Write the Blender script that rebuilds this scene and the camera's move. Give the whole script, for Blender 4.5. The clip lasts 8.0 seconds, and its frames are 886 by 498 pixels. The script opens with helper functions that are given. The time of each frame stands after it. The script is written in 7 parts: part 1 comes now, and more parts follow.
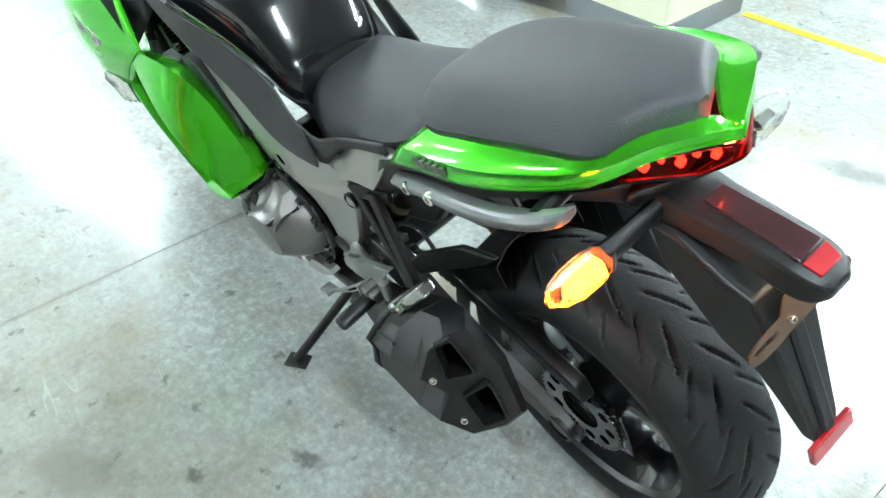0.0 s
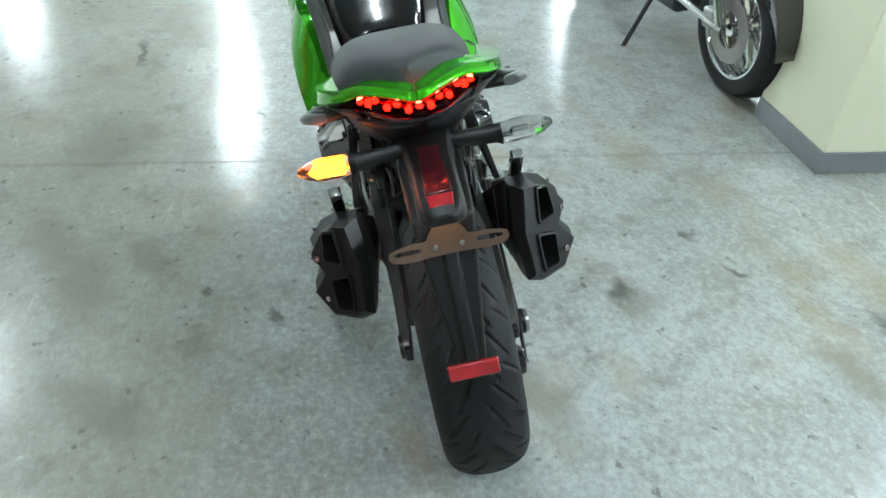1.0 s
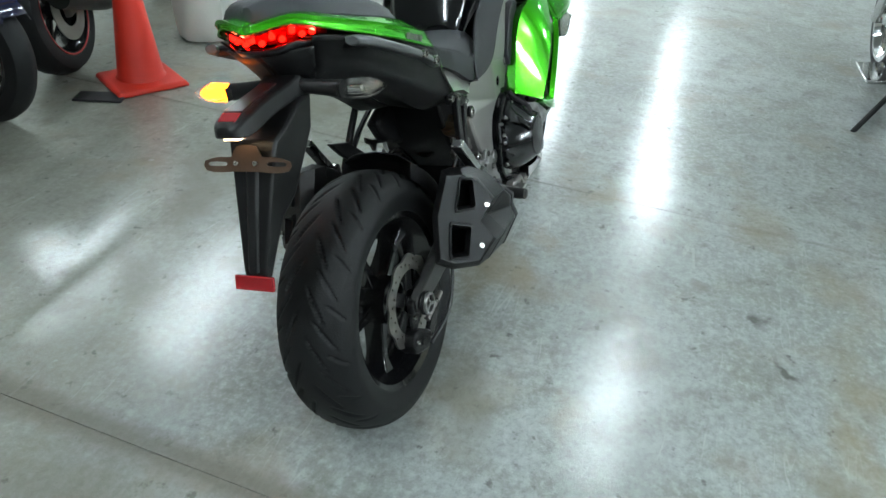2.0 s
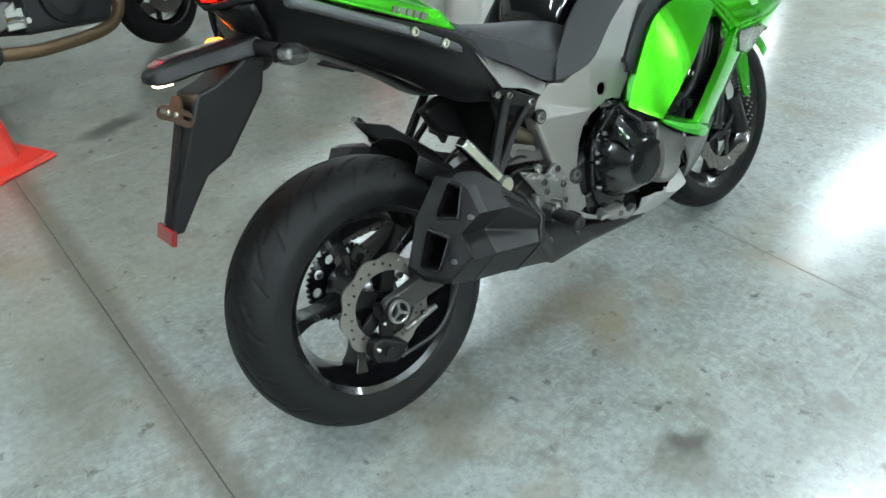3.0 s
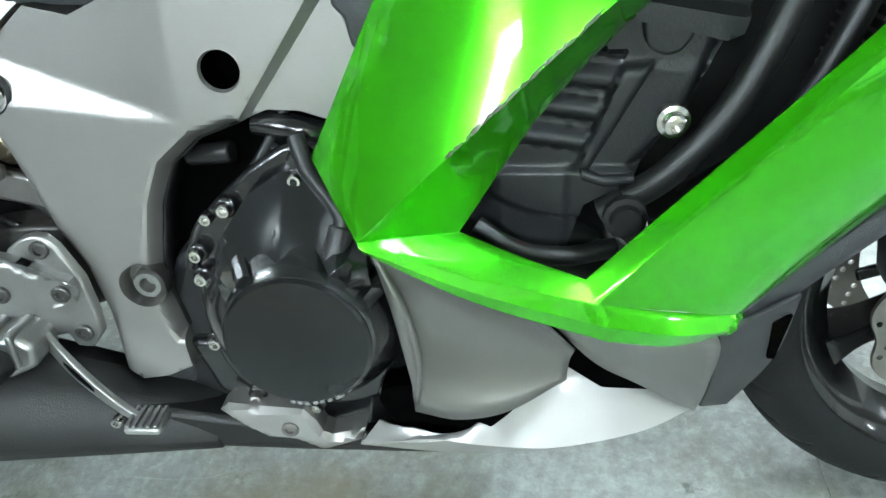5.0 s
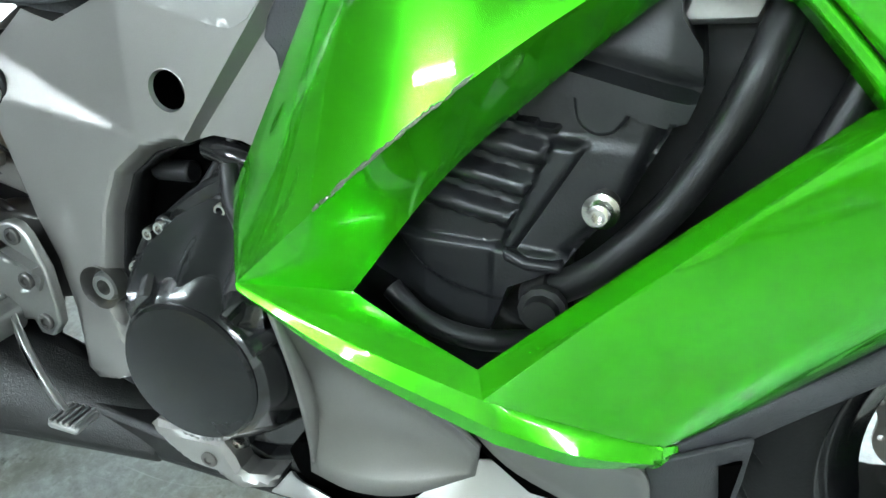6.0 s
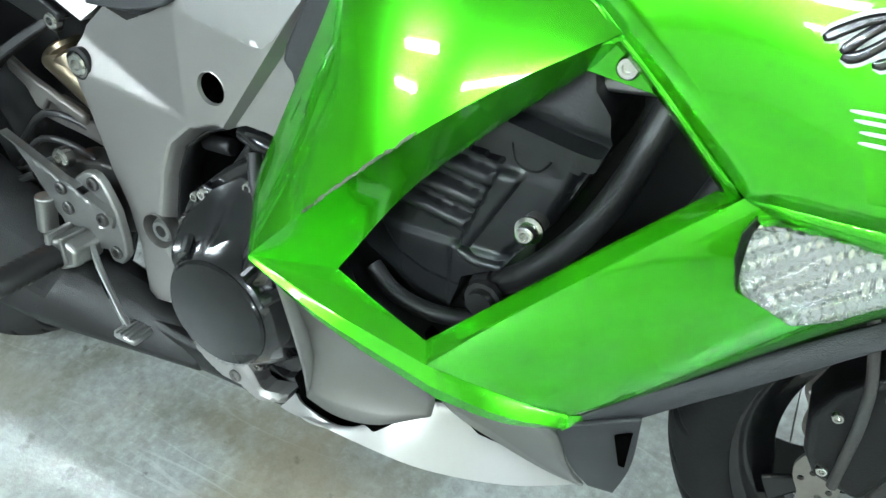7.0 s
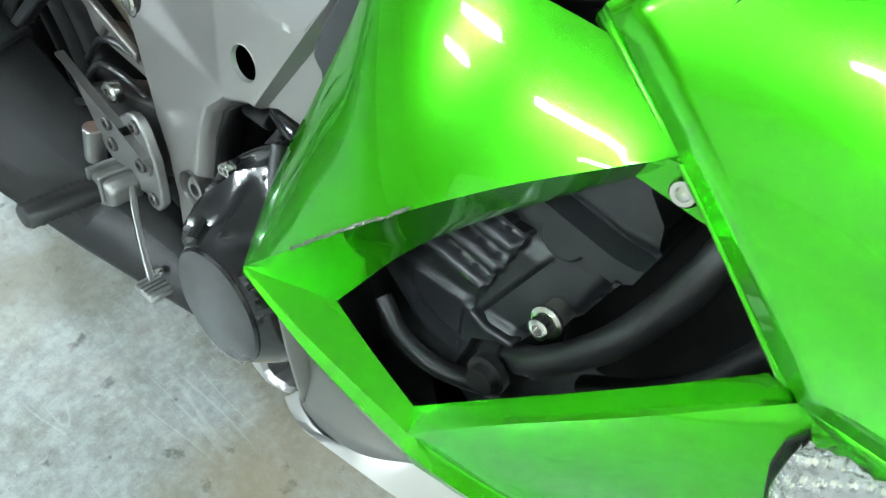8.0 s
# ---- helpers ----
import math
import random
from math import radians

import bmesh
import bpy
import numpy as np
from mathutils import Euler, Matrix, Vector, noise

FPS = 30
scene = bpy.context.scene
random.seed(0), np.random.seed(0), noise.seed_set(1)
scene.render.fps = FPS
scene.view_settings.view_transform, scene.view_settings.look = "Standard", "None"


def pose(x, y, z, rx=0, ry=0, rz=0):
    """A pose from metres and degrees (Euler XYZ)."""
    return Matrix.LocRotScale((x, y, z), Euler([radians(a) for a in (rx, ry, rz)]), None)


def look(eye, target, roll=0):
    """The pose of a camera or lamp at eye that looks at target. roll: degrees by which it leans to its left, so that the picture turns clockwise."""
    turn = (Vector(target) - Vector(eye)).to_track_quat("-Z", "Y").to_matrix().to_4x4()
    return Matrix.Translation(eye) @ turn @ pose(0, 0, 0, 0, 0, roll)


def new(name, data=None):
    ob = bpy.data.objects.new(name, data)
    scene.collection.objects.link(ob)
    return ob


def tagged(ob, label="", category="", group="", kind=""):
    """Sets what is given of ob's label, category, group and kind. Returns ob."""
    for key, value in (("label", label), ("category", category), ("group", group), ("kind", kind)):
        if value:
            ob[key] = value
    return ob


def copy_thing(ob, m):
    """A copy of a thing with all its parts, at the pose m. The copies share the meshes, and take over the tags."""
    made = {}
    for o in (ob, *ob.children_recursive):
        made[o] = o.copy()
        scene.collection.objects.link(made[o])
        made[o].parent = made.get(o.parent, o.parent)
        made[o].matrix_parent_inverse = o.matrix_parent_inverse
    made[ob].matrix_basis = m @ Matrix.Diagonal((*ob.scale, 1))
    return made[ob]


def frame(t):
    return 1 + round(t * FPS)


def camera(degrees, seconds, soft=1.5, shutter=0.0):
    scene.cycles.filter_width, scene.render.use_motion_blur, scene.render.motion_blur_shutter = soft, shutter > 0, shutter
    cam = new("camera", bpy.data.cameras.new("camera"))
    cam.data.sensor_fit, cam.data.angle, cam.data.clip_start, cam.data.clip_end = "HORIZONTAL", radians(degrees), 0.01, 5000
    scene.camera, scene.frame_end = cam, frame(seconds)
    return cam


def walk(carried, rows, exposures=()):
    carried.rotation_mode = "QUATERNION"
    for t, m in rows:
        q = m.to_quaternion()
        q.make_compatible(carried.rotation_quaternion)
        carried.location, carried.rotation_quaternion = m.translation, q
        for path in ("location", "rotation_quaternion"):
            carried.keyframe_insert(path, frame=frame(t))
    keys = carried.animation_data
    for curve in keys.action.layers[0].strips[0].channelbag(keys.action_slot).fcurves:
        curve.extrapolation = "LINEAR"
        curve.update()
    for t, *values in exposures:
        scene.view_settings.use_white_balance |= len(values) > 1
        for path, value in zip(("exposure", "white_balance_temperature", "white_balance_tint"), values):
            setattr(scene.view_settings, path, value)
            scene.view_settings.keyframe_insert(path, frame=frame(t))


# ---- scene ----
from mathutils.geometry import delaunay_2d_cdt

cam = camera(61.7, 8.0)
PATH = [
    (0, (-0.547, 0.858, 1.426), (0.648, -0.082, 0.124), -2.4),
    (0.3, (-0.786, 0.803, 1.496), (0.517, 0.048, 0.18), -1.4),
    (0.5, (-0.932, 0.689, 1.483), (0.491, 0.087, 0.214), -0.5),
    (0.7, (-1.071, 0.55, 1.5), (0.382, 0.008, 0.238), 4.0),
    (1, (-1.285, 0.353, 1.514), (0.288, 0.046, 0.317), 4.6),
    (1.2, (-1.419, 0.182, 1.516), (0.197, 0.078, 0.342), 4.7),
    (2.3, (-1.289, -0.868, 1.443), (0.17, -0.023, 0.367), 0.3),
    (2.5, (-1.176, -0.998, 1.44), (0.165, 0.042, 0.382), -1.7),
    (3, (-0.752, -1.165, 1.362), (0.29, 0.126, 0.244), -0.2),
    (3.5, (-0.2, -1.216, 1.307), (0.515, 0.21, 0.101), -7.5),
    (4, (0.272, -0.995, 1.19), (0.81, 0.467, -0.065), -5.4),
    (4.5, (0.704, -0.732, 1.067), (0.949, 0.735, -0.269), -3.3),
    (4.7, (0.804, -0.64, 0.996), (0.876, 0.846, -0.341), -3.5),
    (5.8, (1.06, -0.446, 0.856), (0.511, 0.989, -0.424), -5.3),
    (6, (1.084, -0.458, 0.889), (0.492, 1.019, -0.323), -3.9),
    (6.5, (1.133, -0.482, 0.947), (0.449, 0.941, -0.28), -3.8),
    (7, (1.197, -0.476, 1.02), (0.468, 0.781, -0.355), -3.9),
    (7.5, (1.178, -0.358, 0.986), (0.428, 0.781, -0.477), -1.9),
    (8, (1.18, -0.304, 1.031), (0.294, 0.623, -0.504), -2.8),
]
LIFT = 0.014
EXPOSURE = [(0.0, 1.36), (0.5, .83), (1.0, .47), (2.5, -.04), (3.0, .37), (3.5, .78), (4.0, .94), (4.5, .96), (6.0, .90), (7.0, 1.01), (8.0, 1.03)]
walk(cam, [(t, Matrix.Translation((0, 0, LIFT)) @ look(e, g, r)) for t, e, g, r in PATH], EXPOSURE)

# ---- light ----
def emitter(name, colour, strength):
    m = bpy.data.materials.new(name)
    m.use_nodes = True
    b = m.node_tree.nodes["Principled BSDF"]
    b.inputs["Base Color"].default_value = (*colour, 1)
    b.inputs["Emission Color"].default_value = (*colour, 1)
    b.inputs["Emission Strength"].default_value = strength
    return m


world = bpy.data.worlds.new("world")
scene.world = world
world.use_nodes = True
world.node_tree.nodes["Background"].inputs[0].default_value = (0.75, 0.9, 1.0, 1)
world.node_tree.nodes["Background"].inputs[1].default_value = 0.05

CEILING = 2.55
TUBE = emitter("fluorescent_tube", (0.86, 1.0, 1.06), 100.0)
# rows of ceiling battens: x, y, whether the batten runs along x
# (-2.4, -3.1), (0.4, -3.0) and (-5.2, 1.3) are added only as unseen fill
BATTENS = [(2.8, -0.5, True), (2.6, 2.9, True), (2.7, 4.55, True), (6.4, 1.3, True), (7.8, 1.35, True), (6.1, -0.35, True), (7.6, -0.15, True), (10.6, 0.0, True),
           (9.5, -3.4, True), (9.8, 4.5, True), (11.2, 1.8, True), (-1.4, -2.3, True), (-2.4, -3.1, True), (-1.4, 0.6, True), (0.9, -4.2, True), (0.4, -3.0, True), (-5.2, 1.3, True), (5.6, -4.6, True)]

# ---- materials ----
def mat(name, colour, rough=0.5, metal=0.0, coat=0.0, grain=0.0, scale=200.0, blotch=0.0, bscale=6.0, bump=0.0, spec=0.5, vary=0.0):
    """A painted or moulded surface: fine grain, broad blotches, relief."""
    m = bpy.data.materials.new(name)
    m.use_nodes = True
    t = m.node_tree
    b = t.nodes["Principled BSDF"]
    b.inputs["Roughness"].default_value = rough
    b.inputs["Metallic"].default_value = metal
    b.inputs["Coat Weight"].default_value = coat
    b.inputs["Coat Roughness"].default_value = 0.04
    b.inputs["Specular IOR Level"].default_value = spec
    geo = t.nodes.new("ShaderNodeTexCoord")
    n1, n2 = t.nodes.new("ShaderNodeTexNoise"), t.nodes.new("ShaderNodeTexNoise")
    n1.inputs["Scale"].default_value, n2.inputs["Scale"].default_value = scale, bscale
    n2.inputs["Detail"].default_value = 6
    for n in (n1, n2):
        t.links.new(geo.outputs["Object"], n.inputs["Vector"])
    add = t.nodes.new("ShaderNodeMath")
    add.operation = "MULTIPLY_ADD"
    t.links.new(n1.outputs["Fac"], add.inputs[0])
    add.inputs[1].default_value, add.inputs[2].default_value = grain, 1 - grain / 2 - blotch / 2
    add2 = t.nodes.new("ShaderNodeMath")
    add2.operation = "MULTIPLY_ADD"
    t.links.new(n2.outputs["Fac"], add2.inputs[0])
    add2.inputs[1].default_value = blotch
    t.links.new(add.outputs[0], add2.inputs[2])
    mul = t.nodes.new("ShaderNodeVectorMath")
    mul.operation = "SCALE"
    mul.inputs[0].default_value = colour
    t.links.new(add2.outputs[0], mul.inputs["Scale"])
    t.links.new(mul.outputs[0], b.inputs["Base Color"])
    r = t.nodes.new("ShaderNodeMath")
    r.operation = "MULTIPLY_ADD"
    t.links.new(n2.outputs["Fac"], r.inputs[0])
    r.inputs[1].default_value, r.inputs[2].default_value = 0.16 * (1 if blotch else 0.3), rough - 0.08 * (1 if blotch else 0.3)
    t.links.new(r.outputs[0], b.inputs["Roughness"])
    if bump:
        bp = t.nodes.new("ShaderNodeBump")
        bp.inputs["Strength"].default_value, bp.inputs["Distance"].default_value = bump, 0.0015
        t.links.new(n1.outputs["Fac"], bp.inputs["Height"])
        t.links.new(bp.outputs[0], b.inputs["Normal"])
    return m


GREEN = mat("candy_lime_green_paint", (0.060, 0.55, 0.010), 0.235, 0.70, 1.0, grain=0.14, scale=1100)
GREEN.node_tree.nodes["Principled BSDF"].inputs["Specular Tint"].default_value = (0.12, 0.75, 0.06, 1)
BLACKGLOSS = mat("black_gloss_paint", (0.006, 0.006, 0.007), 0.12, 0, 1.0, blotch=0.3)
ENGBLACK = mat("black_engine_enamel", (0.009, 0.0095, 0.0105), 0.22, 0, 0.7, grain=0.2, scale=300, blotch=0.4, bscale=14)
ENGMATT = mat("charcoal_engine_casting", (0.015, 0.016, 0.018), 0.38, 0.1, grain=0.3, scale=420, blotch=0.3, bscale=20, bump=0.15)
PLASTIC = mat("black_moulded_plastic", (0.0055, 0.0055, 0.006), 0.40, grain=0.25, scale=700, blotch=0.3, bscale=9, bump=0.35, spec=0.35)
GREYPLASTIC = mat("charcoal_moulded_plastic", (0.030, 0.031, 0.034), 0.55, grain=0.25, scale=800, blotch=0.2, bscale=7, bump=0.4)
SEAT = mat("charcoal_seat_vinyl", (0.030, 0.031, 0.035), 0.60, grain=0.3, scale=520, blotch=0.25, bscale=5, bump=0.5)
SILVER = mat("warm_silver_paint", (0.39, 0.38, 0.365), 0.38, 0.78, 0.2, grain=0.16, scale=1200, blotch=0.12, bscale=5)
FILM = mat("clear_film_on_silver", (0.36, 0.355, 0.345), 0.46, 0.6, 0.25, grain=0.1, scale=900, blotch=0.12, bscale=9)
# lighter silver for the belly pan: the light on its ledge is painted in
LITSILVER = mat("silver_paint_lit_tone", (0.52, 0.515, 0.50), 0.34, 0.5, 0.3, grain=0.12, scale=1200, blotch=0.12, bscale=6)
RAIL = mat("grey_cast_rail_paint", (0.115, 0.118, 0.122), 0.36, 0.35, 0.2, grain=0.15, scale=500, blotch=0.2, bscale=9)
DARKSILVER = mat("titanium_grey_paint", (0.215, 0.21, 0.20), 0.37, 0.72, 0.3, grain=0.16, scale=1200, blotch=0.15, bscale=5)
WARMSTEEL = mat("warm_polished_steel", (0.20, 0.165, 0.115), 0.30, 0.9, blotch=0.4, bscale=30)
ALLOY = mat("satin_alloy", (0.34, 0.34, 0.33), 0.36, 0.9, grain=0.15, scale=300, blotch=0.35, bscale=18)
ARMGREY = mat("dark_grey_cast_alloy", (0.085, 0.083, 0.08), 0.45, 0.6, grain=0.2, scale=260, blotch=0.4, bscale=16, bump=0.3)
DARKALLOY = mat("grey_cast_alloy", (0.19, 0.18, 0.17), 0.48, 0.75, grain=0.2, scale=260, blotch=0.45, bscale=16, bump=0.3)
STEEL = mat("bright_bolt_steel", (0.66, 0.65, 0.62), 0.2, 1.0, blotch=0.25, bscale=30)
CHROME = mat("chrome_plate", (0.8, 0.8, 0.8), 0.06, 1.0)
DISC = mat("brake_disc_steel", (0.33, 0.31, 0.285), 0.36, 0.9, grain=0.2, scale=160, blotch=0.35, bscale=24)
BRONZE = mat("dusty_bronze_metal", (0.22, 0.15, 0.085), 0.45, 0.75, blotch=0.5, bscale=20)
RUBBER = mat("black_tyre_rubber", (0.0075, 0.008, 0.0085), 0.62, grain=0.3, scale=260, blotch=0.35, bscale=7, bump=0.35, spec=0.3)
HOSE = mat("black_rubber_hose", (0.010, 0.010, 0.0105), 0.45, grain=0.2, scale=300, blotch=0.3)
EXHAUST = mat("matt_black_exhaust_paint", (0.0075, 0.0075, 0.008), 0.42, 0.0, grain=0.25, scale=650, blotch=0.3, bscale=9, bump=0.35, spec=0.4)
RIM = mat("black_wheel_paint", (0.005, 0.005, 0.006), 0.24, 0, 0.6, blotch=0.4, bscale=10)
REDLENS = mat("red_reflector_plastic", (0.30, 0.010, 0.014), 0.25, 0, 0.7, grain=0.35, scale=420)
SMOKERED = mat("dark_red_plastic", (0.030, 0.005, 0.007), 0.3, 0, 0.5, blotch=0.4)
# near-black without gloss: paints the shade inside openings and gaps
HOLLOW_SHADE = mat("painted_hollow_shade", (0.0015, 0.0015, 0.0015), 0.9, spec=0.0)
BROWNPLATE = mat("brown_steel", (0.105, 0.066, 0.045), 0.42, 0.55, grain=0.2, scale=160, blotch=0.5, bscale=22)
WHITE = mat("white_print", (0.78, 0.8, 0.76), 0.3, 0, 0.4)
CREAM = mat("cream_wall_paint", (0.72, 0.71, 0.53), 0.45, grain=0.05, scale=90, blotch=0.12, bscale=3, bump=0.2)
GREYBASE = mat("grey_plinth_paint", (0.17, 0.18, 0.19), 0.4, grain=0.1, scale=90, blotch=0.3, bscale=5)
CONE = mat("red_cone_plastic", (0.72, 0.035, 0.018), 0.42, blotch=0.2, bscale=8)
YELLOW = mat("yellow_tape", (0.75, 0.5, 0.01), 0.4, blotch=0.2, bscale=12)
BARBLACK = mat("black_bar_plastic", (0.02, 0.02, 0.022), 0.3, blotch=0.2)
CEIL = mat("ceiling_paint", (0.34, 0.355, 0.345), 0.8, blotch=0.1, bscale=1.2)
# for the unseen walls, pale so that they bounce light onto the silver
WALLP = mat("wall_paint", (0.74, 0.74, 0.68), 0.6, grain=0.05, scale=60, blotch=0.15, bscale=1.5)
BAG = mat("white_woven_plastic", (0.7, 0.72, 0.68), 0.55, grain=0.15, scale=160, blotch=0.15)
NAVY = mat("navy_gloss_paint", (0.012, 0.014, 0.05), 0.15, 0, 0.8)
OFFWHITE = mat("pearl_white_paint", (0.66, 0.67, 0.66), 0.25, 0, 0.8)
REDSTRIPE = mat("red_rim_tape", (0.5, 0.02, 0.02), 0.35)


def glass(name, colour, rough=0.06, ior=1.45, bump=0.0, scale=120):
    m = bpy.data.materials.new(name)
    m.use_nodes = True
    t = m.node_tree
    b = t.nodes["Principled BSDF"]
    b.inputs["Base Color"].default_value = (*colour, 1)
    b.inputs["Roughness"].default_value = rough
    b.inputs["IOR"].default_value = ior
    b.inputs["Transmission Weight"].default_value = 1
    if bump:
        w = t.nodes.new("ShaderNodeTexWave")
        w.inputs["Scale"].default_value = scale
        c = t.nodes.new("ShaderNodeTexCoord")
        t.links.new(c.outputs["Object"], w.inputs["Vector"])
        p = t.nodes.new("ShaderNodeBump")
        p.inputs["Strength"].default_value, p.inputs["Distance"].default_value = bump, 0.002
        t.links.new(w.outputs["Fac"], p.inputs["Height"])
        t.links.new(p.outputs[0], b.inputs["Normal"])
    return m


CLEARLENS = glass("clear_ribbed_lens", (0.97, 0.98, 0.98), 0.02, 1.22, bump=0.18)
REDGLASS = glass("red_lamp_lens", (0.92, 0.045, 0.035), 0.03, 1.12)
REFLECTOR = mat("lamp_reflector", (0.92, 0.92, 0.91), 0.14, 0.92, grain=0.1, scale=95)
LED = emitter("red_led", (1.0, 0.06, 0.03), 18.0)
AMBER = emitter("amber_bulb", (1.0, 0.15, 0.004), 26.0)
PLATELIGHT = emitter("plate_lamp_bulb", (1.0, 0.72, 0.42), 9.0)


def floor_material():
    m = bpy.data.materials.new("stained_sealed_concrete")
    m.use_nodes = True
    t = m.node_tree
    nd, ln = t.nodes, t.links
    b = nd["Principled BSDF"]
    co = nd.new("ShaderNodeTexCoord").outputs["Object"]

    def noise_(scale, detail=5, vec=co, rough=0.55):
        n = nd.new("ShaderNodeTexNoise")
        n.inputs["Scale"].default_value, n.inputs["Detail"].default_value, n.inputs["Roughness"].default_value = scale, detail, rough
        ln.new(vec, n.inputs["Vector"])
        return n

    def ramp(src, a, c, lo=0.0, hi=1.0):
        r = nd.new("ShaderNodeMapRange")
        r.inputs[1].default_value, r.inputs[2].default_value, r.inputs[3].default_value, r.inputs[4].default_value = a, c, lo, hi
        ln.new(src, r.inputs[0])
        return r.outputs[0]

    def mixc(fac, a, c):
        x = nd.new("ShaderNodeMix")
        x.data_type = "RGBA"
        ln.new(fac, x.inputs["Factor"])
        for sock, v in ((x.inputs["A"], a), (x.inputs["B"], c)):
            if isinstance(v, tuple):
                sock.default_value = (*v, 1)
            else:
                ln.new(v, sock)
        return x.outputs["Result"]

    broad, mid, fine, speck = noise_(0.9, 4), noise_(7, 8, rough=0.65), noise_(60, 6, rough=0.75), noise_(230, 3, rough=0.7)
    col = mixc(ramp(broad.outputs[0], 0.38, 0.62), (0.25, 0.265, 0.25), (0.37, 0.395, 0.385))
    col = mixc(ramp(mid.outputs[0], 0.46, 0.66, 0, 0.7), col, (0.22, 0.225, 0.185))
    col = mixc(ramp(mid.outputs[0], 0.44, 0.28, 0, 0.5), col, (0.46, 0.49, 0.49))
    col = mixc(ramp(fine.outputs[0], 0.52, 0.70, 0, 0.6), col, (0.50, 0.53, 0.53))
    col = mixc(ramp(fine.outputs[0], 0.48, 0.32, 0, 0.6), col, (0.15, 0.16, 0.145))
    col = mixc(ramp(speck.outputs[0], 0.36, 0.28, 0, 0.7), col, (0.10, 0.105, 0.10))
    mottle = noise_(34, 5, rough=0.62)
    col = mixc(ramp(mottle.outputs[0], 0.50, 0.66, 0, 0.3), col, (0.53, 0.56, 0.555))
    col = mixc(ramp(mottle.outputs[0], 0.49, 0.34, 0, 0.3), col, (0.17, 0.18, 0.165))
    # long faint scratches and drag marks
    sc = nd.new("ShaderNodeMapping")
    sc.inputs["Scale"].default_value, sc.inputs["Rotation"].default_value = (1.2, 17, 1), (0, 0, 0.42)
    ln.new(co, sc.inputs["Vector"])
    drag = noise_(2.2, 4, sc.outputs[0])
    col = mixc(ramp(drag.outputs[0], 0.66, 0.74, 0, 0.4), col, (0.42, 0.44, 0.43))
    col = mixc(ramp(drag.outputs[0], 0.33, 0.25, 0, 0.45), col, (0.16, 0.165, 0.14))
    # trodden brownish lane beside the machine
    lane = nd.new("ShaderNodeSeparateXYZ")
    ln.new(co, lane.inputs[0])
    sway = nd.new("ShaderNodeMath")
    sway.operation = "MULTIPLY_ADD"
    ln.new(mid.outputs[0], sway.inputs[0])
    sway.inputs[1].default_value = 0.5
    ln.new(lane.outputs[1], sway.inputs[2])
    col = mixc(ramp(sway.outputs[0], 0.72, 1.05, 0, 0.5), col, (0.285, 0.275, 0.205))
    # thin pale scratches
    for turn, size in ((0.16, 1.0), (-0.5, 1.4)):
        st = nd.new("ShaderNodeMapping")
        st.inputs["Scale"].default_value, st.inputs["Rotation"].default_value = (0.5 * size, 4.2 * size, 1), (0, 0, turn)
        ln.new(co, st.inputs["Vector"])
        line = nd.new("ShaderNodeMath")
        line.operation = "COMPARE"
        ln.new(noise_(1.6, 2, st.outputs[0]).outputs[0], line.inputs[0])
        line.inputs[1].default_value, line.inputs[2].default_value = 0.5, 0.0035
        here = nd.new("ShaderNodeMath")
        here.operation = "MULTIPLY"
        ln.new(line.outputs[0], here.inputs[0])
        ln.new(ramp(noise_(2.6 * size, 5).outputs[0], 0.50, 0.62, 0, 0.3), here.inputs[1])
        col = mixc(here.outputs[0], col, (0.56, 0.58, 0.56))
    # rusty tan patches
    tan = noise_(2.1, 5)
    col = mixc(ramp(tan.outputs[0], 0.55, 0.68, 0, 0.55), col, (0.25, 0.205, 0.13))
    # grey grime in ragged clouds, and small dark scuffs
    grime = noise_(6.5, 10, rough=0.76)
    col = mixc(ramp(grime.outputs[0], 0.52, 0.66, 0, 0.6), col, (0.14, 0.14, 0.115))
    scuff = noise_(16, 5, rough=0.6)
    col = mixc(ramp(scuff.outputs[0], 0.63, 0.69, 0, 0.75), col, (0.075, 0.075, 0.065))
    col = mixc(ramp(scuff.outputs[0], 0.33, 0.27, 0, 0.5), col, (0.52, 0.55, 0.54))

    warp = nd.new("ShaderNodeVectorMath")
    warp.operation = "MULTIPLY_ADD"
    wn = noise_(11, 4)
    ln.new(wn.outputs["Color"], warp.inputs[0])
    warp.inputs[1].default_value = (0.13, 0.13, 0)
    sub = nd.new("ShaderNodeVectorMath")
    sub.operation = "SUBTRACT"
    ln.new(co, sub.inputs[0])
    sub.inputs[1].default_value = (0.065, 0.065, 0)
    ln.new(sub.outputs[0], warp.inputs[2])

    def spot(x, y, rx, ry, colour, strength, turn=0.0):
        nonlocal col
        mp = nd.new("ShaderNodeMapping")
        mp.vector_type = "TEXTURE"
        mp.inputs["Location"].default_value = (x, y, 0)
        mp.inputs["Rotation"].default_value = (0, 0, turn)
        mp.inputs["Scale"].default_value = (rx, ry, 1000)
        ln.new(warp.outputs[0], mp.inputs["Vector"])
        ln_ = nd.new("ShaderNodeVectorMath")
        ln_.operation = "LENGTH"
        ln.new(mp.outputs[0], ln_.inputs[0])
        col = mixc(ramp(ln_.outputs["Value"], 1.0, 0.35, 0, strength), col, colour)

    for x, y, rx, ry, turn in TAN_STAINS:
        spot(x, y, rx, ry, (0.27, 0.215, 0.125), 0.40, turn)
    for x, y, rx, ry, turn in GREY_STAINS:
        spot(x, y, rx, ry, (0.165, 0.155, 0.12), 0.6, turn)
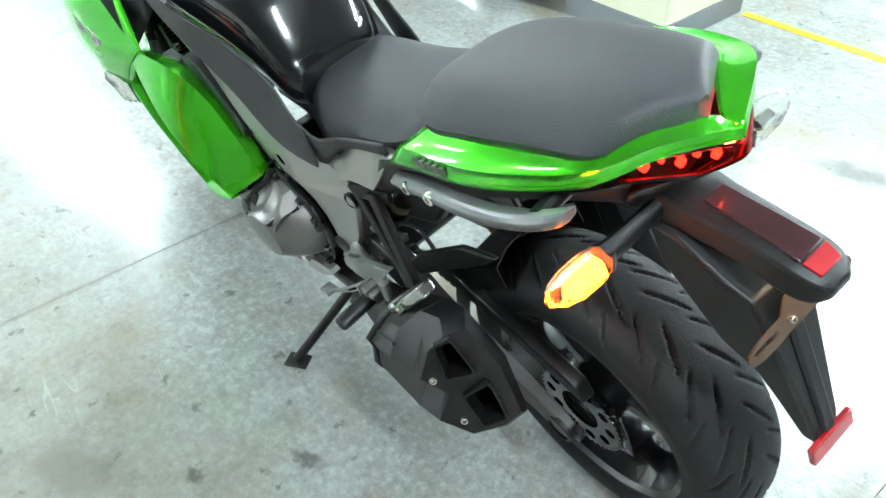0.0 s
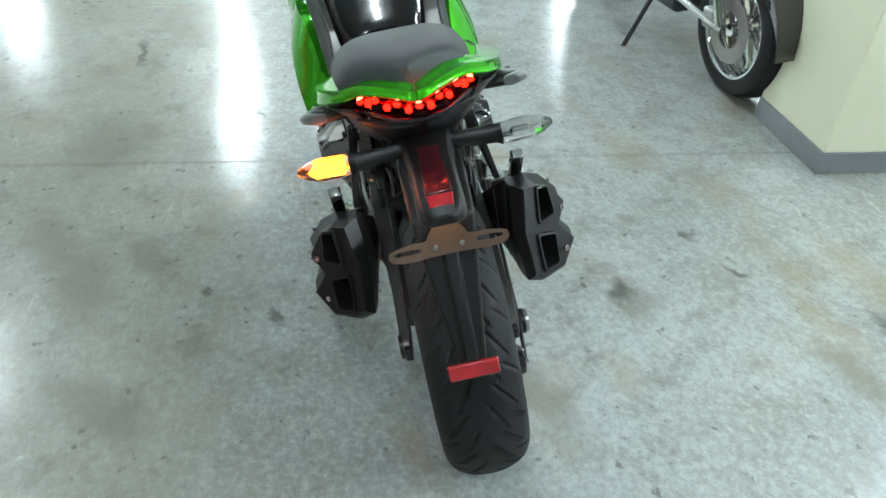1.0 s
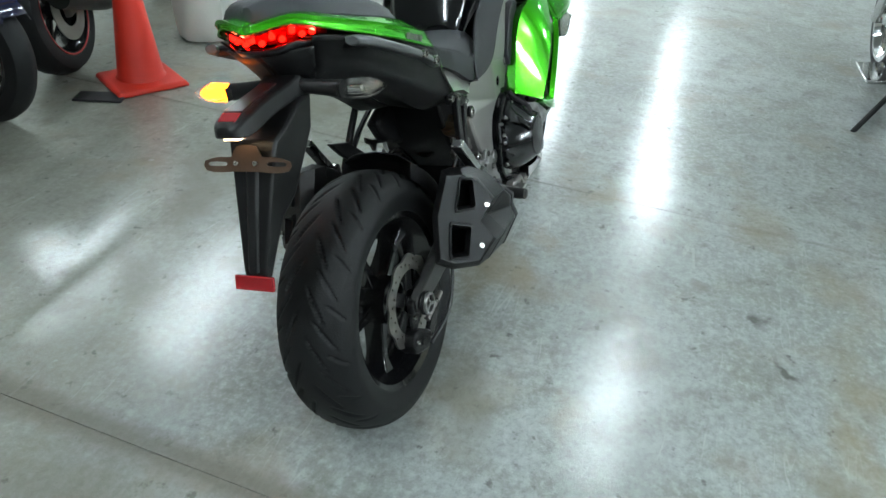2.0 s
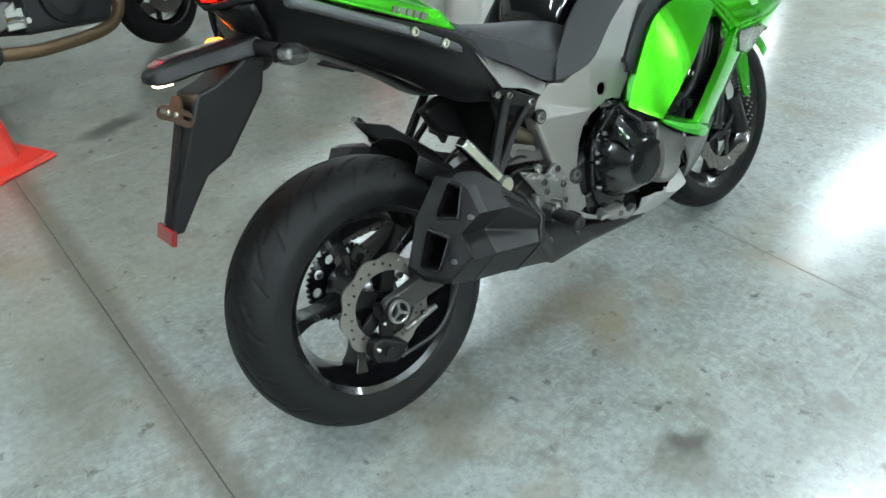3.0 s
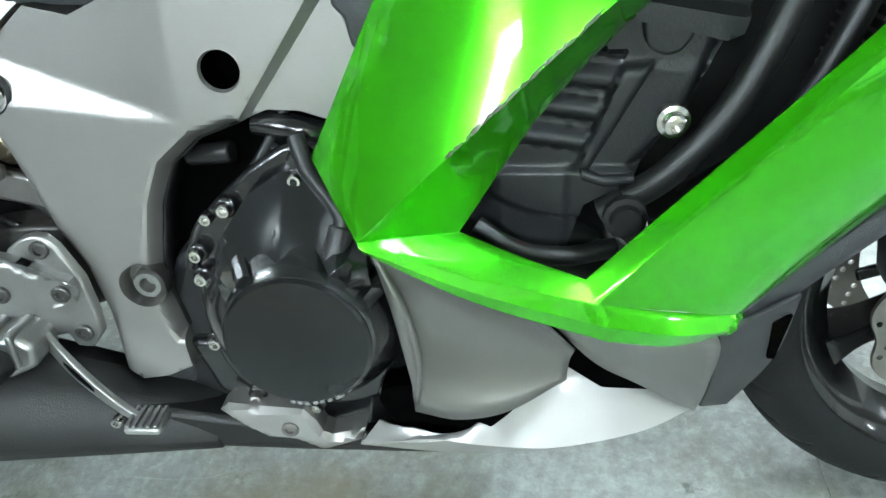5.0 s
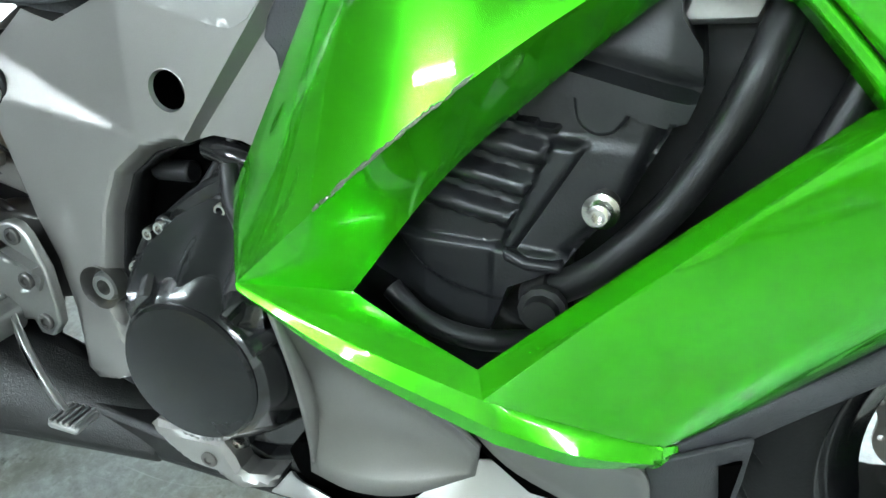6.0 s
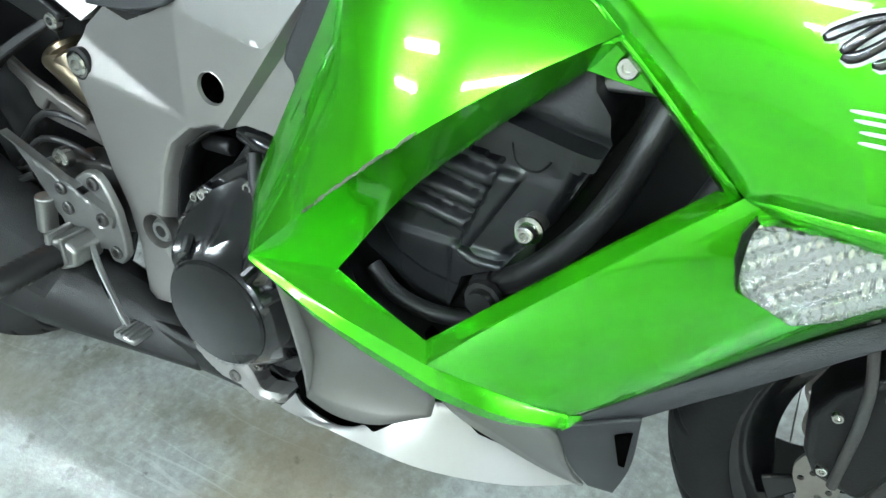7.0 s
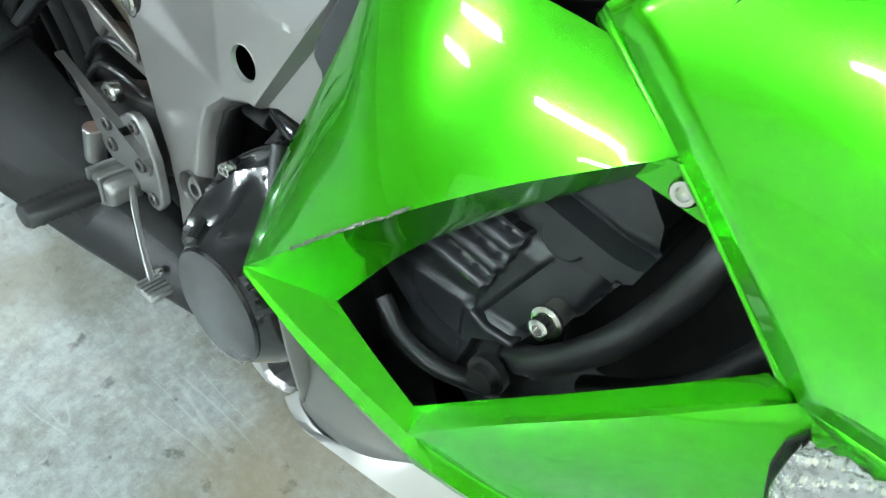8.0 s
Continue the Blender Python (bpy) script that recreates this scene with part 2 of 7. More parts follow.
    for x, y, rx, ry, turn in OIL_SPOTS:
        spot(x, y, rx, ry, (0.055, 0.050, 0.040), 0.82, turn)
    # dirt along the joints between the slabs
    sx = nd.new("ShaderNodeSeparateXYZ")
    near = nd.new("ShaderNodeVectorMath")
    near.operation = "MULTIPLY_ADD"
    ln.new(wn.outputs["Color"], near.inputs[0])
    near.inputs[1].default_value = (0.035, 0, 0)
    ln.new(co, near.inputs[2])
    ln.new(near.outputs[0], sx.inputs[0])
    for jx, half, s in JOINT_DIRT:
        d = nd.new("ShaderNodeMath")
        d.operation = "SUBTRACT"
        ln.new(sx.outputs[0], d.inputs[0])
        d.inputs[1].default_value = jx
        a = nd.new("ShaderNodeMath")
        a.operation = "ABSOLUTE"
        ln.new(d.outputs[0], a.inputs[0])
        col = mixc(ramp(a.outputs[0], half, half * 0.3, 0, s), col, (0.12, 0.102, 0.072))
    ln.new(col, b.inputs["Base Color"])
    rn = noise_(3.3, 5)
    ro = nd.new("ShaderNodeMath")
    ro.operation = "ADD"
    ln.new(ramp(rn.outputs[0], 0.3, 0.7, 0.30, 0.45), ro.inputs[0])
    ln.new(ramp(fine.outputs[0], 0.3, 0.7, -0.04, 0.06), ro.inputs[1])
    ln.new(ro.outputs[0], b.inputs["Roughness"])
    b.inputs["Specular IOR Level"].default_value = 0.5
    b.inputs["Coat Weight"].default_value = 0.75
    ln.new(ramp(rn.outputs[0], 0.3, 0.7, 0.07, 0.19), b.inputs["Coat Roughness"])
    bp = nd.new("ShaderNodeBump")
    bp.inputs["Strength"].default_value, bp.inputs["Distance"].default_value = 0.35, 0.004
    hs = nd.new("ShaderNodeMath")
    hs.operation = "MULTIPLY_ADD"
    ln.new(mid.outputs[0], hs.inputs[0])
    hs.inputs[1].default_value = 1.2
    ln.new(fine.outputs[0], hs.inputs[2])
    ln.new(hs.outputs[0], bp.inputs["Height"])
    ln.new(bp.outputs[0], b.inputs["Normal"])
    cb = nd.new("ShaderNodeBump")
    cb.inputs["Strength"].default_value, cb.inputs["Distance"].default_value = 0.16, 0.003
    ln.new(hs.outputs[0], cb.inputs["Height"])
    ln.new(cb.outputs[0], b.inputs["Coat Normal"])
    return m


# floor stains: x, y, half length, half width, turn
TAN_STAINS = [(0.66, -0.19, 0.15, 0.07, 0.3), (0.25, -1.22, 0.28, 0.07, 0.3), (1.41, -0.95, 0.24, 0.12, 0.4), (-0.10, 0.16, 0.12, 0.07, 0.2), (0.45, -1.50, 0.35, 0.16, 0.2), (0.09, -1.17, 0.2, 0.07, 0.4),
              (1.38, -0.34, 0.2, 0.07, 0.2), (0.60, -0.05, 0.2, 0.1, 0.0), (0.92, -0.20, 0.12, 0.06, 0.5), (0.10, -0.48, 0.12, 0.06, 0.1)]
GREY_STAINS = [(0.62, 1.10, 0.30, 0.12, 0.2), (0.10, 0.95, 0.26, 0.10, 0.9), (0.05, -0.2, 0.28, 0.11, 0.4), (-0.62, 0.5, 0.20, 0.35, 0.0), (0.42, -0.63, 0.15, 0.10, 0.0), (0.86, -0.75, 0.06, 0.03, 0.0), (2.3, 1.15, 0.18, 0.06, 0.0), (2.9, 1.0, 0.5, 0.22, 0.0),
               (1.5, 1.2, 0.35, 0.2, 0.0), (0.02, -1.18, 0.20, 0.10, 0.3), (0.83, 1.25, 0.25, 0.10, 0.4), (1.61, 1.06, 0.14, 0.06, 0.2), (0.74, 0.93, 0.16, 0.08, 0.6), (0.32, 0.74, 0.12, 0.06, 0.2)]
OIL_SPOTS = [(0.46, -0.595, 0.085, 0.055, 0.0), (0.515, -0.475, 0.022, 0.018, 0.0), (0.74, -0.945, 0.055, 0.032, 0.2), (0.53, -1.03, 0.07, 0.02, 0.6), (0.01, 2.10, 0.20, 0.085, 0.4), (0.08, 1.77, 0.03, 0.022, 0.0), (1.10, -0.365, 0.016, 0.012, 0.0),
             (2.42, 1.22, 0.22, 0.03, 0.1), (1.75, 0.62, 0.07, 0.012, 0.3), (0.43, 0.51, 0.05, 0.022, 0.4), (0.55, 0.72, 0.04, 0.018, 0.2), (0.15, -1.44, 0.18, 0.07, 0.3)]
JOINT_DIRT = [(-0.425, 0.072, 0.68), (1.357, 0.018, 0.25)]
FLOOR = floor_material()

# ---- mesh helpers ----
def part(name, bm, material, parent=None, label="", smooth=35, m=None, bevel=0.0, solid=0.0, seg=2):
    """Links a bmesh as one mesh object, under a thing or a part."""
    bmesh.ops.recalc_face_normals(bm, faces=bm.faces)
    lim = radians(smooth)
    for f in bm.faces:
        f.smooth = smooth > 0
    for e in bm.edges:
        if len(e.link_faces) == 2 and e.calc_face_angle(0) > lim:
            e.smooth = False
    me = bpy.data.meshes.new(name)
    bm.to_mesh(me)
    bm.free()
    me.materials.append(material)
    ob = new(name, me)
    if parent is not None:
        ob.parent = parent
    if m is not None:
        ob.matrix_basis = m
    if solid:
        s = ob.modifiers.new("thickness", "SOLIDIFY")
        s.thickness, s.offset = solid, -1
    if bevel:
        v = ob.modifiers.new("edge", "BEVEL")
        v.width, v.segments, v.limit_method, v.angle_limit = bevel, seg, "ANGLE", radians(30)
        v.harden_normals = False
    if label:
        ob["label"] = label
    return ob


def again(ob, parent, m):
    """Another piece on the same mesh."""
    o = new(ob.name.split(".")[0], ob.data)
    o.parent, o.matrix_basis = parent, m
    for mod in ob.modifiers:
        c = o.modifiers.new(mod.name, mod.type)
        if mod.type == "BEVEL":
            c.width, c.segments, c.limit_method, c.angle_limit = mod.width, mod.segments, mod.limit_method, mod.angle_limit
        else:
            c.thickness, c.offset = mod.thickness, mod.offset
    if "label" in ob:
        o["label"] = ob["label"]
    return o


def mid_y(x):
    """The machine's middle plane, which runs a little to the left towards the front."""
    return 0.002 + 0.045 * max(0.0, x - 0.15)


def flip(bm):
    """Mirrors a mesh to the other side of the machine."""
    for v in bm.verts:
        v.co.y = 2 * mid_y(v.co.x) - v.co.y
    bmesh.ops.reverse_faces(bm, faces=bm.faces)
    return bm


def spline(pts, n):
    """A smooth line through points, n steps a span."""
    p = [Vector(q) for q in pts]
    if len(p) == 2:
        return [p[0].lerp(p[1], i / n) for i in range(n + 1)]
    p = [2 * p[0] - p[1], *p, 2 * p[-1] - p[-2]]
    out = []
    for i in range(1, len(p) - 2):
        a, b, c, d = p[i - 1:i + 3]
        for k in range(n):
            t = k / n
            out.append(0.5 * (2 * b + (c - a) * t + (2 * a - 5 * b + 4 * c - d) * t * t + (3 * b - a - 3 * c + d) * t ** 3))
    return out + [p[-2]]


def even(pts, n):
    """n + 1 points evenly along a smooth line."""
    s = spline(pts, 12)
    run = [0.0]
    for a, b in zip(s, s[1:]):
        run.append(run[-1] + (b - a).length)
    out, j = [], 0
    for i in range(n + 1):
        d = run[-1] * i / n
        while j < len(run) - 2 and run[j + 1] < d:
            j += 1
        w = run[j + 1] - run[j]
        out.append(s[j].lerp(s[j + 1], (d - run[j]) / w if w else 0))
    return out


def sheet(rows, bm=None):
    """Faces between rows of points."""
    bm = bm or bmesh.new()
    g = [[bm.verts.new(p) for p in r] for r in rows]
    for a, b in zip(g, g[1:]):
        for i in range(len(a) - 1):
            bm.faces.new((a[i], a[i + 1], b[i + 1], b[i]))
    return bm


def patch(low, high, bm=None, n=14, m=8, bulge=0.0, skew=0.5):
    """A smooth sheet between two lines, swelling by bulge along its normal."""
    a, b = even(low, n), even(high, n)
    nor = ((a[-1] - a[0]).cross(b[n // 2] - a[n // 2])).normalized()
    rows = []
    for j in range(m + 1):
        t = j / m
        rows.append([a[i].lerp(b[i], t) + nor * bulge * math.sin(math.pi * t) ** 0.8 * math.sin(math.pi * (0.08 + 0.84 * i / n)) for i in range(n + 1)])
    return sheet(rows, bm)


def weld(bm, d=0.0008):
    bmesh.ops.remove_doubles(bm, verts=bm.verts, dist=d)
    return bm


def loft(rings, caps=True, n=0, bm=None, closed=True):
    """A skin over rings of points."""
    bm = bm or bmesh.new()
    rings = [[Vector(p) for p in r] for r in rings]
    if n:
        k = len(rings[0])
        lines = [spline([r[i] for r in rings], n) for i in range(k)]
        rings = [[lines[i][j] for i in range(k)] for j in range(len(lines[0]))]
    g = [[bm.verts.new(p) for p in r] for r in rings]
    k = len(g[0])
    for a, b in zip(g, g[1:]):
        for i in range(k if closed else k - 1):
            bm.faces.new((a[i], a[(i + 1) % k], b[(i + 1) % k], b[i]))
    if caps:
        bm.faces.new(g[0][::-1])
        bm.faces.new(g[-1])
    return bm


def plate(outline, y0, y1, warp=None):
    """A plate with an outline in x and z, from y0 to y1."""
    bm = bmesh.new()
    a = [bm.verts.new((x, y0, z)) for x, z in outline]
    b = [bm.verts.new((x, y1, z)) for x, z in outline]
    k = len(a)
    bm.faces.new(a)
    bm.faces.new(b[::-1])
    for i in range(k):
        bm.faces.new((a[i], b[i], b[(i + 1) % k], a[(i + 1) % k]))
    if warp:
        for v in bm.verts:
            v.co = warp(v.co)
    return bm


def smooth_loop(pts, n=4):
    """A rounded closed outline through points."""
    p = [Vector((*q, 0)) for q in pts]
    k = len(p)
    out = []
    for i in range(k):
        a, b, c, d = p[i - 1], p[i], p[(i + 1) % k], p[(i + 2) % k]
        for j in range(n):
            t = j / n
            v = 0.5 * (2 * b + (c - a) * t + (2 * a - 5 * b + 4 * c - d) * t * t + (3 * b - a - 3 * c + d) * t ** 3)
            out.append((v.x, v.y))
    return out


def tube(pts, r, sides=10, n=6, caps=True, bm=None, r1=None, flat=1.0):
    """A round bar along a smooth line."""
    c = spline(pts, n)
    rings = []
    up = Vector((0.13, 0.21, 0.97))
    for i, p in enumerate(c):
        d = (c[min(i + 1, len(c) - 1)] - c[max(i - 1, 0)]).normalized()
        u = d.cross(up).normalized()
        v = d.cross(u)
        rr = r if r1 is None else r + (r1 - r) * i / (len(c) - 1)
        rings.append([p + (u * math.cos(2 * math.pi * k / sides) + v * flat * math.sin(2 * math.pi * k / sides)) * rr for k in range(sides)])
    return loft(rings, caps, bm=bm)


def lathe(profile, sides=48, axis="y", centre=(0, 0, 0), bm=None, close=False):
    """Turns a profile of (along, radius) round an axis."""
    bm = bm or bmesh.new()
    cx = Vector(centre)
    g = []
    for k in range(sides):
        a = 2 * math.pi * k / sides
        c, s = math.cos(a), math.sin(a)
        row = []
        for u, r in profile:
            row.append(bm.verts.new(cx + (Vector((r * c, u, r * s)) if axis == "y" else Vector((r * c, r * s, u)) if axis == "z" else Vector((u, r * c, r * s)))))
        g.append(row)
    m = len(profile)
    for k in range(sides):
        a, b = g[k], g[(k + 1) % sides]
        for i in range(m if close else m - 1):
            bm.faces.new((a[i], a[(i + 1) % m], b[(i + 1) % m], b[i]))
    return weld(bm, 1e-6)


def block(x0, x1, y0, y1, z0, z1, bm=None, turn=None):
    """A box; turn is a pose for it."""
    bm = bm or bmesh.new()
    v = [bm.verts.new((x, y, z)) for x in (x0, x1) for y in (y0, y1) for z in (z0, z1)]
    for q in ((0, 1, 3, 2), (4, 6, 7, 5), (0, 4, 5, 1), (2, 3, 7, 6), (0, 2, 6, 4), (1, 5, 7, 3)):
        bm.faces.new([v[i] for i in q])
    if turn is not None:
        bmesh.ops.transform(bm, matrix=turn, verts=v)
    return bm


def cut(ob, tools):
    """Takes the shapes of some meshes out of a mesh."""
    for bm in tools:
        me = bpy.data.meshes.new("tool")
        bmesh.ops.recalc_face_normals(bm, faces=bm.faces)
        bm.to_mesh(me)
        bm.free()
        t = new("tool", me)
        t.parent, t.matrix_basis = ob.parent, ob.matrix_basis.copy()
        b = ob.modifiers.new("cut", "BOOLEAN")
        b.object, b.operation, b.solver = t, "DIFFERENCE", "EXACT"
        bpy.context.view_layer.update()
        done = bpy.data.meshes.new_from_object(ob.evaluated_get(bpy.context.evaluated_depsgraph_get()))
        ob.modifiers.clear()
        ob.data = done
        bpy.data.objects.remove(t)
    return ob

def inside(p, loop):
    """Whether a point lies in a closed outline."""
    x, y, hit = p[0], p[1], False
    for (ax, ay), (bx, by) in zip(loop, loop[1:] + loop[:1]):
        if (ay > y) != (by > y) and x < ax + (y - ay) * (bx - ax) / (by - ay):
            hit = not hit
    return hit


def fine_line(pts, step, closed):
    """Points along a broken line, no further apart than step."""
    out = []
    for a, b in zip(pts, pts[1:] + pts[:1] if closed else pts[1:]):
        k = max(1, math.ceil(math.dist(a, b) / step))
        out += [(a[0] + (b[0] - a[0]) * i / k, a[1] + (b[1] - a[1]) * i / k) for i in range(k)]
    return out if closed else out + [pts[-1]]


def far_from(p, line, closed=False):
    """Distance from a point to a broken line."""
    best = 9.0
    for (ax, ay), (bx, by) in zip(line, line[1:] + (line[:1] if closed else [])):
        dx, dy = bx - ax, by - ay
        t = min(1, max(0, ((p[0] - ax) * dx + (p[1] - ay) * dy) / (dx * dx + dy * dy)))
        best = min(best, math.hypot(p[0] - ax - t * dx, p[1] - ay - t * dy))
    return best


def step_up(x, a, b):
    t = min(1, max(0, (x - a) / (b - a)))
    return t * t * (3 - 2 * t)


def relief(outline, depth, back, creases=(), holes=(), step=0.006):
    """A pressed or cast panel: its face stands depth(x, z) out to the right, its rim turns in to back."""
    loops = [fine_line(list(l), step, True) for l in (outline, *holes)]
    pts, edges = [], []
    for l in loops:
        n0 = len(pts)
        pts += l
        edges += [(n0 + i, n0 + (i + 1) % len(l)) for i in range(len(l))]
    for c in creases:
        l, n0 = fine_line(list(c), step, False), len(pts)
        pts += l
        edges += [(n0 + i, n0 + i + 1) for i in range(len(l) - 1)]
    x0, x1 = min(p[0] for p in outline), max(p[0] for p in outline)
    z0, z1 = min(p[1] for p in outline), max(p[1] for p in outline)
    fixed = np.array(pts)
    for i in range(int((x1 - x0) / step) + 1):
        for j in range(int((z1 - z0) / step) + 1):
            p = (x0 + (i + 0.5 * (j % 2)) * step, z0 + j * step * 0.94)
            if np.min((fixed[:, 0] - p[0]) ** 2 + (fixed[:, 1] - p[1]) ** 2) > (step * 0.55) ** 2 and inside(p, outline) and not any(inside(p, h) for h in holes):
                pts.append(p)
    v2, _, f2 = delaunay_2d_cdt([Vector(p) for p in pts], edges, [], 0, 1e-6)[:3]
    bm = bmesh.new()
    vs = [bm.verts.new((p.x, -depth(p.x, p.y), p.y)) for p in v2]
    for f in f2:
        c = sum((v2[i] for i in f), Vector((0, 0))) / len(f)
        if inside(c, outline) and not any(inside(c, h) for h in holes):
            bm.faces.new([vs[i] for i in f])
    bmesh.ops.delete(bm, geom=[v for v in bm.verts if not v.link_faces], context="VERTS")
    rim = [e for e in bm.edges if e.is_boundary]
    g = bmesh.ops.extrude_edge_only(bm, edges=rim)
    for q in g["geom"]:
        if isinstance(q, bmesh.types.BMVert):
            q.co.y = -back
    return bm



def bolt_mesh(r, h, socket=True):
    """A round-headed bolt with a hexagonal socket, its head along -y."""
    bm = lathe([(0.004, 0.0), (0.004, r), (-h * 0.7, r), (-h, r * 0.82), (-h, r * 0.5), (-h * 0.35, r * 0.45), (-h * 0.35, 0.0)] if socket
               else [(0.004, 0.0), (0.004, r * 1.35), (-h * 0.3, r * 1.35), (-h * 0.35, r), (-h, r * 0.92), (-h, 0.0)], 12)
    return bm

# ---- the hall ----
def joined(name, bm, material, label="", kind="structure", smooth=0):
    return tagged(part(name, bm, material, smooth=smooth), label, kind=kind)


X0, X1, Y0, Y1 = -14.0, 12.0, -8.0, 7.5
# unlit bay added to the southwest so that reflections from there stay dark
BAY_X, BAY_Y = -3.0, -17.0
floor = joined("floor", block(X0, X1, BAY_Y, Y1, -0.3, -0.012), GREYBASE, "sealed grey concrete garage floor with oil stains")
JX = [X0, -5.80, -4.02, -2.24, -0.45, 1.34, 3.13, 4.92, 6.71, X1]
JY = [BAY_Y, -8.05, -5.2, -2.35, 0.52 + 2.87, Y1]
for xa, xb in zip(JX, JX[1:]):
    for ya, yb in zip(JY, JY[1:]):
        part("slab", block(xa + 0.0007, xb - 0.0007, ya + 0.0007, yb - 0.0007, -0.05, 0.0), FLOOR, floor, smooth=0, bevel=0.0008, seg=1)
joined("ceiling", block(X0, X1, BAY_Y, Y1, CEILING, CEILING + 0.2), CEIL, "painted concrete garage ceiling")
# unseen walls, added to close the hall and steer the bounced light
joined("wall_north", block(X0, X1, Y1, Y1 + 0.2, 0, CEILING), WALLP, "unseen pale wall added to close the garage and shape its light")
joined("wall_south", block(BAY_X, X1, Y0 - 0.2, Y0, 0, CEILING), WALLP, "unseen pale wall added to close the garage and shape its light")
joined("dark_bay_wall", block(BAY_X, BAY_X + 0.2, BAY_Y, Y0 - 0.2, 0, CEILING), WALLP, "unseen pale wall added to close the garage and shape its light")
joined("dark_bay_end", block(X0, BAY_X + 0.2, BAY_Y - 0.2, BAY_Y, 0, CEILING), WALLP, "unseen pale wall added to close the garage and shape its light")
joined("wall_east", block(X1, X1 + 0.2, Y0 - 0.2, Y1 + 0.2, 0, CEILING), WALLP, "unseen pale wall added to close the garage and shape its light")
joined("wall_west", block(X0 - 0.2, X0, BAY_Y - 0.2, Y1 + 0.2, 0, CEILING), WALLP, "unseen pale wall added to close the garage and shape its light")

# square pillar with a grey plinth band
pillar = new("pillar")
tagged(pillar, "square cream painted pillar with a grey base band", "pillar", kind="structure")
pillar.matrix_basis = pose(1.425, -1.99, 0, 0, 0, 0)
part("shaft", block(-0.27, 0.27, -0.29, 0.29, 0.10, CEILING), CREAM, pillar, bevel=0.006, smooth=0)
part("plinth_band", block(-0.274, 0.274, -0.294, 0.294, 0.0, 0.10), GREYBASE, pillar, bevel=0.004, smooth=0)
tagged(part("floor_line", block(-0.9, 1.13, -2.30, -2.25, 0.0005, 0.003), YELLOW, smooth=0), "worn yellow line painted on the floor", kind="structure")

# ceiling battens with two tubes each
def batten():
    e = new("ceiling_light")
    tagged(e, "white fluorescent batten with two bare tubes on the ceiling, some added as unseen fill", "light", "ceiling lights")
    part("housing", block(-0.62, 0.62, -0.07, 0.07, -0.05, 0.0), OFFWHITE, e, smooth=0)
    for y in (-0.045, 0.045):
        part("tube", lathe([(-0.6, 0.0), (-0.6, 0.016), (0.6, 0.016), (0.6, 0.0)], 12, "x", (0, y, -0.07)), TUBE, e)
    return e


first = batten()
first.matrix_basis = pose(BATTENS[0][0], BATTENS[0][1], CEILING - 0.001, 0, 0, 0 if BATTENS[0][2] else 90)
for bx, by, along in BATTENS[1:]:
    copy_thing(first, pose(bx, by, CEILING - 0.001, 0, 0, 0 if along else 90))


# ---- cones and bar ----
def cone():
    e = new("traffic_cone")
    tagged(e, "red plastic traffic cone with a square foot on the floor", "cone", "cones")
    part("foot", loft([[(s * c[0], s * c[1], z) for c in ((-1, -1), (1, -1), (1, 1), (-1, 1))] for s, z in ((0.175, 0), (0.178, 0.012), (0.165, 0.028), (0.12, 0.036))]), CONE, e, bevel=0.006)
    part("body", lathe([(0.03, 0.125), (0.05, 0.112), (0.40, 0.07), (0.66, 0.030), (0.70, 0.027), (0.70, 0.0)], 36, "z"), CONE, e)
    return e


c1 = cone()
c1.matrix_basis = pose(1.46, 2.07, 0, 0, 0, -30)
copy_thing(c1, pose(-0.50, 2.02, 0, 0, 0, 28))
bar = new("barrier_bar")
tagged(bar, "black barrier bar with yellow bands resting across two cones", "barrier")
BA, BB = Vector((-0.50, 2.02, 0.665)), Vector((1.46, 2.07, 0.665))
part("rod", tube([BA + (BA - BB) * 0.04, BB + (BB - BA) * 0.04], 0.017, 12, 1), BARBLACK, bar)
for i in range(9):
    u = (i + 0.35) / 9
    part("band", tube([BA.lerp(BB, u), BA.lerp(BB, u + 0.055)], 0.0178, 12, 1), YELLOW, bar)


# black rubber plate lying beside the cone
tagged(part("rubber_plate", block(-0.055, 0.055, -0.115, 0.115, 0.001, 0.012), BARBLACK, m=pose(1.20, 2.10, 0, 0, 0, 22), bevel=0.003), "flat black rubber plate lying on the floor beside a cone", "rubber plate")


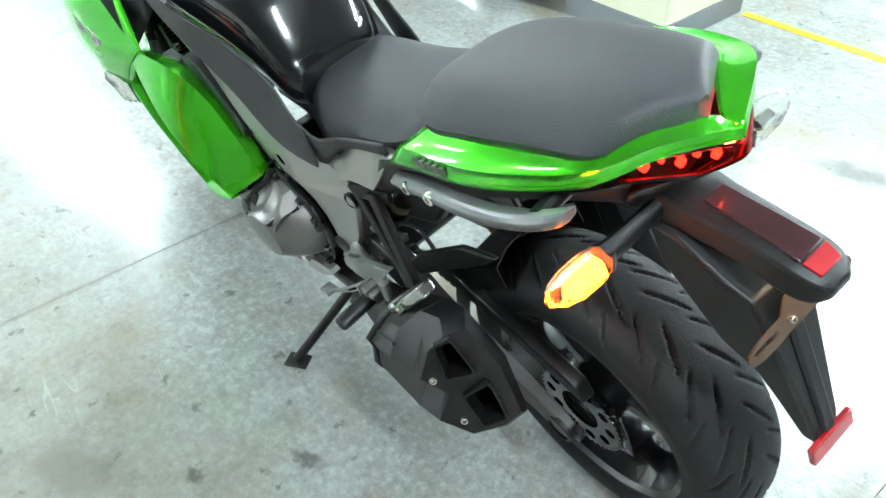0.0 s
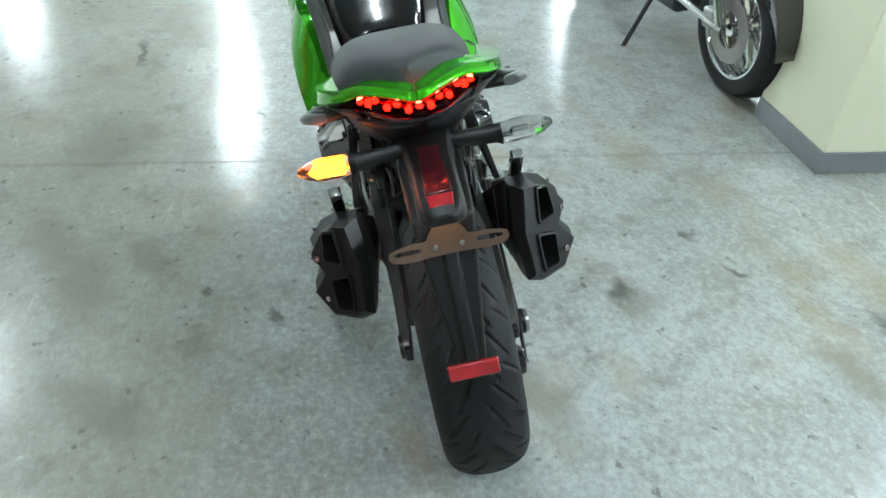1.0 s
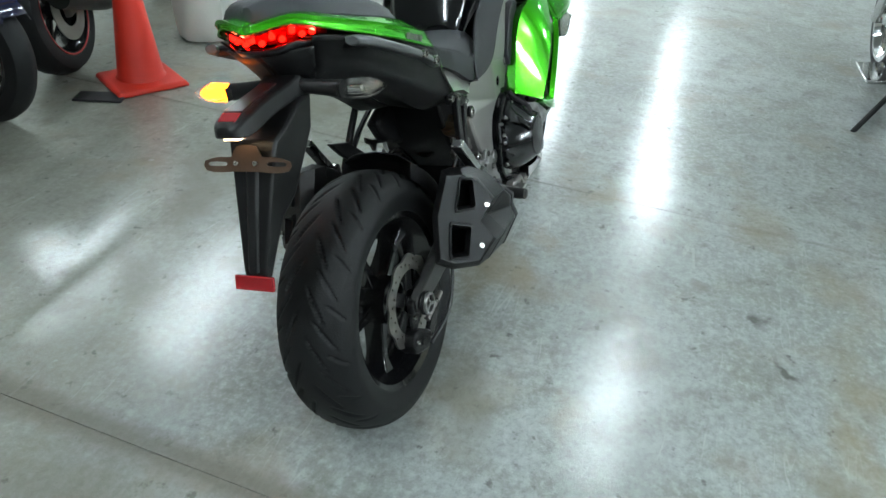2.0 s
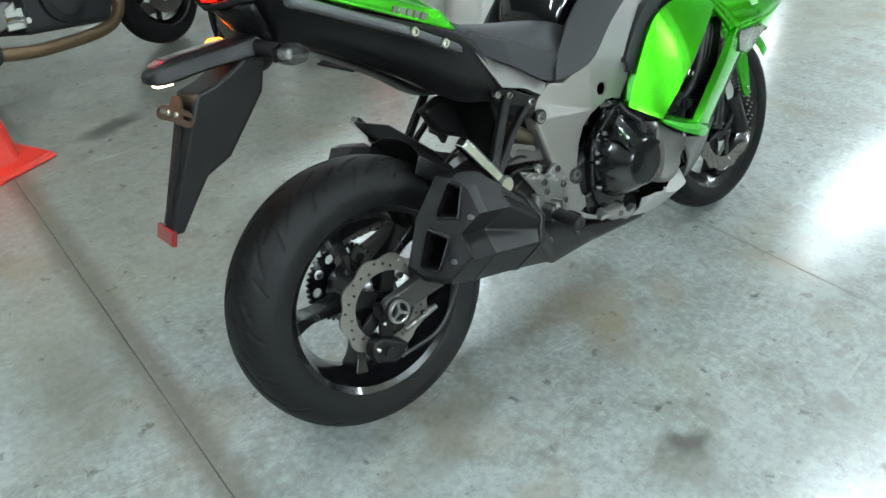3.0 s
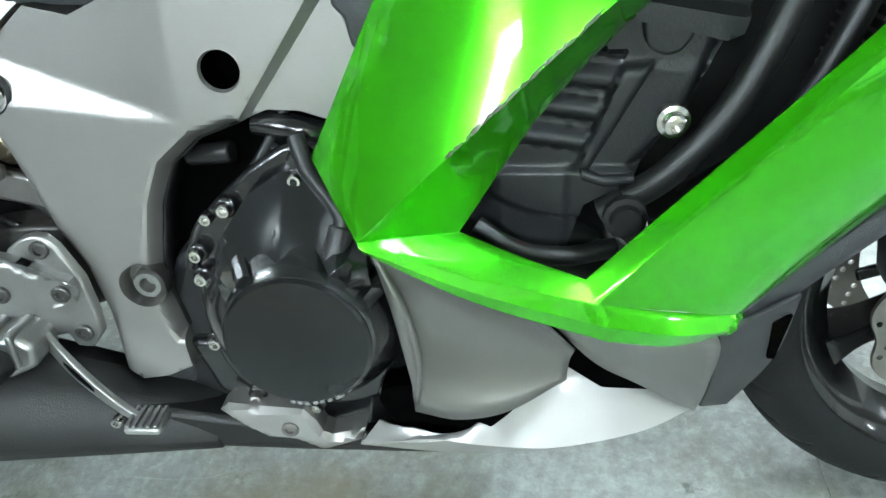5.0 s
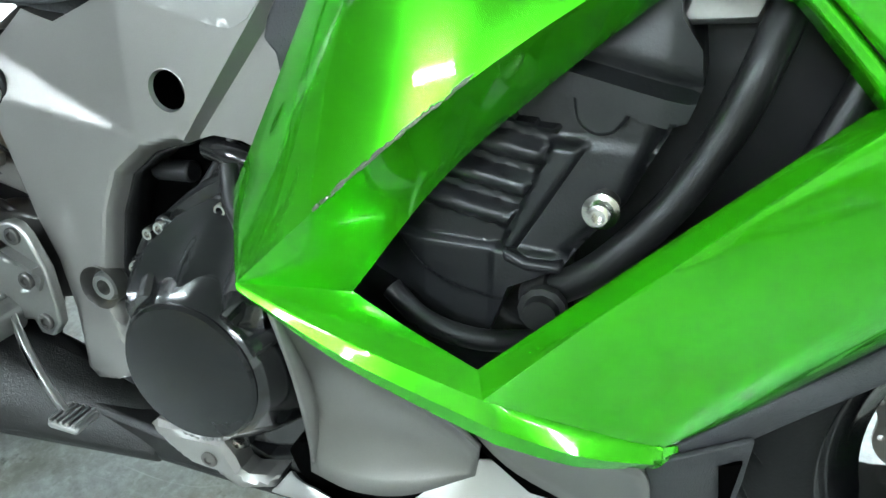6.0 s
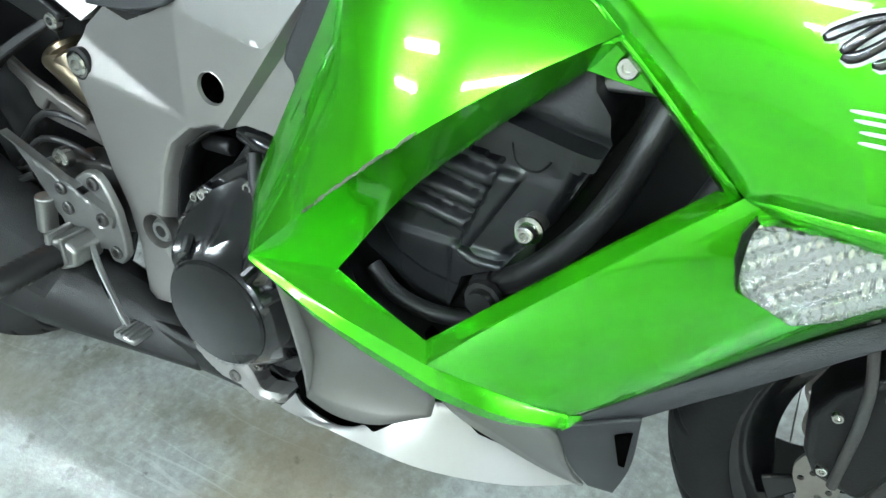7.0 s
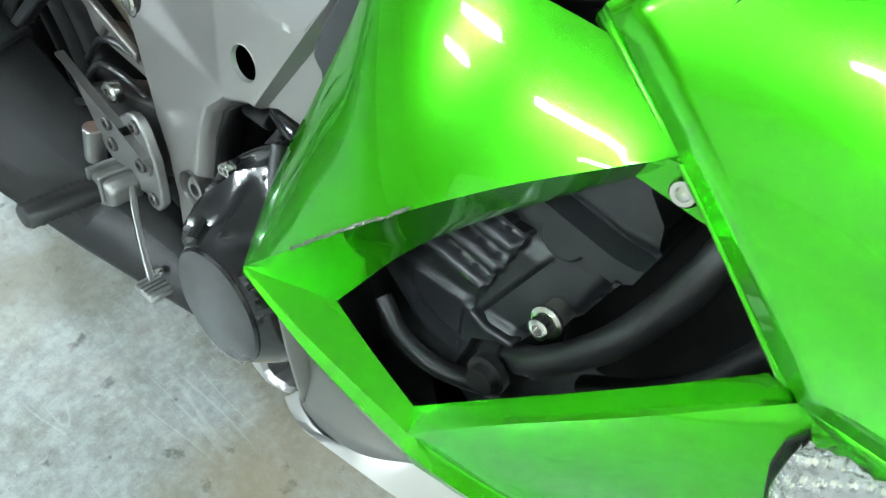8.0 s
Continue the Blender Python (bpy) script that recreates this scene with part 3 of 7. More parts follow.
# ---- parked motorcycles ----
def simple_wheel(e, x, r, w, rim, disc, spokes=6, stripe=None, name="wheel"):
    t = part(name, lathe([(-w, r * 0.70), (-w * 1.08, r * 0.8), (-w * 0.95, r * 0.91), (-w * 0.55, r * 0.98), (0, r), (w * 0.55, r * 0.98), (w * 0.95, r * 0.91), (w * 1.08, r * 0.8), (w, r * 0.70)], 56, "y", (x, 0, r)), RUBBER, e)
    part("rim", lathe([(-w * 0.95, r * 0.72), (-w * 0.9, r * 0.67), (-w * 0.5, r * 0.6), (w * 0.5, r * 0.6), (w * 0.9, r * 0.67), (w * 0.95, r * 0.72)], 56, "y", (x, 0, r)), rim, t, solid=0.006)
    part("hub", lathe([(-w * 1.1, 0), (-w * 1.1, 0.03), (-0.03, 0.045), (0.03, 0.045), (w * 1.1, 0.03), (w * 1.1, 0)], 20, "y", (x, 0, r)), rim, t)
    for k in range(spokes):
        a = 2 * math.pi * (k + 0.3) / spokes
        part("spoke", block(0.03, r * 0.63, -0.014, 0.014, -0.011, 0.011, turn=Matrix.Translation((x, 0, r)) @ Matrix.Rotation(-a, 4, "Y")), rim, t, bevel=0.004)
    for s in disc:
        part("brake_disc", lathe([(s * (w + 0.012), r * 0.26), (s * (w + 0.012), r * 0.47), (s * (w + 0.017), r * 0.47), (s * (w + 0.017), r * 0.26)], 40, "y", (x, 0, r), close=True), DISC, t)
    if stripe:
        for s in (-1, 1):
            part("rim_stripe", lathe([(s * w * 0.97, r * 0.675), (s * w * 1.0, r * 0.70)], 56, "y", (x, 0, r)), stripe, t, solid=0.001)
    return t


def parked_bike(label, paint, rim, fork, spokes=6, stripe=None, engine=None, naked=True):
    """A parked machine: x ahead from the rear axle, upright."""
    e = new("parked_motorcycle")
    tagged(e, label, "motorcycle", "parked motorcycles")
    engine = engine or ENGMATT
    simple_wheel(e, 0.0, 0.31, 0.085, rim, (-1,), spokes, stripe, "rear_wheel")
    simple_wheel(e, 1.42, 0.30, 0.058, rim, (-1, 1), spokes, stripe, "front_wheel")
    for s in (-1, 1):
        part("fork_leg", tube([(1.42, s * 0.095, 0.29), (1.33, s * 0.095, 0.52)], 0.03, 14, 2), fork, e)
        part("fork_tube", tube([(1.335, s * 0.095, 0.50), (1.14, s * 0.095, 1.0)], 0.022, 14, 2), CHROME if fork is ALLOY else fork, e)
        part("caliper", block(1.33, 1.39, s * 0.055, s * 0.105, 0.33, 0.44), ALLOY, e, bevel=0.012)
        part("swingarm", plate([(-0.05, 0.33), (-0.05, 0.28), (0.45, 0.36), (0.52, 0.42), (0.45, 0.46), (0.1, 0.38)], s * 0.10, s * 0.135), DARKALLOY, e, bevel=0.008)
        part("frame_beam", tube([(0.50, s * 0.12, 0.42), (0.55, s * 0.14, 0.62), (0.85, s * 0.15, 0.80), (1.15, s * 0.05, 0.92)], 0.032, 12, 5), PLASTIC, e)
        part("footpeg", tube([(0.46, s * 0.12, 0.38), (0.46, s * 0.22, 0.37)], 0.014, 10, 1), CHROME, e)
        part("peg_plate", plate([(0.40, 0.34), (0.50, 0.33), (0.53, 0.47), (0.42, 0.43)], s * 0.13, s * 0.142), CHROME, e, bevel=0.004)
        part("engine_cover", lathe([(s * 0.12, 0.13), (s * 0.165, 0.12), (s * 0.19, 0.09), (s * 0.195, 0.0)], 32, "y", (0.72, 0, 0.42)), engine, e)
    part("crankcase", plate([(0.48, 0.30), (0.95, 0.24), (1.02, 0.36), (0.94, 0.52), (0.62, 0.56), (0.5, 0.5)], -0.15, 0.15), engine, e, bevel=0.03, seg=3)
    for k in range(5):
        part("cylinder_fin", block(0.78, 0.98, -0.13, 0.13, 0.53 + k * 0.028, 0.545 + k * 0.028, turn=None), engine, e, bevel=0.004)
    part("cylinder", block(0.80, 0.96, -0.115, 0.115, 0.5, 0.74), engine, e, bevel=0.012)
    part("tank", loft([[(x, w * math.cos(a), zc + h * math.sin(a)) for a in [2 * math.pi * k / 20 for k in range(20)]] for x, w, h, zc in
                       ((0.48, 0.06, 0.05, 0.80), (0.56, 0.12, 0.09, 0.83), (0.75, 0.15, 0.13, 0.86), (0.95, 0.15, 0.12, 0.89), (1.07, 0.09, 0.07, 0.91))], n=4), paint, e)
    part("saddle", loft([[(x, w * c, z + h * d) for c, d in ((-1, -0.6), (-0.95, 0.5), (-0.5, 1), (0.5, 1), (0.95, 0.5), (1, -0.6))] for x, w, z, h in
                         ((-0.22, 0.07, 0.90, 0.03), (0.0, 0.11, 0.87, 0.035), (0.25, 0.14, 0.80, 0.04), (0.52, 0.09, 0.80, 0.04))], n=4), SEAT, e)
    part("tail_cowl", loft([[(x, w * c, z + h * d) for c, d in ((-1, 1), (1, 1), (0.8, -1), (-0.8, -1))] for x, w, z, h in
                            ((-0.28, 0.06, 0.86, 0.025), (0.0, 0.11, 0.81, 0.04), (0.4, 0.12, 0.73, 0.05))], n=3), paint, e)
    part("front_mudguard", loft([[(1.42 + 0.335 * math.cos(a), w * c, 0.30 + (0.335 + d) * math.sin(a)) for c, d in ((-1, -0.05), (-0.8, 0), (0.8, 0), (1, -0.05))] for a, w in
                                 [(radians(k), 0.075) for k in range(35, 150, 12)]], caps=False, closed=False), paint if naked else PLASTIC, e, solid=0.004)
    part("headlamp", lathe([(0.0, 0.0), (0.02, 0.06), (0.10, 0.085), (0.13, 0.085), (0.14, 0.0)], 28, "x", (1.15, 0, 0.93)), BLACKGLOSS, e)
    part("handlebar", tube([(1.0, -0.36, 1.03), (1.05, -0.2, 1.04), (1.1, 0, 1.0), (1.05, 0.2, 1.04), (1.0, 0.36, 1.03)], 0.012, 10, 6), CHROME, e)
    part("exhaust_pipe", tube([(1.0, -0.06, 0.56), (1.10, -0.08, 0.40), (0.98, -0.10, 0.22), (0.55, -0.12, 0.22), (0.25, -0.15, 0.28)], 0.03, 14, 6), BRONZE, e)
    part("silencer", tube([(0.28, -0.16, 0.28), (0.12, -0.18, 0.32), (-0.22, -0.2, 0.42)], 0.055, 18, 4), EXHAUST, e)
    part("side_stand", tube([(0.5, 0.13, 0.30), (0.42, 0.30, 0.02)], 0.012, 8, 2), PLASTIC, e)
    return e


def place(e, contact, along, lean=10):
    """Stands a machine with its rear tyre at contact, pointing along, leaning on its stand."""
    x, y = contact
    e.matrix_basis = pose(x, y, 0.003, 0, 0, math.degrees(math.atan2(along[1], along[0]))) @ pose(0, 0, 0, -lean)


b1 = parked_bike("black naked motorcycle with chrome footpegs parked in a row", BLACKGLOSS, RIM, PLASTIC)
place(b1, (-0.60, 2.40), (1.15, 0.58))
b2 = parked_bike("white and navy motorcycle with a silver fork parked in a row", NAVY, RIM, ALLOY)
place(b2, (1.50, 3.56), (-0.69, -1.23), -8)
# its front end is turned on full lock
turn_front = pose(1.36, 0, 0.30) @ Matrix.Rotation(radians(34), 4, Vector((-0.35, 0, 0.94))) @ pose(-1.36, 0, -0.30)
for child in b2.children:
    if child.name.split(".")[0] in ("front_wheel", "fork_leg", "fork_tube", "caliper", "front_mudguard", "handlebar", "headlamp"):
        child.matrix_basis = turn_front @ child.matrix_basis
b3 = parked_bike("dark motorcycle with red striped wheels and a white disc", BLACKGLOSS, RIM, PLASTIC, 5, REDSTRIPE)
place(b3, (1.40, 2.47), (1.0, 0.36), 8)

# chrome-wheeled cruiser behind the pillar
def cruiser():
    e = new("cruiser_motorcycle")
    tagged(e, "black cruiser motorcycle with chrome rims beside the pillar", "motorcycle", "parked motorcycles")
    simple_wheel(e, 0.0, 0.34, 0.10, CHROME, (-1, 1), 9, None, "rear_wheel")
    simple_wheel(e, 1.6, 0.33, 0.07, CHROME, (-1,), 9, None, "front_wheel")
    part("rear_mudguard", loft([[(0.40 * math.cos(a), w * c, 0.34 + (0.40 + d) * math.sin(a)) for c, d in ((-1, -0.12), (-0.95, -0.02), (-0.5, 0), (0.5, 0), (0.95, -0.02), (1, -0.12))] for a, w in
                                [(radians(k), 0.13) for k in range(20, 190, 10)]], caps=False, closed=False), BLACKGLOSS, e, solid=0.004)
    for s in (-1, 1):
        part("shock_absorber", tube([(0.02, s * 0.15, 0.36), (0.16, s * 0.15, 0.66)], 0.026, 14, 2), CHROME, e)
        part("caliper", block(0.10, 0.19, s * 0.10, s * 0.15, 0.30, 0.40), ALLOY, e, bevel=0.012)
        part("fork_leg", tube([(1.6, s * 0.12, 0.33), (1.2, s * 0.12, 1.0)], 0.026, 14, 3), CHROME, e)
        part("swingarm", tube([(0, s * 0.14, 0.34), (0.5, s * 0.14, 0.36)], 0.022, 12, 2), CHROME, e)
        part("footboard", block(0.75, 1.05, s * 0.16, s * 0.30, 0.24, 0.26), CHROME, e, bevel=0.008)
        part("engine_cover", lathe([(s * 0.12, 0.12), (s * 0.17, 0.11), (s * 0.19, 0.0)], 32, "y", (0.75, 0, 0.40)), CHROME, e)
    part("crankcase", plate([(0.45, 0.26), (1.0, 0.24), (1.02, 0.45), (0.6, 0.55), (0.45, 0.48)], -0.15, 0.15), ENGMATT, e, bevel=0.03, seg=3)
    part("tank", loft([[(x, w * math.cos(a), zc + h * math.sin(a)) for a in [2 * math.pi * k / 20 for k in range(20)]] for x, w, h, zc in
                       ((0.55, 0.05, 0.05, 0.78), (0.65, 0.12, 0.09, 0.80), (0.85, 0.15, 0.12, 0.83), (1.10, 0.12, 0.09, 0.86), (1.2, 0.05, 0.05, 0.87))], n=4), BLACKGLOSS, e)
    part("saddle", loft([[(x, w * c, z + h * d) for c, d in ((-1, -0.6), (-0.95, 0.5), (-0.5, 1), (0.5, 1), (0.95, 0.5), (1, -0.6))] for x, w, z, h in
                         ((-0.15, 0.12, 0.78, 0.04), (0.15, 0.14, 0.74, 0.05), (0.58, 0.09, 0.70, 0.05))], n=4), SEAT, e)
    part("silencer", tube([(0.75, -0.2, 0.22), (0.3, -0.22, 0.23), (-0.30, -0.22, 0.26)], 0.045, 18, 4), CHROME, e)
    part("side_stand", tube([(0.7, 0.16, 0.26), (0.64, 0.34, 0.02)], 0.014, 8, 2), PLASTIC, e)
    return e


cr = cruiser()
place(cr, (1.96, -1.735), (1, 0.10), 7)

# white sack standing by the parked machines
tagged(part("white_sack", loft([[(r * math.cos(2 * math.pi * k / 28) * (1 + 0.05 * math.sin(5 * k + z * 9)), r * math.sin(2 * math.pi * k / 28) * (1 + 0.06 * math.sin(3 * k + z * 7)), z) for k in range(28)]
                                        for r, z in ((0.13, 0.0), (0.17, 0.03), (0.18, 0.2), (0.16, 0.34), (0.12, 0.40))], n=3), BAG, m=pose(2.22, 2.22, 0)),
              "white woven plastic sack standing on the floor", "sack")

# ---- the green motorcycle: x ahead from the rear axle, y to its left, before it leans ----
LEAN = 12.6
RHO = 0.09
STEER = 0
bike = new("motorcycle")
tagged(bike, "lime green sports touring motorcycle leaning on its side stand", "motorcycle")
bike.matrix_basis = pose(0, 0, RHO + LIFT, -LEAN) @ pose(0, 0, -RHO)
RA = Vector((-0.023, -0.003, 0.303))
FA = Vector((1.466, 0.067, 0.3065))
SIDES = (-1, 1)


def side(bm, s):
    """Meshes are drawn for the right side; s = 1 gives the left one."""
    return bm if s < 0 else flip(bm)


def bolts(parent, places, r=0.008, h=0.006, material=None, turn=None, name="bolt", socket=True):
    """Bolts facing out to the right (or to the left where y is positive)."""
    made = None
    for p in places:
        m = Matrix.Translation(p) @ (turn if turn is not None else Matrix.Identity(4))
        if p[1] > 0 and turn is None:
            m = m @ Matrix.Rotation(math.pi, 4, "Z")
        if made is None:
            made = part(name, bolt_mesh(r, h, socket), material or STEEL, parent, m=m)
        else:
            again(made, parent, m)


# -- wheels --
def tyre_mesh(centre, prof, steps, groove):
    """A tyre with cut tread grooves: prof gives (side, radius) along the section."""
    bm = bmesh.new()
    dense = even([(y, r, 0) for y, r in prof], 84)
    run, rows = 0.0, []
    half = sum((b - a).length for a, b in zip(dense, dense[1:])) / 2
    s_at = [-half]
    for a, b in zip(dense, dense[1:]):
        s_at.append(s_at[-1] + (b - a).length)
    R = max(r for _, r in prof)
    for k in range(steps):
        a = 2 * math.pi * k / steps
        c, s = math.cos(a), math.sin(a)
        row = []
        for p, q in zip(dense, s_at):
            d = groove(a * R, q)
            r = p.y - d
            row.append(bm.verts.new((centre[0] + r * c, p.x, centre[2] + r * s)))
        rows.append(row)
    for k in range(steps):
        a, b = rows[k], rows[(k + 1) % steps]
        for i in range(len(a) - 1):
            bm.faces.new((a[i], a[i + 1], b[i + 1], b[i]))
    return bm


def tread(period, width, reach, depth=0.005):
    def f(u, q):
        out, s = 0.0, abs(q)
        sh = 0.5 if q > 0 else 0.0
        for off, s0, s1, slope in ((0.0, 0.010, 0.050, 1.9), (0.34, 0.030, 0.078, 1.35), (0.67, 0.058, 0.100, 0.75)):
            s0, s1 = s0 * reach, s1 * reach
            if s0 - 0.004 < s < s1 + 0.004:
                x = (u / period + off + sh - slope * (s - s0) / period) % 1.0
                x = min(x, 1 - x) * period / math.sqrt(1 + slope * slope)
                end = min(1, max(0, (s - s0 + 0.004) / 0.008), max(0, (s1 + 0.004 - s) / 0.008))
                w = width * (0.55 + 0.45 * math.sin(math.pi * min(1, max(0, (s - s0) / (s1 - s0)))))
                out = max(out, depth * end * min(1, max(0, (w - x) / 0.0012)))
        return out
    return f


def wheel(name, c, w, R, rim_r, steps, reach, label, turn=None, first=0.62):
    prof = [(-w * 0.80, rim_r), (-w * 0.90, rim_r + 0.006), (-w, rim_r + (R - rim_r) * 0.36), (-w * 0.97, rim_r + (R - rim_r) * 0.55), (-w * 0.80, R - (R - rim_r) * 0.22),
            (-w * 0.45, R - (R - rim_r) * 0.055), (0, R), (w * 0.45, R - (R - rim_r) * 0.055), (w * 0.80, R - (R - rim_r) * 0.22), (w * 0.97, rim_r + (R - rim_r) * 0.55),
            (w, rim_r + (R - rim_r) * 0.36), (w * 0.90, rim_r + 0.006), (w * 0.80, rim_r)]
    o = Matrix.Translation(c) if turn is None else turn
    z0 = (0, 0, 0)
    k = w * 0.82
    wh = part(name, lathe([(-k, rim_r + 0.008), (-k - 0.004, rim_r + 0.002), (-k + 0.004, rim_r - 0.012), (-k * 0.6, rim_r - 0.022), (-k * 0.25, rim_r - 0.040), (k * 0.25, rim_r - 0.040),
                           (k * 0.6, rim_r - 0.022), (k - 0.004, rim_r - 0.012), (k + 0.004, rim_r + 0.002), (k, rim_r + 0.008), (0, rim_r - 0.02)], 96, "y", z0, close=True), RIM, bike, label, m=o)
    part("tyre", tyre_mesh(z0, prof, steps, tread(0.115, 0.0042, reach)), RUBBER, wh, "black sports tyre with slanted tread grooves", smooth=60)
    part("hub", lathe([(-0.075, 0.0), (-0.075, 0.034), (-0.06, 0.062), (0.06, 0.062), (0.075, 0.034), (0.075, 0.0)], 32), RIM, wh)
    for i in range(5):
        a = 2 * math.pi * i / 5 + first
        m = Matrix.Rotation(-a, 4, "Y")
        rings = [[(r, y * dy, z * dz) for y, z in ((-1, -1), (1, -1), (1, 1), (-1, 1))] for r, dy, dz in ((0.035, 0.030, 0.022), (0.09, 0.027, 0.0135), (0.15, 0.027, 0.0115), (rim_r - 0.028, 0.038, 0.020))]
        bm = loft([[Vector(p) for p in r] for r in rings], n=3)
        part("spoke", bm, RIM, wh, bevel=0.004, m=m)
    return wh


def petal_disc(y, r_in, r_out, thick, lobes, holes):
    """A wave-edged brake disc with drilled holes."""
    n = lobes * 16
    bm = bmesh.new()
    loops = []
    outer = [((r_out + 0.0035 * math.cos(lobes * 2 * math.pi * k / n) * (1 if math.cos(lobes * 2 * math.pi * k / n) > -0.2 else 1.4)), 2 * math.pi * k / n) for k in range(n)]
    inner = [(r_in, 2 * math.pi * k / n) for k in range(n)]
    for rr in (outer, inner):
        loops.append([bm.verts.new((r * math.cos(a), y, r * math.sin(a))) for r, a in rr])
    edges = [bm.edges.new((l[i], l[(i + 1) % n])) for l in loops for i in range(n)]
    for r, a in holes:
        h = [bm.verts.new((r * math.cos(a) + 0.0038 * math.cos(t), y, r * math.sin(a) + 0.0038 * math.sin(t))) for t in [2 * math.pi * j / 8 for j in range(8)]]
        edges += [bm.edges.new((h[i], h[(i + 1) % 8])) for i in range(8)]
    bmesh.ops.triangle_fill(bm, edges=edges, use_beauty=True, normal=(0, 1, 0))
    g = bmesh.ops.extrude_face_region(bm, geom=bm.faces[:])
    bmesh.ops.translate(bm, verts=[v for v in g["geom"] if isinstance(v, bmesh.types.BMVert)], vec=(0, thick, 0))
    return bm


rear = wheel("rear_wheel", RA, 0.096, 0.325, 0.222, 900, 1.0, "black five spoke rear wheel with a wide tyre")
holes = [(0.0925 + 0.0075 * (k % 3), 2 * math.pi * k / 30) for k in range(30)]
part("brake_disc", petal_disc(-0.104, 0.082, 0.119, 0.005, 10, holes), DISC, rear, "drilled wave edged steel brake disc", smooth=25)
for i in range(5):
    a = 2 * math.pi * i / 5
    part("disc_carrier", block(0.03, 0.090, -0.102, -0.092, -0.017, 0.017, turn=Matrix.Rotation(a, 4, "Y")), PLASTIC, rear, bevel=0.003)
# sprocket with round windows, on the left
n = 42
spr = plate([((0.100 if k % 4 < 2 else 0.093) * math.cos(2 * math.pi * k / (4 * n)), (0.100 if k % 4 < 2 else 0.093) * math.sin(2 * math.pi * k / (4 * n))) for k in range(4 * n)], 0.086, 0.093)
spr = part("sprocket", spr, RIM, rear, "toothed black sprocket with round windows", smooth=20)
cut(spr, [lathe([(0.06, 0), (0.06, 0.0125), (0.12, 0.0125), (0.12, 0)], 14, "y", (0.073 * math.cos(a), 0, 0.073 * math.sin(a))) for a in [2 * math.pi * k / 10 for k in range(10)]] + [lathe([(0.06, 0), (0.06, 0.045), (0.12, 0.045), (0.12, 0)], 24)])

FTURN = Matrix.Translation(FA) @ Matrix.Rotation(radians(STEER), 4, Vector((-0.42, 0, 0.91)))
front = wheel("front_wheel", FA, 0.061, 0.302, 0.222, 700, 0.66, "black five spoke front wheel with two brake discs", FTURN, 1.07)
holes = [(0.1235 + 0.0095 * (k % 4), 2 * math.pi * k / 84) for k in range(84)]
for s in SIDES:
    part("brake_disc", petal_disc(s * 0.074 - 0.0025, 0.114, 0.158, 0.005, 14, holes), DISC, front, "drilled wave edged steel brake disc", smooth=25)
    for i in range(5):
        part("disc_carrier", block(0.03, 0.119, s * 0.072 - 0.004, s * 0.072 + 0.004, -0.009, 0.009, turn=Matrix.Rotation(2 * math.pi * i / 5 + 0.3, 4, "Y")), RIM, front, bevel=0.003)

# -- fork, mudguard, front brakes --
RAKE = Vector((-0.42, 0, 0.91)).normalized()
for s in SIDES:
    a = Vector((0, s * 0.102, 0))
    leg = part("fork_leg", tube([a + Vector((0.03, 0, -0.02)), a + Vector((0.01, 0, 0.02)) + RAKE * 0.10], 0.029, 18, 3), PLASTIC, bike, "black cast fork foot", m=FTURN)
    part("fork_tube", tube([a + RAKE * 0.10 + Vector((0.01, 0, 0.0)), a + RAKE * 0.30 + Vector((0.01, 0, 0))], 0.0205, 20, 2), CHROME, bike, "polished fork tube", m=FTURN)
    part("fork_seal", lathe([(-0.02, 0.0), (-0.02, 0.032), (0.03, 0.033), (0.034, 0.027), (0.034, 0)], 24, "z"), DARKALLOY, leg, m=Matrix.Translation(a + RAKE * 0.30 + Vector((0.01, 0, 0))) @ RAKE.to_track_quat("Z", "X").to_matrix().to_4x4())
    part("fork_upper", tube([a + RAKE * 0.32 + Vector((0.01, 0, 0)), a + RAKE * 0.66], 0.029, 18, 2), PLASTIC, bike, m=FTURN)
    cal = part("front_caliper", plate([(-0.150, 0.030), (-0.105, 0.018), (-0.088, 0.060), (-0.085, 0.125), (-0.098, 0.168), (-0.128, 0.172), (-0.162, 0.138), (-0.174, 0.100), (-0.166, 0.056)], s * 0.056, s * 0.118), PLASTIC, bike, "black four piston brake caliper", m=FTURN, bevel=0.01, seg=3)
    part("caliper_bridge", plate([(-0.098, 0.010), (-0.076, 0.006), (-0.068, 0.04), (-0.064, 0.09), (-0.074, 0.145), (-0.100, 0.165), (-0.092, 0.11), (-0.092, 0.05)], s * 0.086, s * 0.106), ARMGREY, cal, bevel=0.003)
    bolts(cal, [(-0.146, s * 0.119, 0.048), (-0.120, s * 0.119, 0.152), (-0.152, s * 0.119, 0.115), (-0.078, s * 0.107, 0.13), (-0.080, s * 0.107, 0.028)], 0.006, 0.006)
    part("speed_sensor", tube([(-0.03, s * 0.112, 0.045), (-0.07, s * 0.118, 0.012), (-0.10, s * 0.112, -0.02)], 0.006, 10, 4), HOSE, cal)
    part("caliper_bracket", plate([(-0.08, 0.02), (0.03, 0.0), (0.02, 0.07), (-0.07, 0.10)], s * 0.095, s * 0.107), PLASTIC, cal, bevel=0.004)
    part("brake_hose", tube([(-0.132, s * 0.118, 0.03), (-0.136, s * 0.128, 0.13), (-0.150, s * 0.126, 0.20), (-0.20, s * 0.118, 0.34), (-0.23, s * 0.10, 0.50)], 0.0052, 14, 8), ARMGREY, bike, m=FTURN)
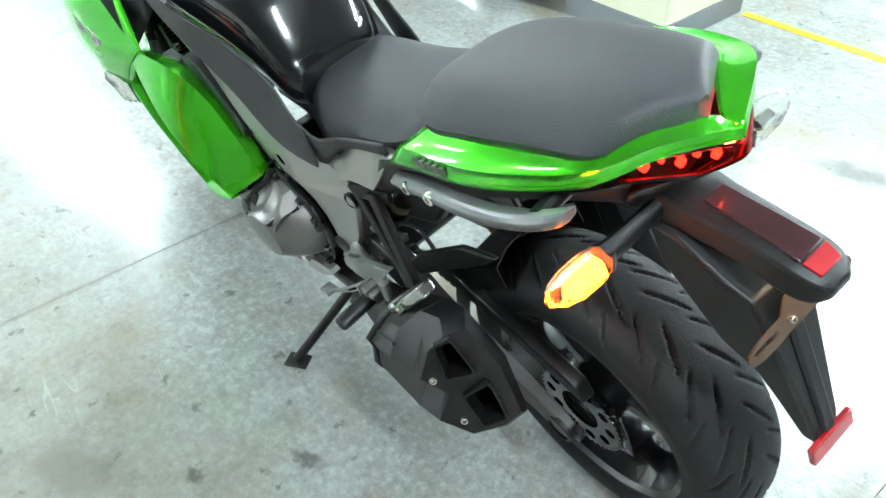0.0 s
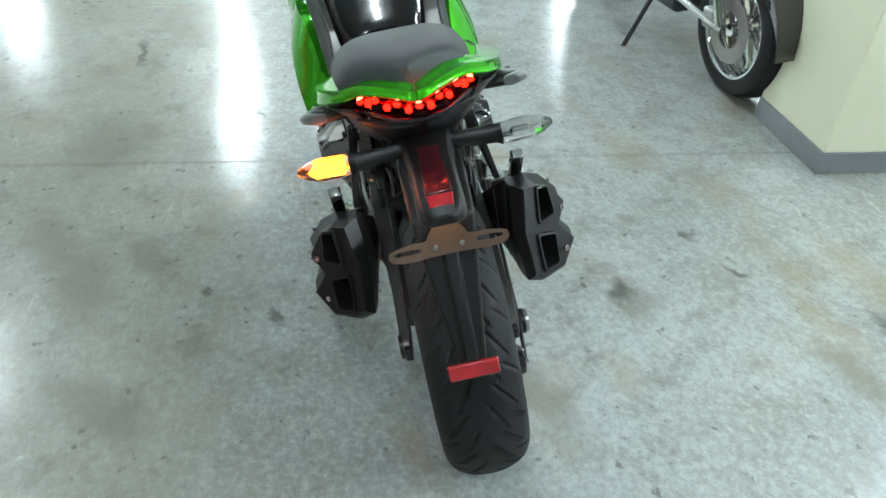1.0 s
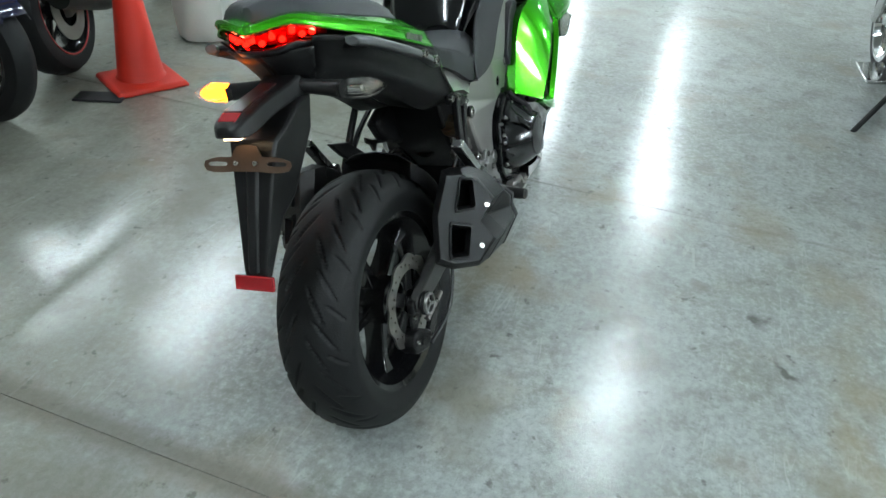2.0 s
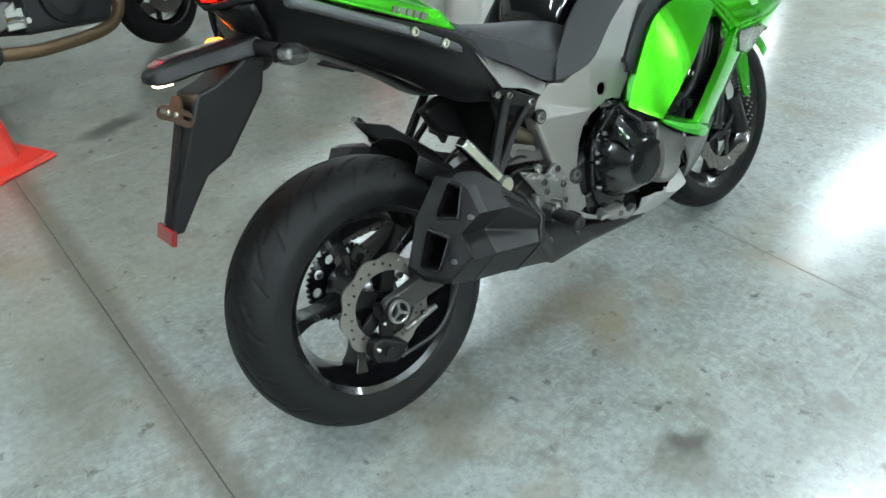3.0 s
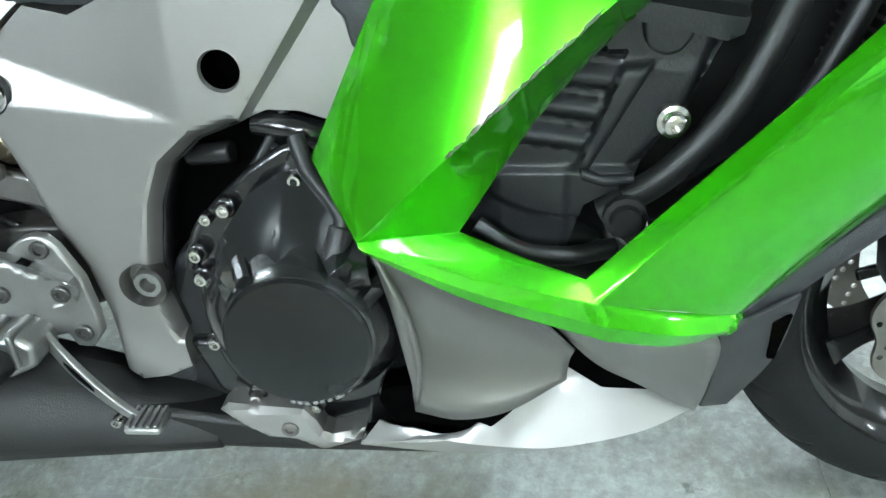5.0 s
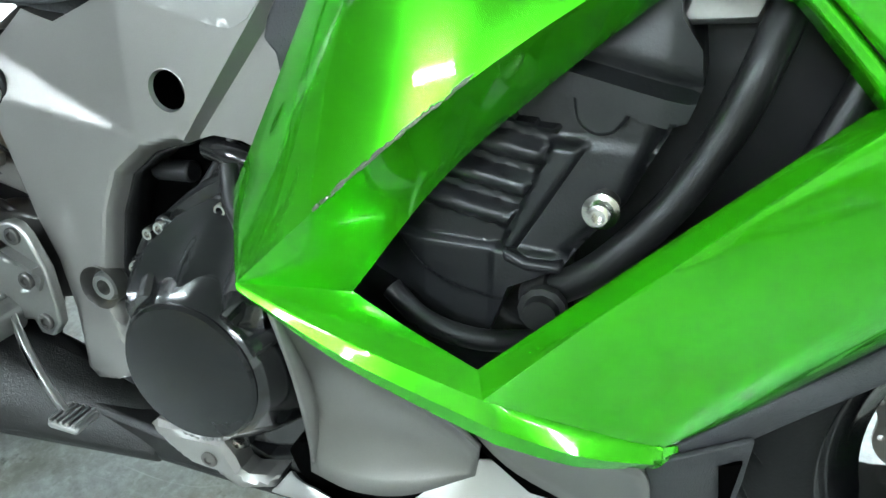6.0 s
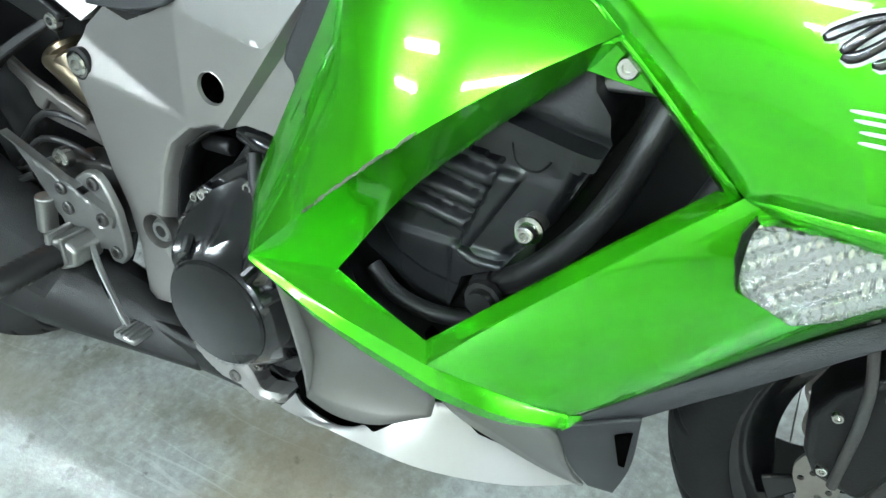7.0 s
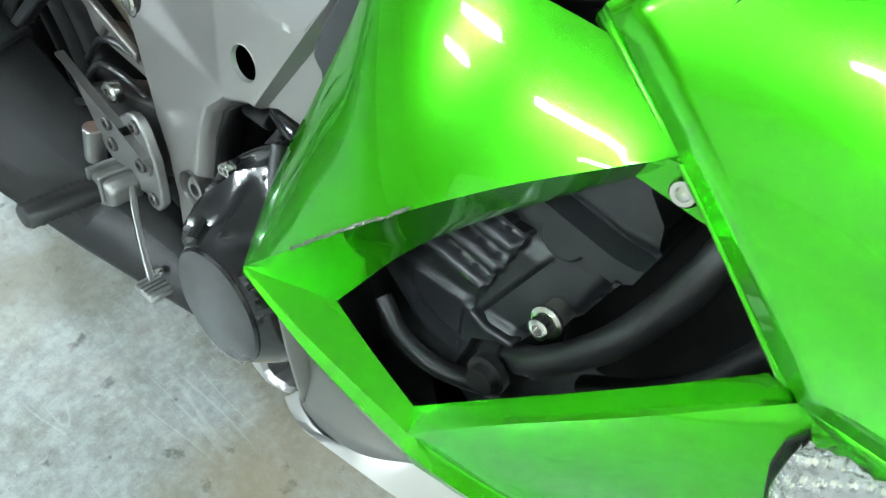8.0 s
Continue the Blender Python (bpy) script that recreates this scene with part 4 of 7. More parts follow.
guard = [[((0.333 + d) * math.cos(a), w * c, (0.333 + d) * math.sin(a)) for c, d in ((-1, -0.045), (-0.98, -0.012), (-0.7, 0.004), (0, 0.012), (0.7, 0.004), (0.98, -0.012), (1, -0.045))] for a, w in [(radians(k), 0.078 - 0.012 * abs(k - 95) / 60) for k in range(38, 160, 8)]]
mg = part("front_mudguard", loft(guard, caps=False, closed=False), GREEN, bike, "lime green front mudguard", m=FTURN, solid=0.004, bevel=0.002)
for s in SIDES:
    st = part("mudguard_stay", side(plate([(-0.045, 0.30), (0.005, 0.29), (0.045, 0.215), (0.068, 0.10), (0.052, 0.082), (0.028, 0.10), (-0.015, 0.22)], -0.118, -0.104), s), GREEN, mg, "lime green mudguard stay", bevel=0.004)
    bolts(st, [(0.045, s * 0.119, 0.115), (0.005, s * 0.119, 0.245)], 0.0065, 0.005)

# -- swing arm, rear brake, axle --
for s in SIDES:
    arm = part("swingarm", side(loft([[(x, -y0, z0), (x, -y0 - t, z0), (x, -y0 - t, z1), (x, -y0, z1)] for x, y0, t, z0, z1 in
                                      ((-0.048, 0.118, 0.018, 0.290, 0.316), (-0.03, 0.116, 0.024, 0.280, 0.330), (0.05, 0.112, 0.028, 0.292, 0.346), (0.25, 0.106, 0.034, 0.325, 0.405), (0.42, 0.085, 0.045, 0.37, 0.475), (0.56, 0.06, 0.05, 0.40, 0.47))], n=3), s),
               ARMGREY, bike, "dark grey cast alloy swing arm", bevel=0.008, seg=3)
    part("chain_adjuster", side(plate([(-0.066, 0.292), (-0.048, 0.290), (-0.048, 0.328), (-0.066, 0.325)], -0.134, -0.116), s), PLASTIC, arm, bevel=0.004)
    part("axle_cap", lathe([(s * 0.142, 0.0), (s * 0.142, 0.030), (s * 0.150, 0.030), (s * 0.152, 0.026), (s * 0.150, 0.023), (s * 0.146, 0.022), (s * 0.146, 0.0)], 40, "y", RA), PLASTIC, arm)
cap = part("axle_nut_ring", lathe([(-0.150, 0.0275), (-0.158, 0.0275), (-0.160, 0.0245), (-0.158, 0.0210), (-0.150, 0.0210)], 40, "y", RA), ALLOY, bike, "silver three spoked axle ring")
for i in range(3):
    part("ring_spoke", block(0.003, 0.0235, -0.158, -0.150, -0.0036, 0.0036, turn=Matrix.Translation(RA) @ Matrix.Rotation(2 * math.pi * i / 3 + 0.5, 4, "Y")), ALLOY, cap, bevel=0.001)
part("ring_centre", lathe([(-0.148, 0.0), (-0.158, 0.0), (-0.158, 0.006), (-0.148, 0.006)], 16, "y", RA), ALLOY, cap)
rc = part("rear_caliper", plate([(-0.098, 0.222), (-0.088, 0.190), (-0.040, 0.170), (-0.005, 0.182), (0.000, 0.205), (-0.030, 0.226), (-0.062, 0.246), (-0.085, 0.246)], -0.138, -0.088), PLASTIC, bike, "black rear brake caliper below the axle", bevel=0.008, seg=3)
part("piston_cap", lathe([(-0.136, 0.012), (-0.143, 0.010), (-0.143, 0.0)], 20, "y", (-0.055, 0, 0.208)), PLASTIC, rc)
part("caliper_bracket", plate([(-0.040, 0.322), (-0.058, 0.262), (-0.062, 0.235), (-0.030, 0.228), (-0.002, 0.262), (0.012, 0.290)], -0.118, -0.110), PLASTIC, rc, bevel=0.004)
bolts(rc, [(-0.083, -0.139, 0.226), (-0.014, -0.139, 0.192), (0.05, -0.140, 0.262), (-0.045, -0.119, 0.27)], 0.006, 0.006)
part("torque_rod", tube([(0.0, -0.13, 0.235), (0.09, -0.135, 0.26)], 0.007, 10, 2), DARKALLOY, rc)
part("brake_hose", tube([(-0.03, -0.145, 0.185), (0.09, -0.155, 0.22), (0.2, -0.15, 0.36), (0.38, -0.15, 0.45)], 0.005, 8, 8), HOSE, rc)
# chain and its guard on the left
for dz, name in ((0.094, "chain_upper"), (-0.094, "chain_lower")):
    link = part(name, block(-0.006, 0.006, 0.082, 0.098, -0.007, 0.007, turn=Matrix.Translation((0.0, 0, 0.305 + dz))), DARKALLOY, bike, "steel drive chain run", bevel=0.002)
    a, b = Vector((RA.x, 0.09, 0.305 + dz)), Vector((0.60, 0.09, 0.40 + dz * 0.4))
    first_link = None
    for k in range(34):
        p = a.lerp(b, k / 34)
        m = Matrix.Translation(p) @ Matrix.Rotation(-math.atan2(b.z - a.z, b.x - a.x), 4, "Y")
        if first_link is None:
            first_link = part("chain_link", block(-0.0075, 0.0075, -0.008, 0.008, -0.006, 0.006), DARKALLOY, link, m=m, bevel=0.002)
        else:
            again(first_link, link, m)
part("chain_guard", plate([(-0.06, 0.395), (0.30, 0.46), (0.34, 0.49), (0.28, 0.50), (-0.04, 0.43)], 0.080, 0.112), PLASTIC, bike, "black plastic chain guard", bevel=0.004)

# hugger over the rear tyre
hug = [[(RA.x + (0.345 + d) * math.cos(a), 0.098 * c, RA.z + (0.345 + d) * math.sin(a) + lift) for c, d in ((-1.02, -0.05), (-1, -0.008), (-0.6, 0.012), (0, 0.018), (0.6, 0.012), (1, -0.008), (1.02, -0.05))]
       for a, lift in [(radians(k), 0.028 * max(0, (k - 55) / 25)) for k in range(8, 63, 6)]]
part("hugger", loft(hug, caps=False, closed=False), PLASTIC, bike, "black plastic tyre hugger", solid=0.004, bevel=0.002)
for s in (1,):
    part("hugger_wing", side(plate([(0.105, 0.668), (0.20, 0.635), (0.33, 0.53), (0.40, 0.45), (0.35, 0.45), (0.24, 0.545), (0.15, 0.618)], -0.112, -0.098), s), PLASTIC, bike, bevel=0.004)

part("rear_fender", plate([(0.27, 0.655), (0.33, 0.675), (0.44, 0.690), (0.46, 0.52), (0.31, 0.59)], 0.055, 0.092), PLASTIC, bike, "black plastic rear fender", bevel=0.01)
# rear shock and linkage between the frame sides
part("shock_body", tube([(0.470, -0.094, 0.548), (0.393, -0.094, 0.594)], 0.022, 20, 1), WARMSTEEL, bike, "warm polished shock absorber reservoir", bevel=0.004)
part("shock_spring", tube([(0.44 + 0.0024 * k, 0.02 + 0.036 * math.cos(k * 0.9), 0.52 + 0.036 * math.sin(k * 0.9)) for k in range(44)], 0.0055, 8, 2), PLASTIC, bike, "black shock spring")
part("inner_mudguard", plate([(0.36, 0.70), (0.47, 0.66), (0.55, 0.50), (0.52, 0.42), (0.40, 0.55)], -0.085, 0.085), PLASTIC, bike, bevel=0.008)
part("linkage_rod", plate([(0.36, 0.535), (0.40, 0.545), (0.56, 0.50), (0.56, 0.475), (0.44, 0.50), (0.37, 0.51)], -0.112, -0.098), DARKALLOY, bike, bevel=0.004)
for k, (y, dz) in enumerate(((-0.105, 0.0), (-0.115, -0.03), (0.1, 0.0))):
    part("cable", tube([(0.30, y, 0.46 + dz), (0.38, y - 0.01, 0.52 + dz), (0.46, y, 0.50 + dz), (0.53, y * 0.9, 0.40 + dz)], 0.0045, 8, 8), HOSE, bike)

# -- silencers --
def silencer(s):
    outer = [(0.128, -0.178, 0.590), (0.145, -0.220, 0.587), (0.158, -0.256, 0.562), (0.148, -0.297, 0.512), (0.110, -0.266, 0.466), (0.092, -0.312, 0.428), (0.056, -0.270, 0.372), (0.020, -0.215, 0.378), (0.005, -0.180, 0.400), (0.060, -0.165, 0.500)]
    mid = [(0.175, -0.175, 0.578), (0.190, -0.225, 0.577), (0.208, -0.264, 0.552), (0.204, -0.305, 0.505), (0.152, -0.270, 0.464), (0.138, -0.318, 0.424), (0.100, -0.278, 0.364), (0.070, -0.215, 0.360), (0.060, -0.175, 0.375), (0.120, -0.160, 0.480)]
    fro = [(0.270, -0.160, 0.505), (0.285, -0.205, 0.497), (0.300, -0.242, 0.476), (0.308, -0.282, 0.436), (0.300, -0.280, 0.412), (0.288, -0.294, 0.386), (0.226, -0.275, 0.340), (0.190, -0.215, 0.335), (0.180, -0.170, 0.345), (0.230, -0.155, 0.420)]
    nor = Vector((-1, -0.69, 0.53)).normalized()
    on = Vector((0.066, -0.226, 0.513))
    core = sum((Vector(p) for p in outer), Vector()) / 10
    rear_ring = []
    for p in outer:
        q = core.lerp(Vector(p), 0.87)
        rear_ring.append(q - nor * nor.dot(q - on))
    tip = [(0.42 + 0.02 * math.cos(a), -0.165 - 0.052 * math.cos(a + 2.6), 0.310 + 0.050 * math.sin(a + 1.9)) for a in [-2 * math.pi * k / 10 for k in range(10)]]
    end = [(0.62, -0.130 - 0.030 * math.cos(a + 2.6), 0.262 + 0.028 * math.sin(a + 1.9)) for a in [-2 * math.pi * k / 10 for k in range(10)]]
    body = part("silencer", side(loft([mid, fro, tip, end]), s), EXHAUST, bike, "matt black angular silencer", smooth=28, bevel=0.004)
    # end cap with two openings
    bm = bmesh.new()
    R = [Vector(p) for p in rear_ring]
    M = [Vector(p) * 0.985 + Vector((0.003, -0.003, 0.007)) for p in mid]
    O = [Vector(p) for p in outer]
    rows = [[bm.verts.new(p) for p in r] for r in (R, [r_.lerp(o_, 0.55) + nor * 0.006 for r_, o_ in zip(R, O)], O, M)]
    a = rows[0]
    k = len(a)
    for ra, rb in zip(rows, rows[1:]):
        for i in range(k):
            bm.faces.new((ra[i], rb[i], rb[(i + 1) % k], ra[(i + 1) % k]))
    cen = on
    edges = [bm.edges.get((a[i], a[(i + 1) % k])) for i in range(k)]
    slots = []
    for quad in (((0.124, -0.222, 0.568), (0.128, -0.252, 0.566), (0.086, -0.272, 0.517), (0.068, -0.228, 0.515)), ((0.064, -0.207, 0.479), (0.068, -0.259, 0.471), (0.050, -0.246, 0.404), (0.037, -0.205, 0.405))):
        q = [Vector(p) for p in quad]
        q = [p - nor * nor.dot(p - cen) for p in q]
        rounded = []
        for i in range(4):
            p, pr, nx = q[i], q[i - 1], q[(i + 1) % 4]
            for t in (0.22, 0.08):
                rounded.append(p.lerp(pr, t))
            for t in (0.08, 0.22):
                rounded.append(p.lerp(nx, t))
        slots.append(rounded)
        v = [bm.verts.new(p) for p in rounded]
        edges += [bm.edges.new((v[i], v[(i + 1) % len(v)])) for i in range(len(v))]
    bmesh.ops.triangle_fill(bm, edges=edges, use_beauty=True, normal=nor)
    part("end_cap", side(bm, s), EXHAUST, body, "matt black end cap with two openings", smooth=25)
    for r in slots:
        c0 = sum(r, Vector()) / len(r)
        rings = [[c0 + (p - c0) * f + nor * d for p in r] for f, d in ((1.22, -0.001), (1.17, 0.008), (1.02, 0.009), (0.93, -0.003), (0.80, -0.045))]
        part("outlet_rim", side(loft(rings, caps=False), s), EXHAUST, body, smooth=40)
        # black disc that paints the shade deep in the outlet
        part("outlet_shade", side(loft([[c0 + (p - c0) * 0.85 + nor * d for p in r] for d in (-0.040, -0.046)]), s), HOLLOW_SHADE, body)
    t = nor.to_track_quat("-Y", "Z").to_matrix().to_4x4() if s < 0 else Vector((nor.x, -nor.y, nor.z)).to_track_quat("-Y", "Z").to_matrix().to_4x4()
    bolts(body, [(0.109, s * 0.290, 0.512), (0.057, s * 0.284, 0.430)], 0.0078, 0.008, turn=t)
    bolts(body, [(0.53, s * 0.178, 0.292), (0.40, s * 0.21, 0.33)], 0.006, 0.005)
    for i, j, d in ((2, 3, 0.0),):
        part("body_ridge", side(tube([Vector(mid[i]).lerp(Vector(mid[j]), 0.5) + Vector((0.0, -0.002, 0)), Vector(fro[i]).lerp(Vector(fro[j]), 0.5) + Vector((0, -0.002, 0))], 0.004, 8, 2), s), EXHAUST, body)
    part("band", side(loft([[Vector(p) * 1.0 + (Vector(p) - Vector((0.25, -0.225, 0.41))) * 0.03 + Vector((d, 0, 0)) for p in fro] for d in (0.0, 0.016)], caps=False), s), EXHAUST, body, solid=0.003)


for s in SIDES:
    silencer(s)
# exhaust shroud along the bottom
for s in SIDES:
    sh = part("exhaust_shroud", side(loft([[(x, -y, z0), (x, -y - 0.02, z0 + 0.02), (x, -y - 0.02, z1 - 0.01), (x, -y + 0.03, z1)] for x, y, z0, z1 in
                                      ((0.30, 0.175, 0.285, 0.385), (0.42, 0.152, 0.250, 0.340), (0.62, 0.137, 0.222, 0.288), (0.85, 0.125, 0.208, 0.25))], n=3), s), EXHAUST, bike, "black exhaust shroud", bevel=0.006)

# -- frame sides --
def circle(x, z, r, n=28):
    return [(x + r * math.cos(2 * math.pi * k / n), z + r * math.sin(2 * math.pi * k / n)) for k in range(n)]


ARCH = [(0.600, 0.372), (0.592, 0.41), (0.591, 0.447), (0.604, 0.504), (0.621, 0.542), (0.651, 0.567), (0.687, 0.580)]
WEDGE = (0.648, 0.5835)
def frame_depth(x, z):
    """How far the frame stands out: a folded wedge from the rear corner, a rounded edge round the arch, a step down towards the front."""
    t = min(1, max(0, (x - 0.478) / (WEDGE[0] - 0.478)))
    zl, zu = 0.600 + (WEDGE[1] - 0.600) * t, 0.638 + (WEDGE[1] - 0.638) * t
    low, up = 0.133 + 0.0135 * t, 0.119 + 0.0275 * t
    if z <= zl:
        d = low
    elif z < zu:
        d = low + (up - low) * (z - zl) / (zu - zl)
    else:
        d = up - 0.10 * (z - zu) * (1 - t)
    d -= 0.085 * max(0, z - 0.70)
    s_ = 0.8 * (x - 0.694) - 0.6 * (z - 0.590)
    if z > 0.55:
        d -= 0.013 * step_up(s_, 0.0, 0.010)
    e = far_from((x, z), ARCH)
    d -= 0.017 * max(0, 1 - e / 0.012) ** 2
    d += 0.003 * step_up(z, 0.52, 0.40)
    # rolled edge along the rear
    q = far_from((x, z), [(0.529, 0.33), (0.529, 0.392), (0.519, 0.443), (0.499, 0.482), (0.479, 0.548), (0.465, 0.591)])
    return d - 0.007 * max(0, 1 - q / 0.009) ** 2


def frame_side(s):
    out = [(0.529, 0.330), (0.529, 0.392), (0.519, 0.443), (0.499, 0.482), (0.479, 0.548), (0.465, 0.591), (0.466, 0.614), (0.490, 0.649), (0.526, 0.676), (0.566, 0.669), (0.609, 0.686), (0.654, 0.706), (0.701, 0.742), (0.745, 0.800), (0.86, 0.885), (1.0, 0.93), (1.02, 0.86),
           (0.90, 0.78), (0.835, 0.70), (0.80, 0.62), (0.769, 0.580), (0.742, 0.589), (0.715, 0.5905)] + ARCH[::-1] + [(0.603, 0.336), (0.575, 0.322), (0.547, 0.316)]
    step_a, step_b = (0.694, 0.5865), (0.826, 0.766)
    band = (0.0085, -0.0064)
    mid = Vector((0.705, 0.44))
    round_arch = [[tuple(Vector(p) + (Vector(p) - mid).normalized() * k) for p in ARCH[1:-1]] for k in (0.003, 0.006, 0.009, 0.0125)]
    ob = part("frame_side", side(relief(out, frame_depth, 0.092, round_arch + [[(0.476, 0.600), WEDGE], [(0.492, 0.637), WEDGE], [step_a, step_b], [(step_a[0] + band[0], step_a[1] - band[1] * 0.2), (step_b[0] + band[0], step_b[1] + band[1])]],
                                        [circle(0.686, 0.6265, 0.0176), circle(0.5755, 0.428, 0.0215)], 0.0045), s), SILVER, bike, "warm silver painted frame side with a folded wedge", smooth=21)
    part("hole_lip", side(lathe([(-0.1425, 0.0183), (-0.1466, 0.0180), (-0.1470, 0.0172), (-0.1430, 0.0158)], 40, "y", (0.686, 0, 0.6265)), s), SILVER, ob)
    # black sleeve: the hole's inner shade is put into its colour
    part("hole_shade_lining", side(lathe([(-0.1436, 0.0163), (-0.112, 0.0160), (-0.112, 0.0)], 32, "y", (0.686, 0, 0.6265)), s), HOLLOW_SHADE, ob, "inside of the round hole with its shade painted black")
    part("pivot_cup", side(lathe([(-0.147, 0.0222), (-0.143, 0.0212), (-0.129, 0.0198), (-0.127, 0.0)], 28, "y", (0.5755, 0, 0.428)), s), DARKSILVER, ob)
    part("pivot_bolt", lathe([(s * 0.122, 0.0), (s * 0.122, 0.0150), (s * 0.142, 0.0150), (s * 0.1455, 0.0125), (s * 0.1455, 0.0078), (s * 0.132, 0.0072), (s * 0.132, 0.0)], 24, "y", (0.5795, 0, 0.4285)), ALLOY, ob, "silver pivot bolt with a hexagonal socket")
    bolts(ob, [(0.481, s * 0.130, 0.607)], 0.0135, 0.008)
    part("bolt_cup", side(lathe([(-0.118, 0.0), (-0.118, 0.017), (-0.133, 0.0185), (-0.135, 0.0155), (-0.128, 0.014), (-0.128, 0.0)], 24, "y", (0.481, 0, 0.607)), s), PLASTIC, ob)
    film = [(0.664, 0.708), (0.669, 0.697), (0.680, 0.692), (0.738, 0.6795), (0.752, 0.679), (0.766, 0.687), (0.800, 0.730), (0.80, 0.80), (0.75, 0.795), (0.705, 0.742)]
    part("clear_film", side(relief(film, lambda x, z: frame_depth(x, z) + 0.0006, 0.13, step=0.008), s), FILM, ob, "clear protective film on the frame", smooth=40)
    part("rubber_pad", side(plate(smooth_loop([(0.785, 0.69), (0.790, 0.665), (0.802, 0.642), (0.86, 0.72), (0.93, 0.80), (0.86, 0.80)], 3), -0.152, -0.128), s), GREYPLASTIC, ob, "dark rubber pad on the frame", bevel=0.003)
    part("pad_edge", side(tube([(0.828, -0.137, 0.742), (0.790, -0.137, 0.700), (0.786, -0.137, 0.670), (0.800, -0.137, 0.637)], 0.0022, 8, 6), s), SILVER, ob)


for s in SIDES:
    frame_side(s)
    # silver panel under the seat
    foot_line = [(0.274, 0.826), (0.310, 0.775), (0.362, 0.708), (0.443, 0.685), (0.494, 0.656)]
    sp = part("side_panel", side(relief([(0.274, 0.828), (0.300, 0.826), (0.420, 0.775), (0.460, 0.742), (0.520, 0.677), (0.494, 0.656), (0.443, 0.685), (0.362, 0.708), (0.310, 0.775)], lambda x, z: 0.147 - 0.02 * (x - 0.27) / 0.25 - 0.34 * max(0.0, z - float(np.interp(x, [p[0] for p in foot_line], [p[1] for p in foot_line]))), 0.09, step=0.006), s), SILVER, bike, "silver panel under the seat", smooth=30, bevel=0.003)
    # grey knee panel between the tank and the frame
    part("knee_panel", side(patch([(0.528, -0.141, 0.682), (0.60, -0.146, 0.688), (0.665, -0.147, 0.712), (0.74, -0.150, 0.795), (0.88, -0.155, 0.90), (1.02, -0.13, 0.945)],
                                  [(0.552, -0.130, 0.745), (0.58, -0.128, 0.785), (0.63, -0.122, 0.840), (0.72, -0.135, 0.905), (0.86, -0.160, 0.965), (1.02, -0.14, 0.99)], n=20, m=6, bulge=-0.008), s), GREYPLASTIC, bike, "charcoal plastic knee panel", solid=0.006, bevel=0.002)

# -- engine --
part("crankcase", plate([(0.54, 0.30), (0.62, 0.245), (0.98, 0.235), (1.05, 0.32), (1.00, 0.46), (0.86, 0.54), (0.70, 0.50), (0.60, 0.45)], -0.125, 0.125), ENGMATT, bike, "dark cast crankcase", bevel=0.015, seg=3)
LIDBLACK = mat("satin_black_lid", (0.006, 0.0065, 0.007), 0.25, 0, 0.2, spec=0.35, blotch=0.3, bscale=12)
LID = Vector((0.7425, -0.232, 0.4295))
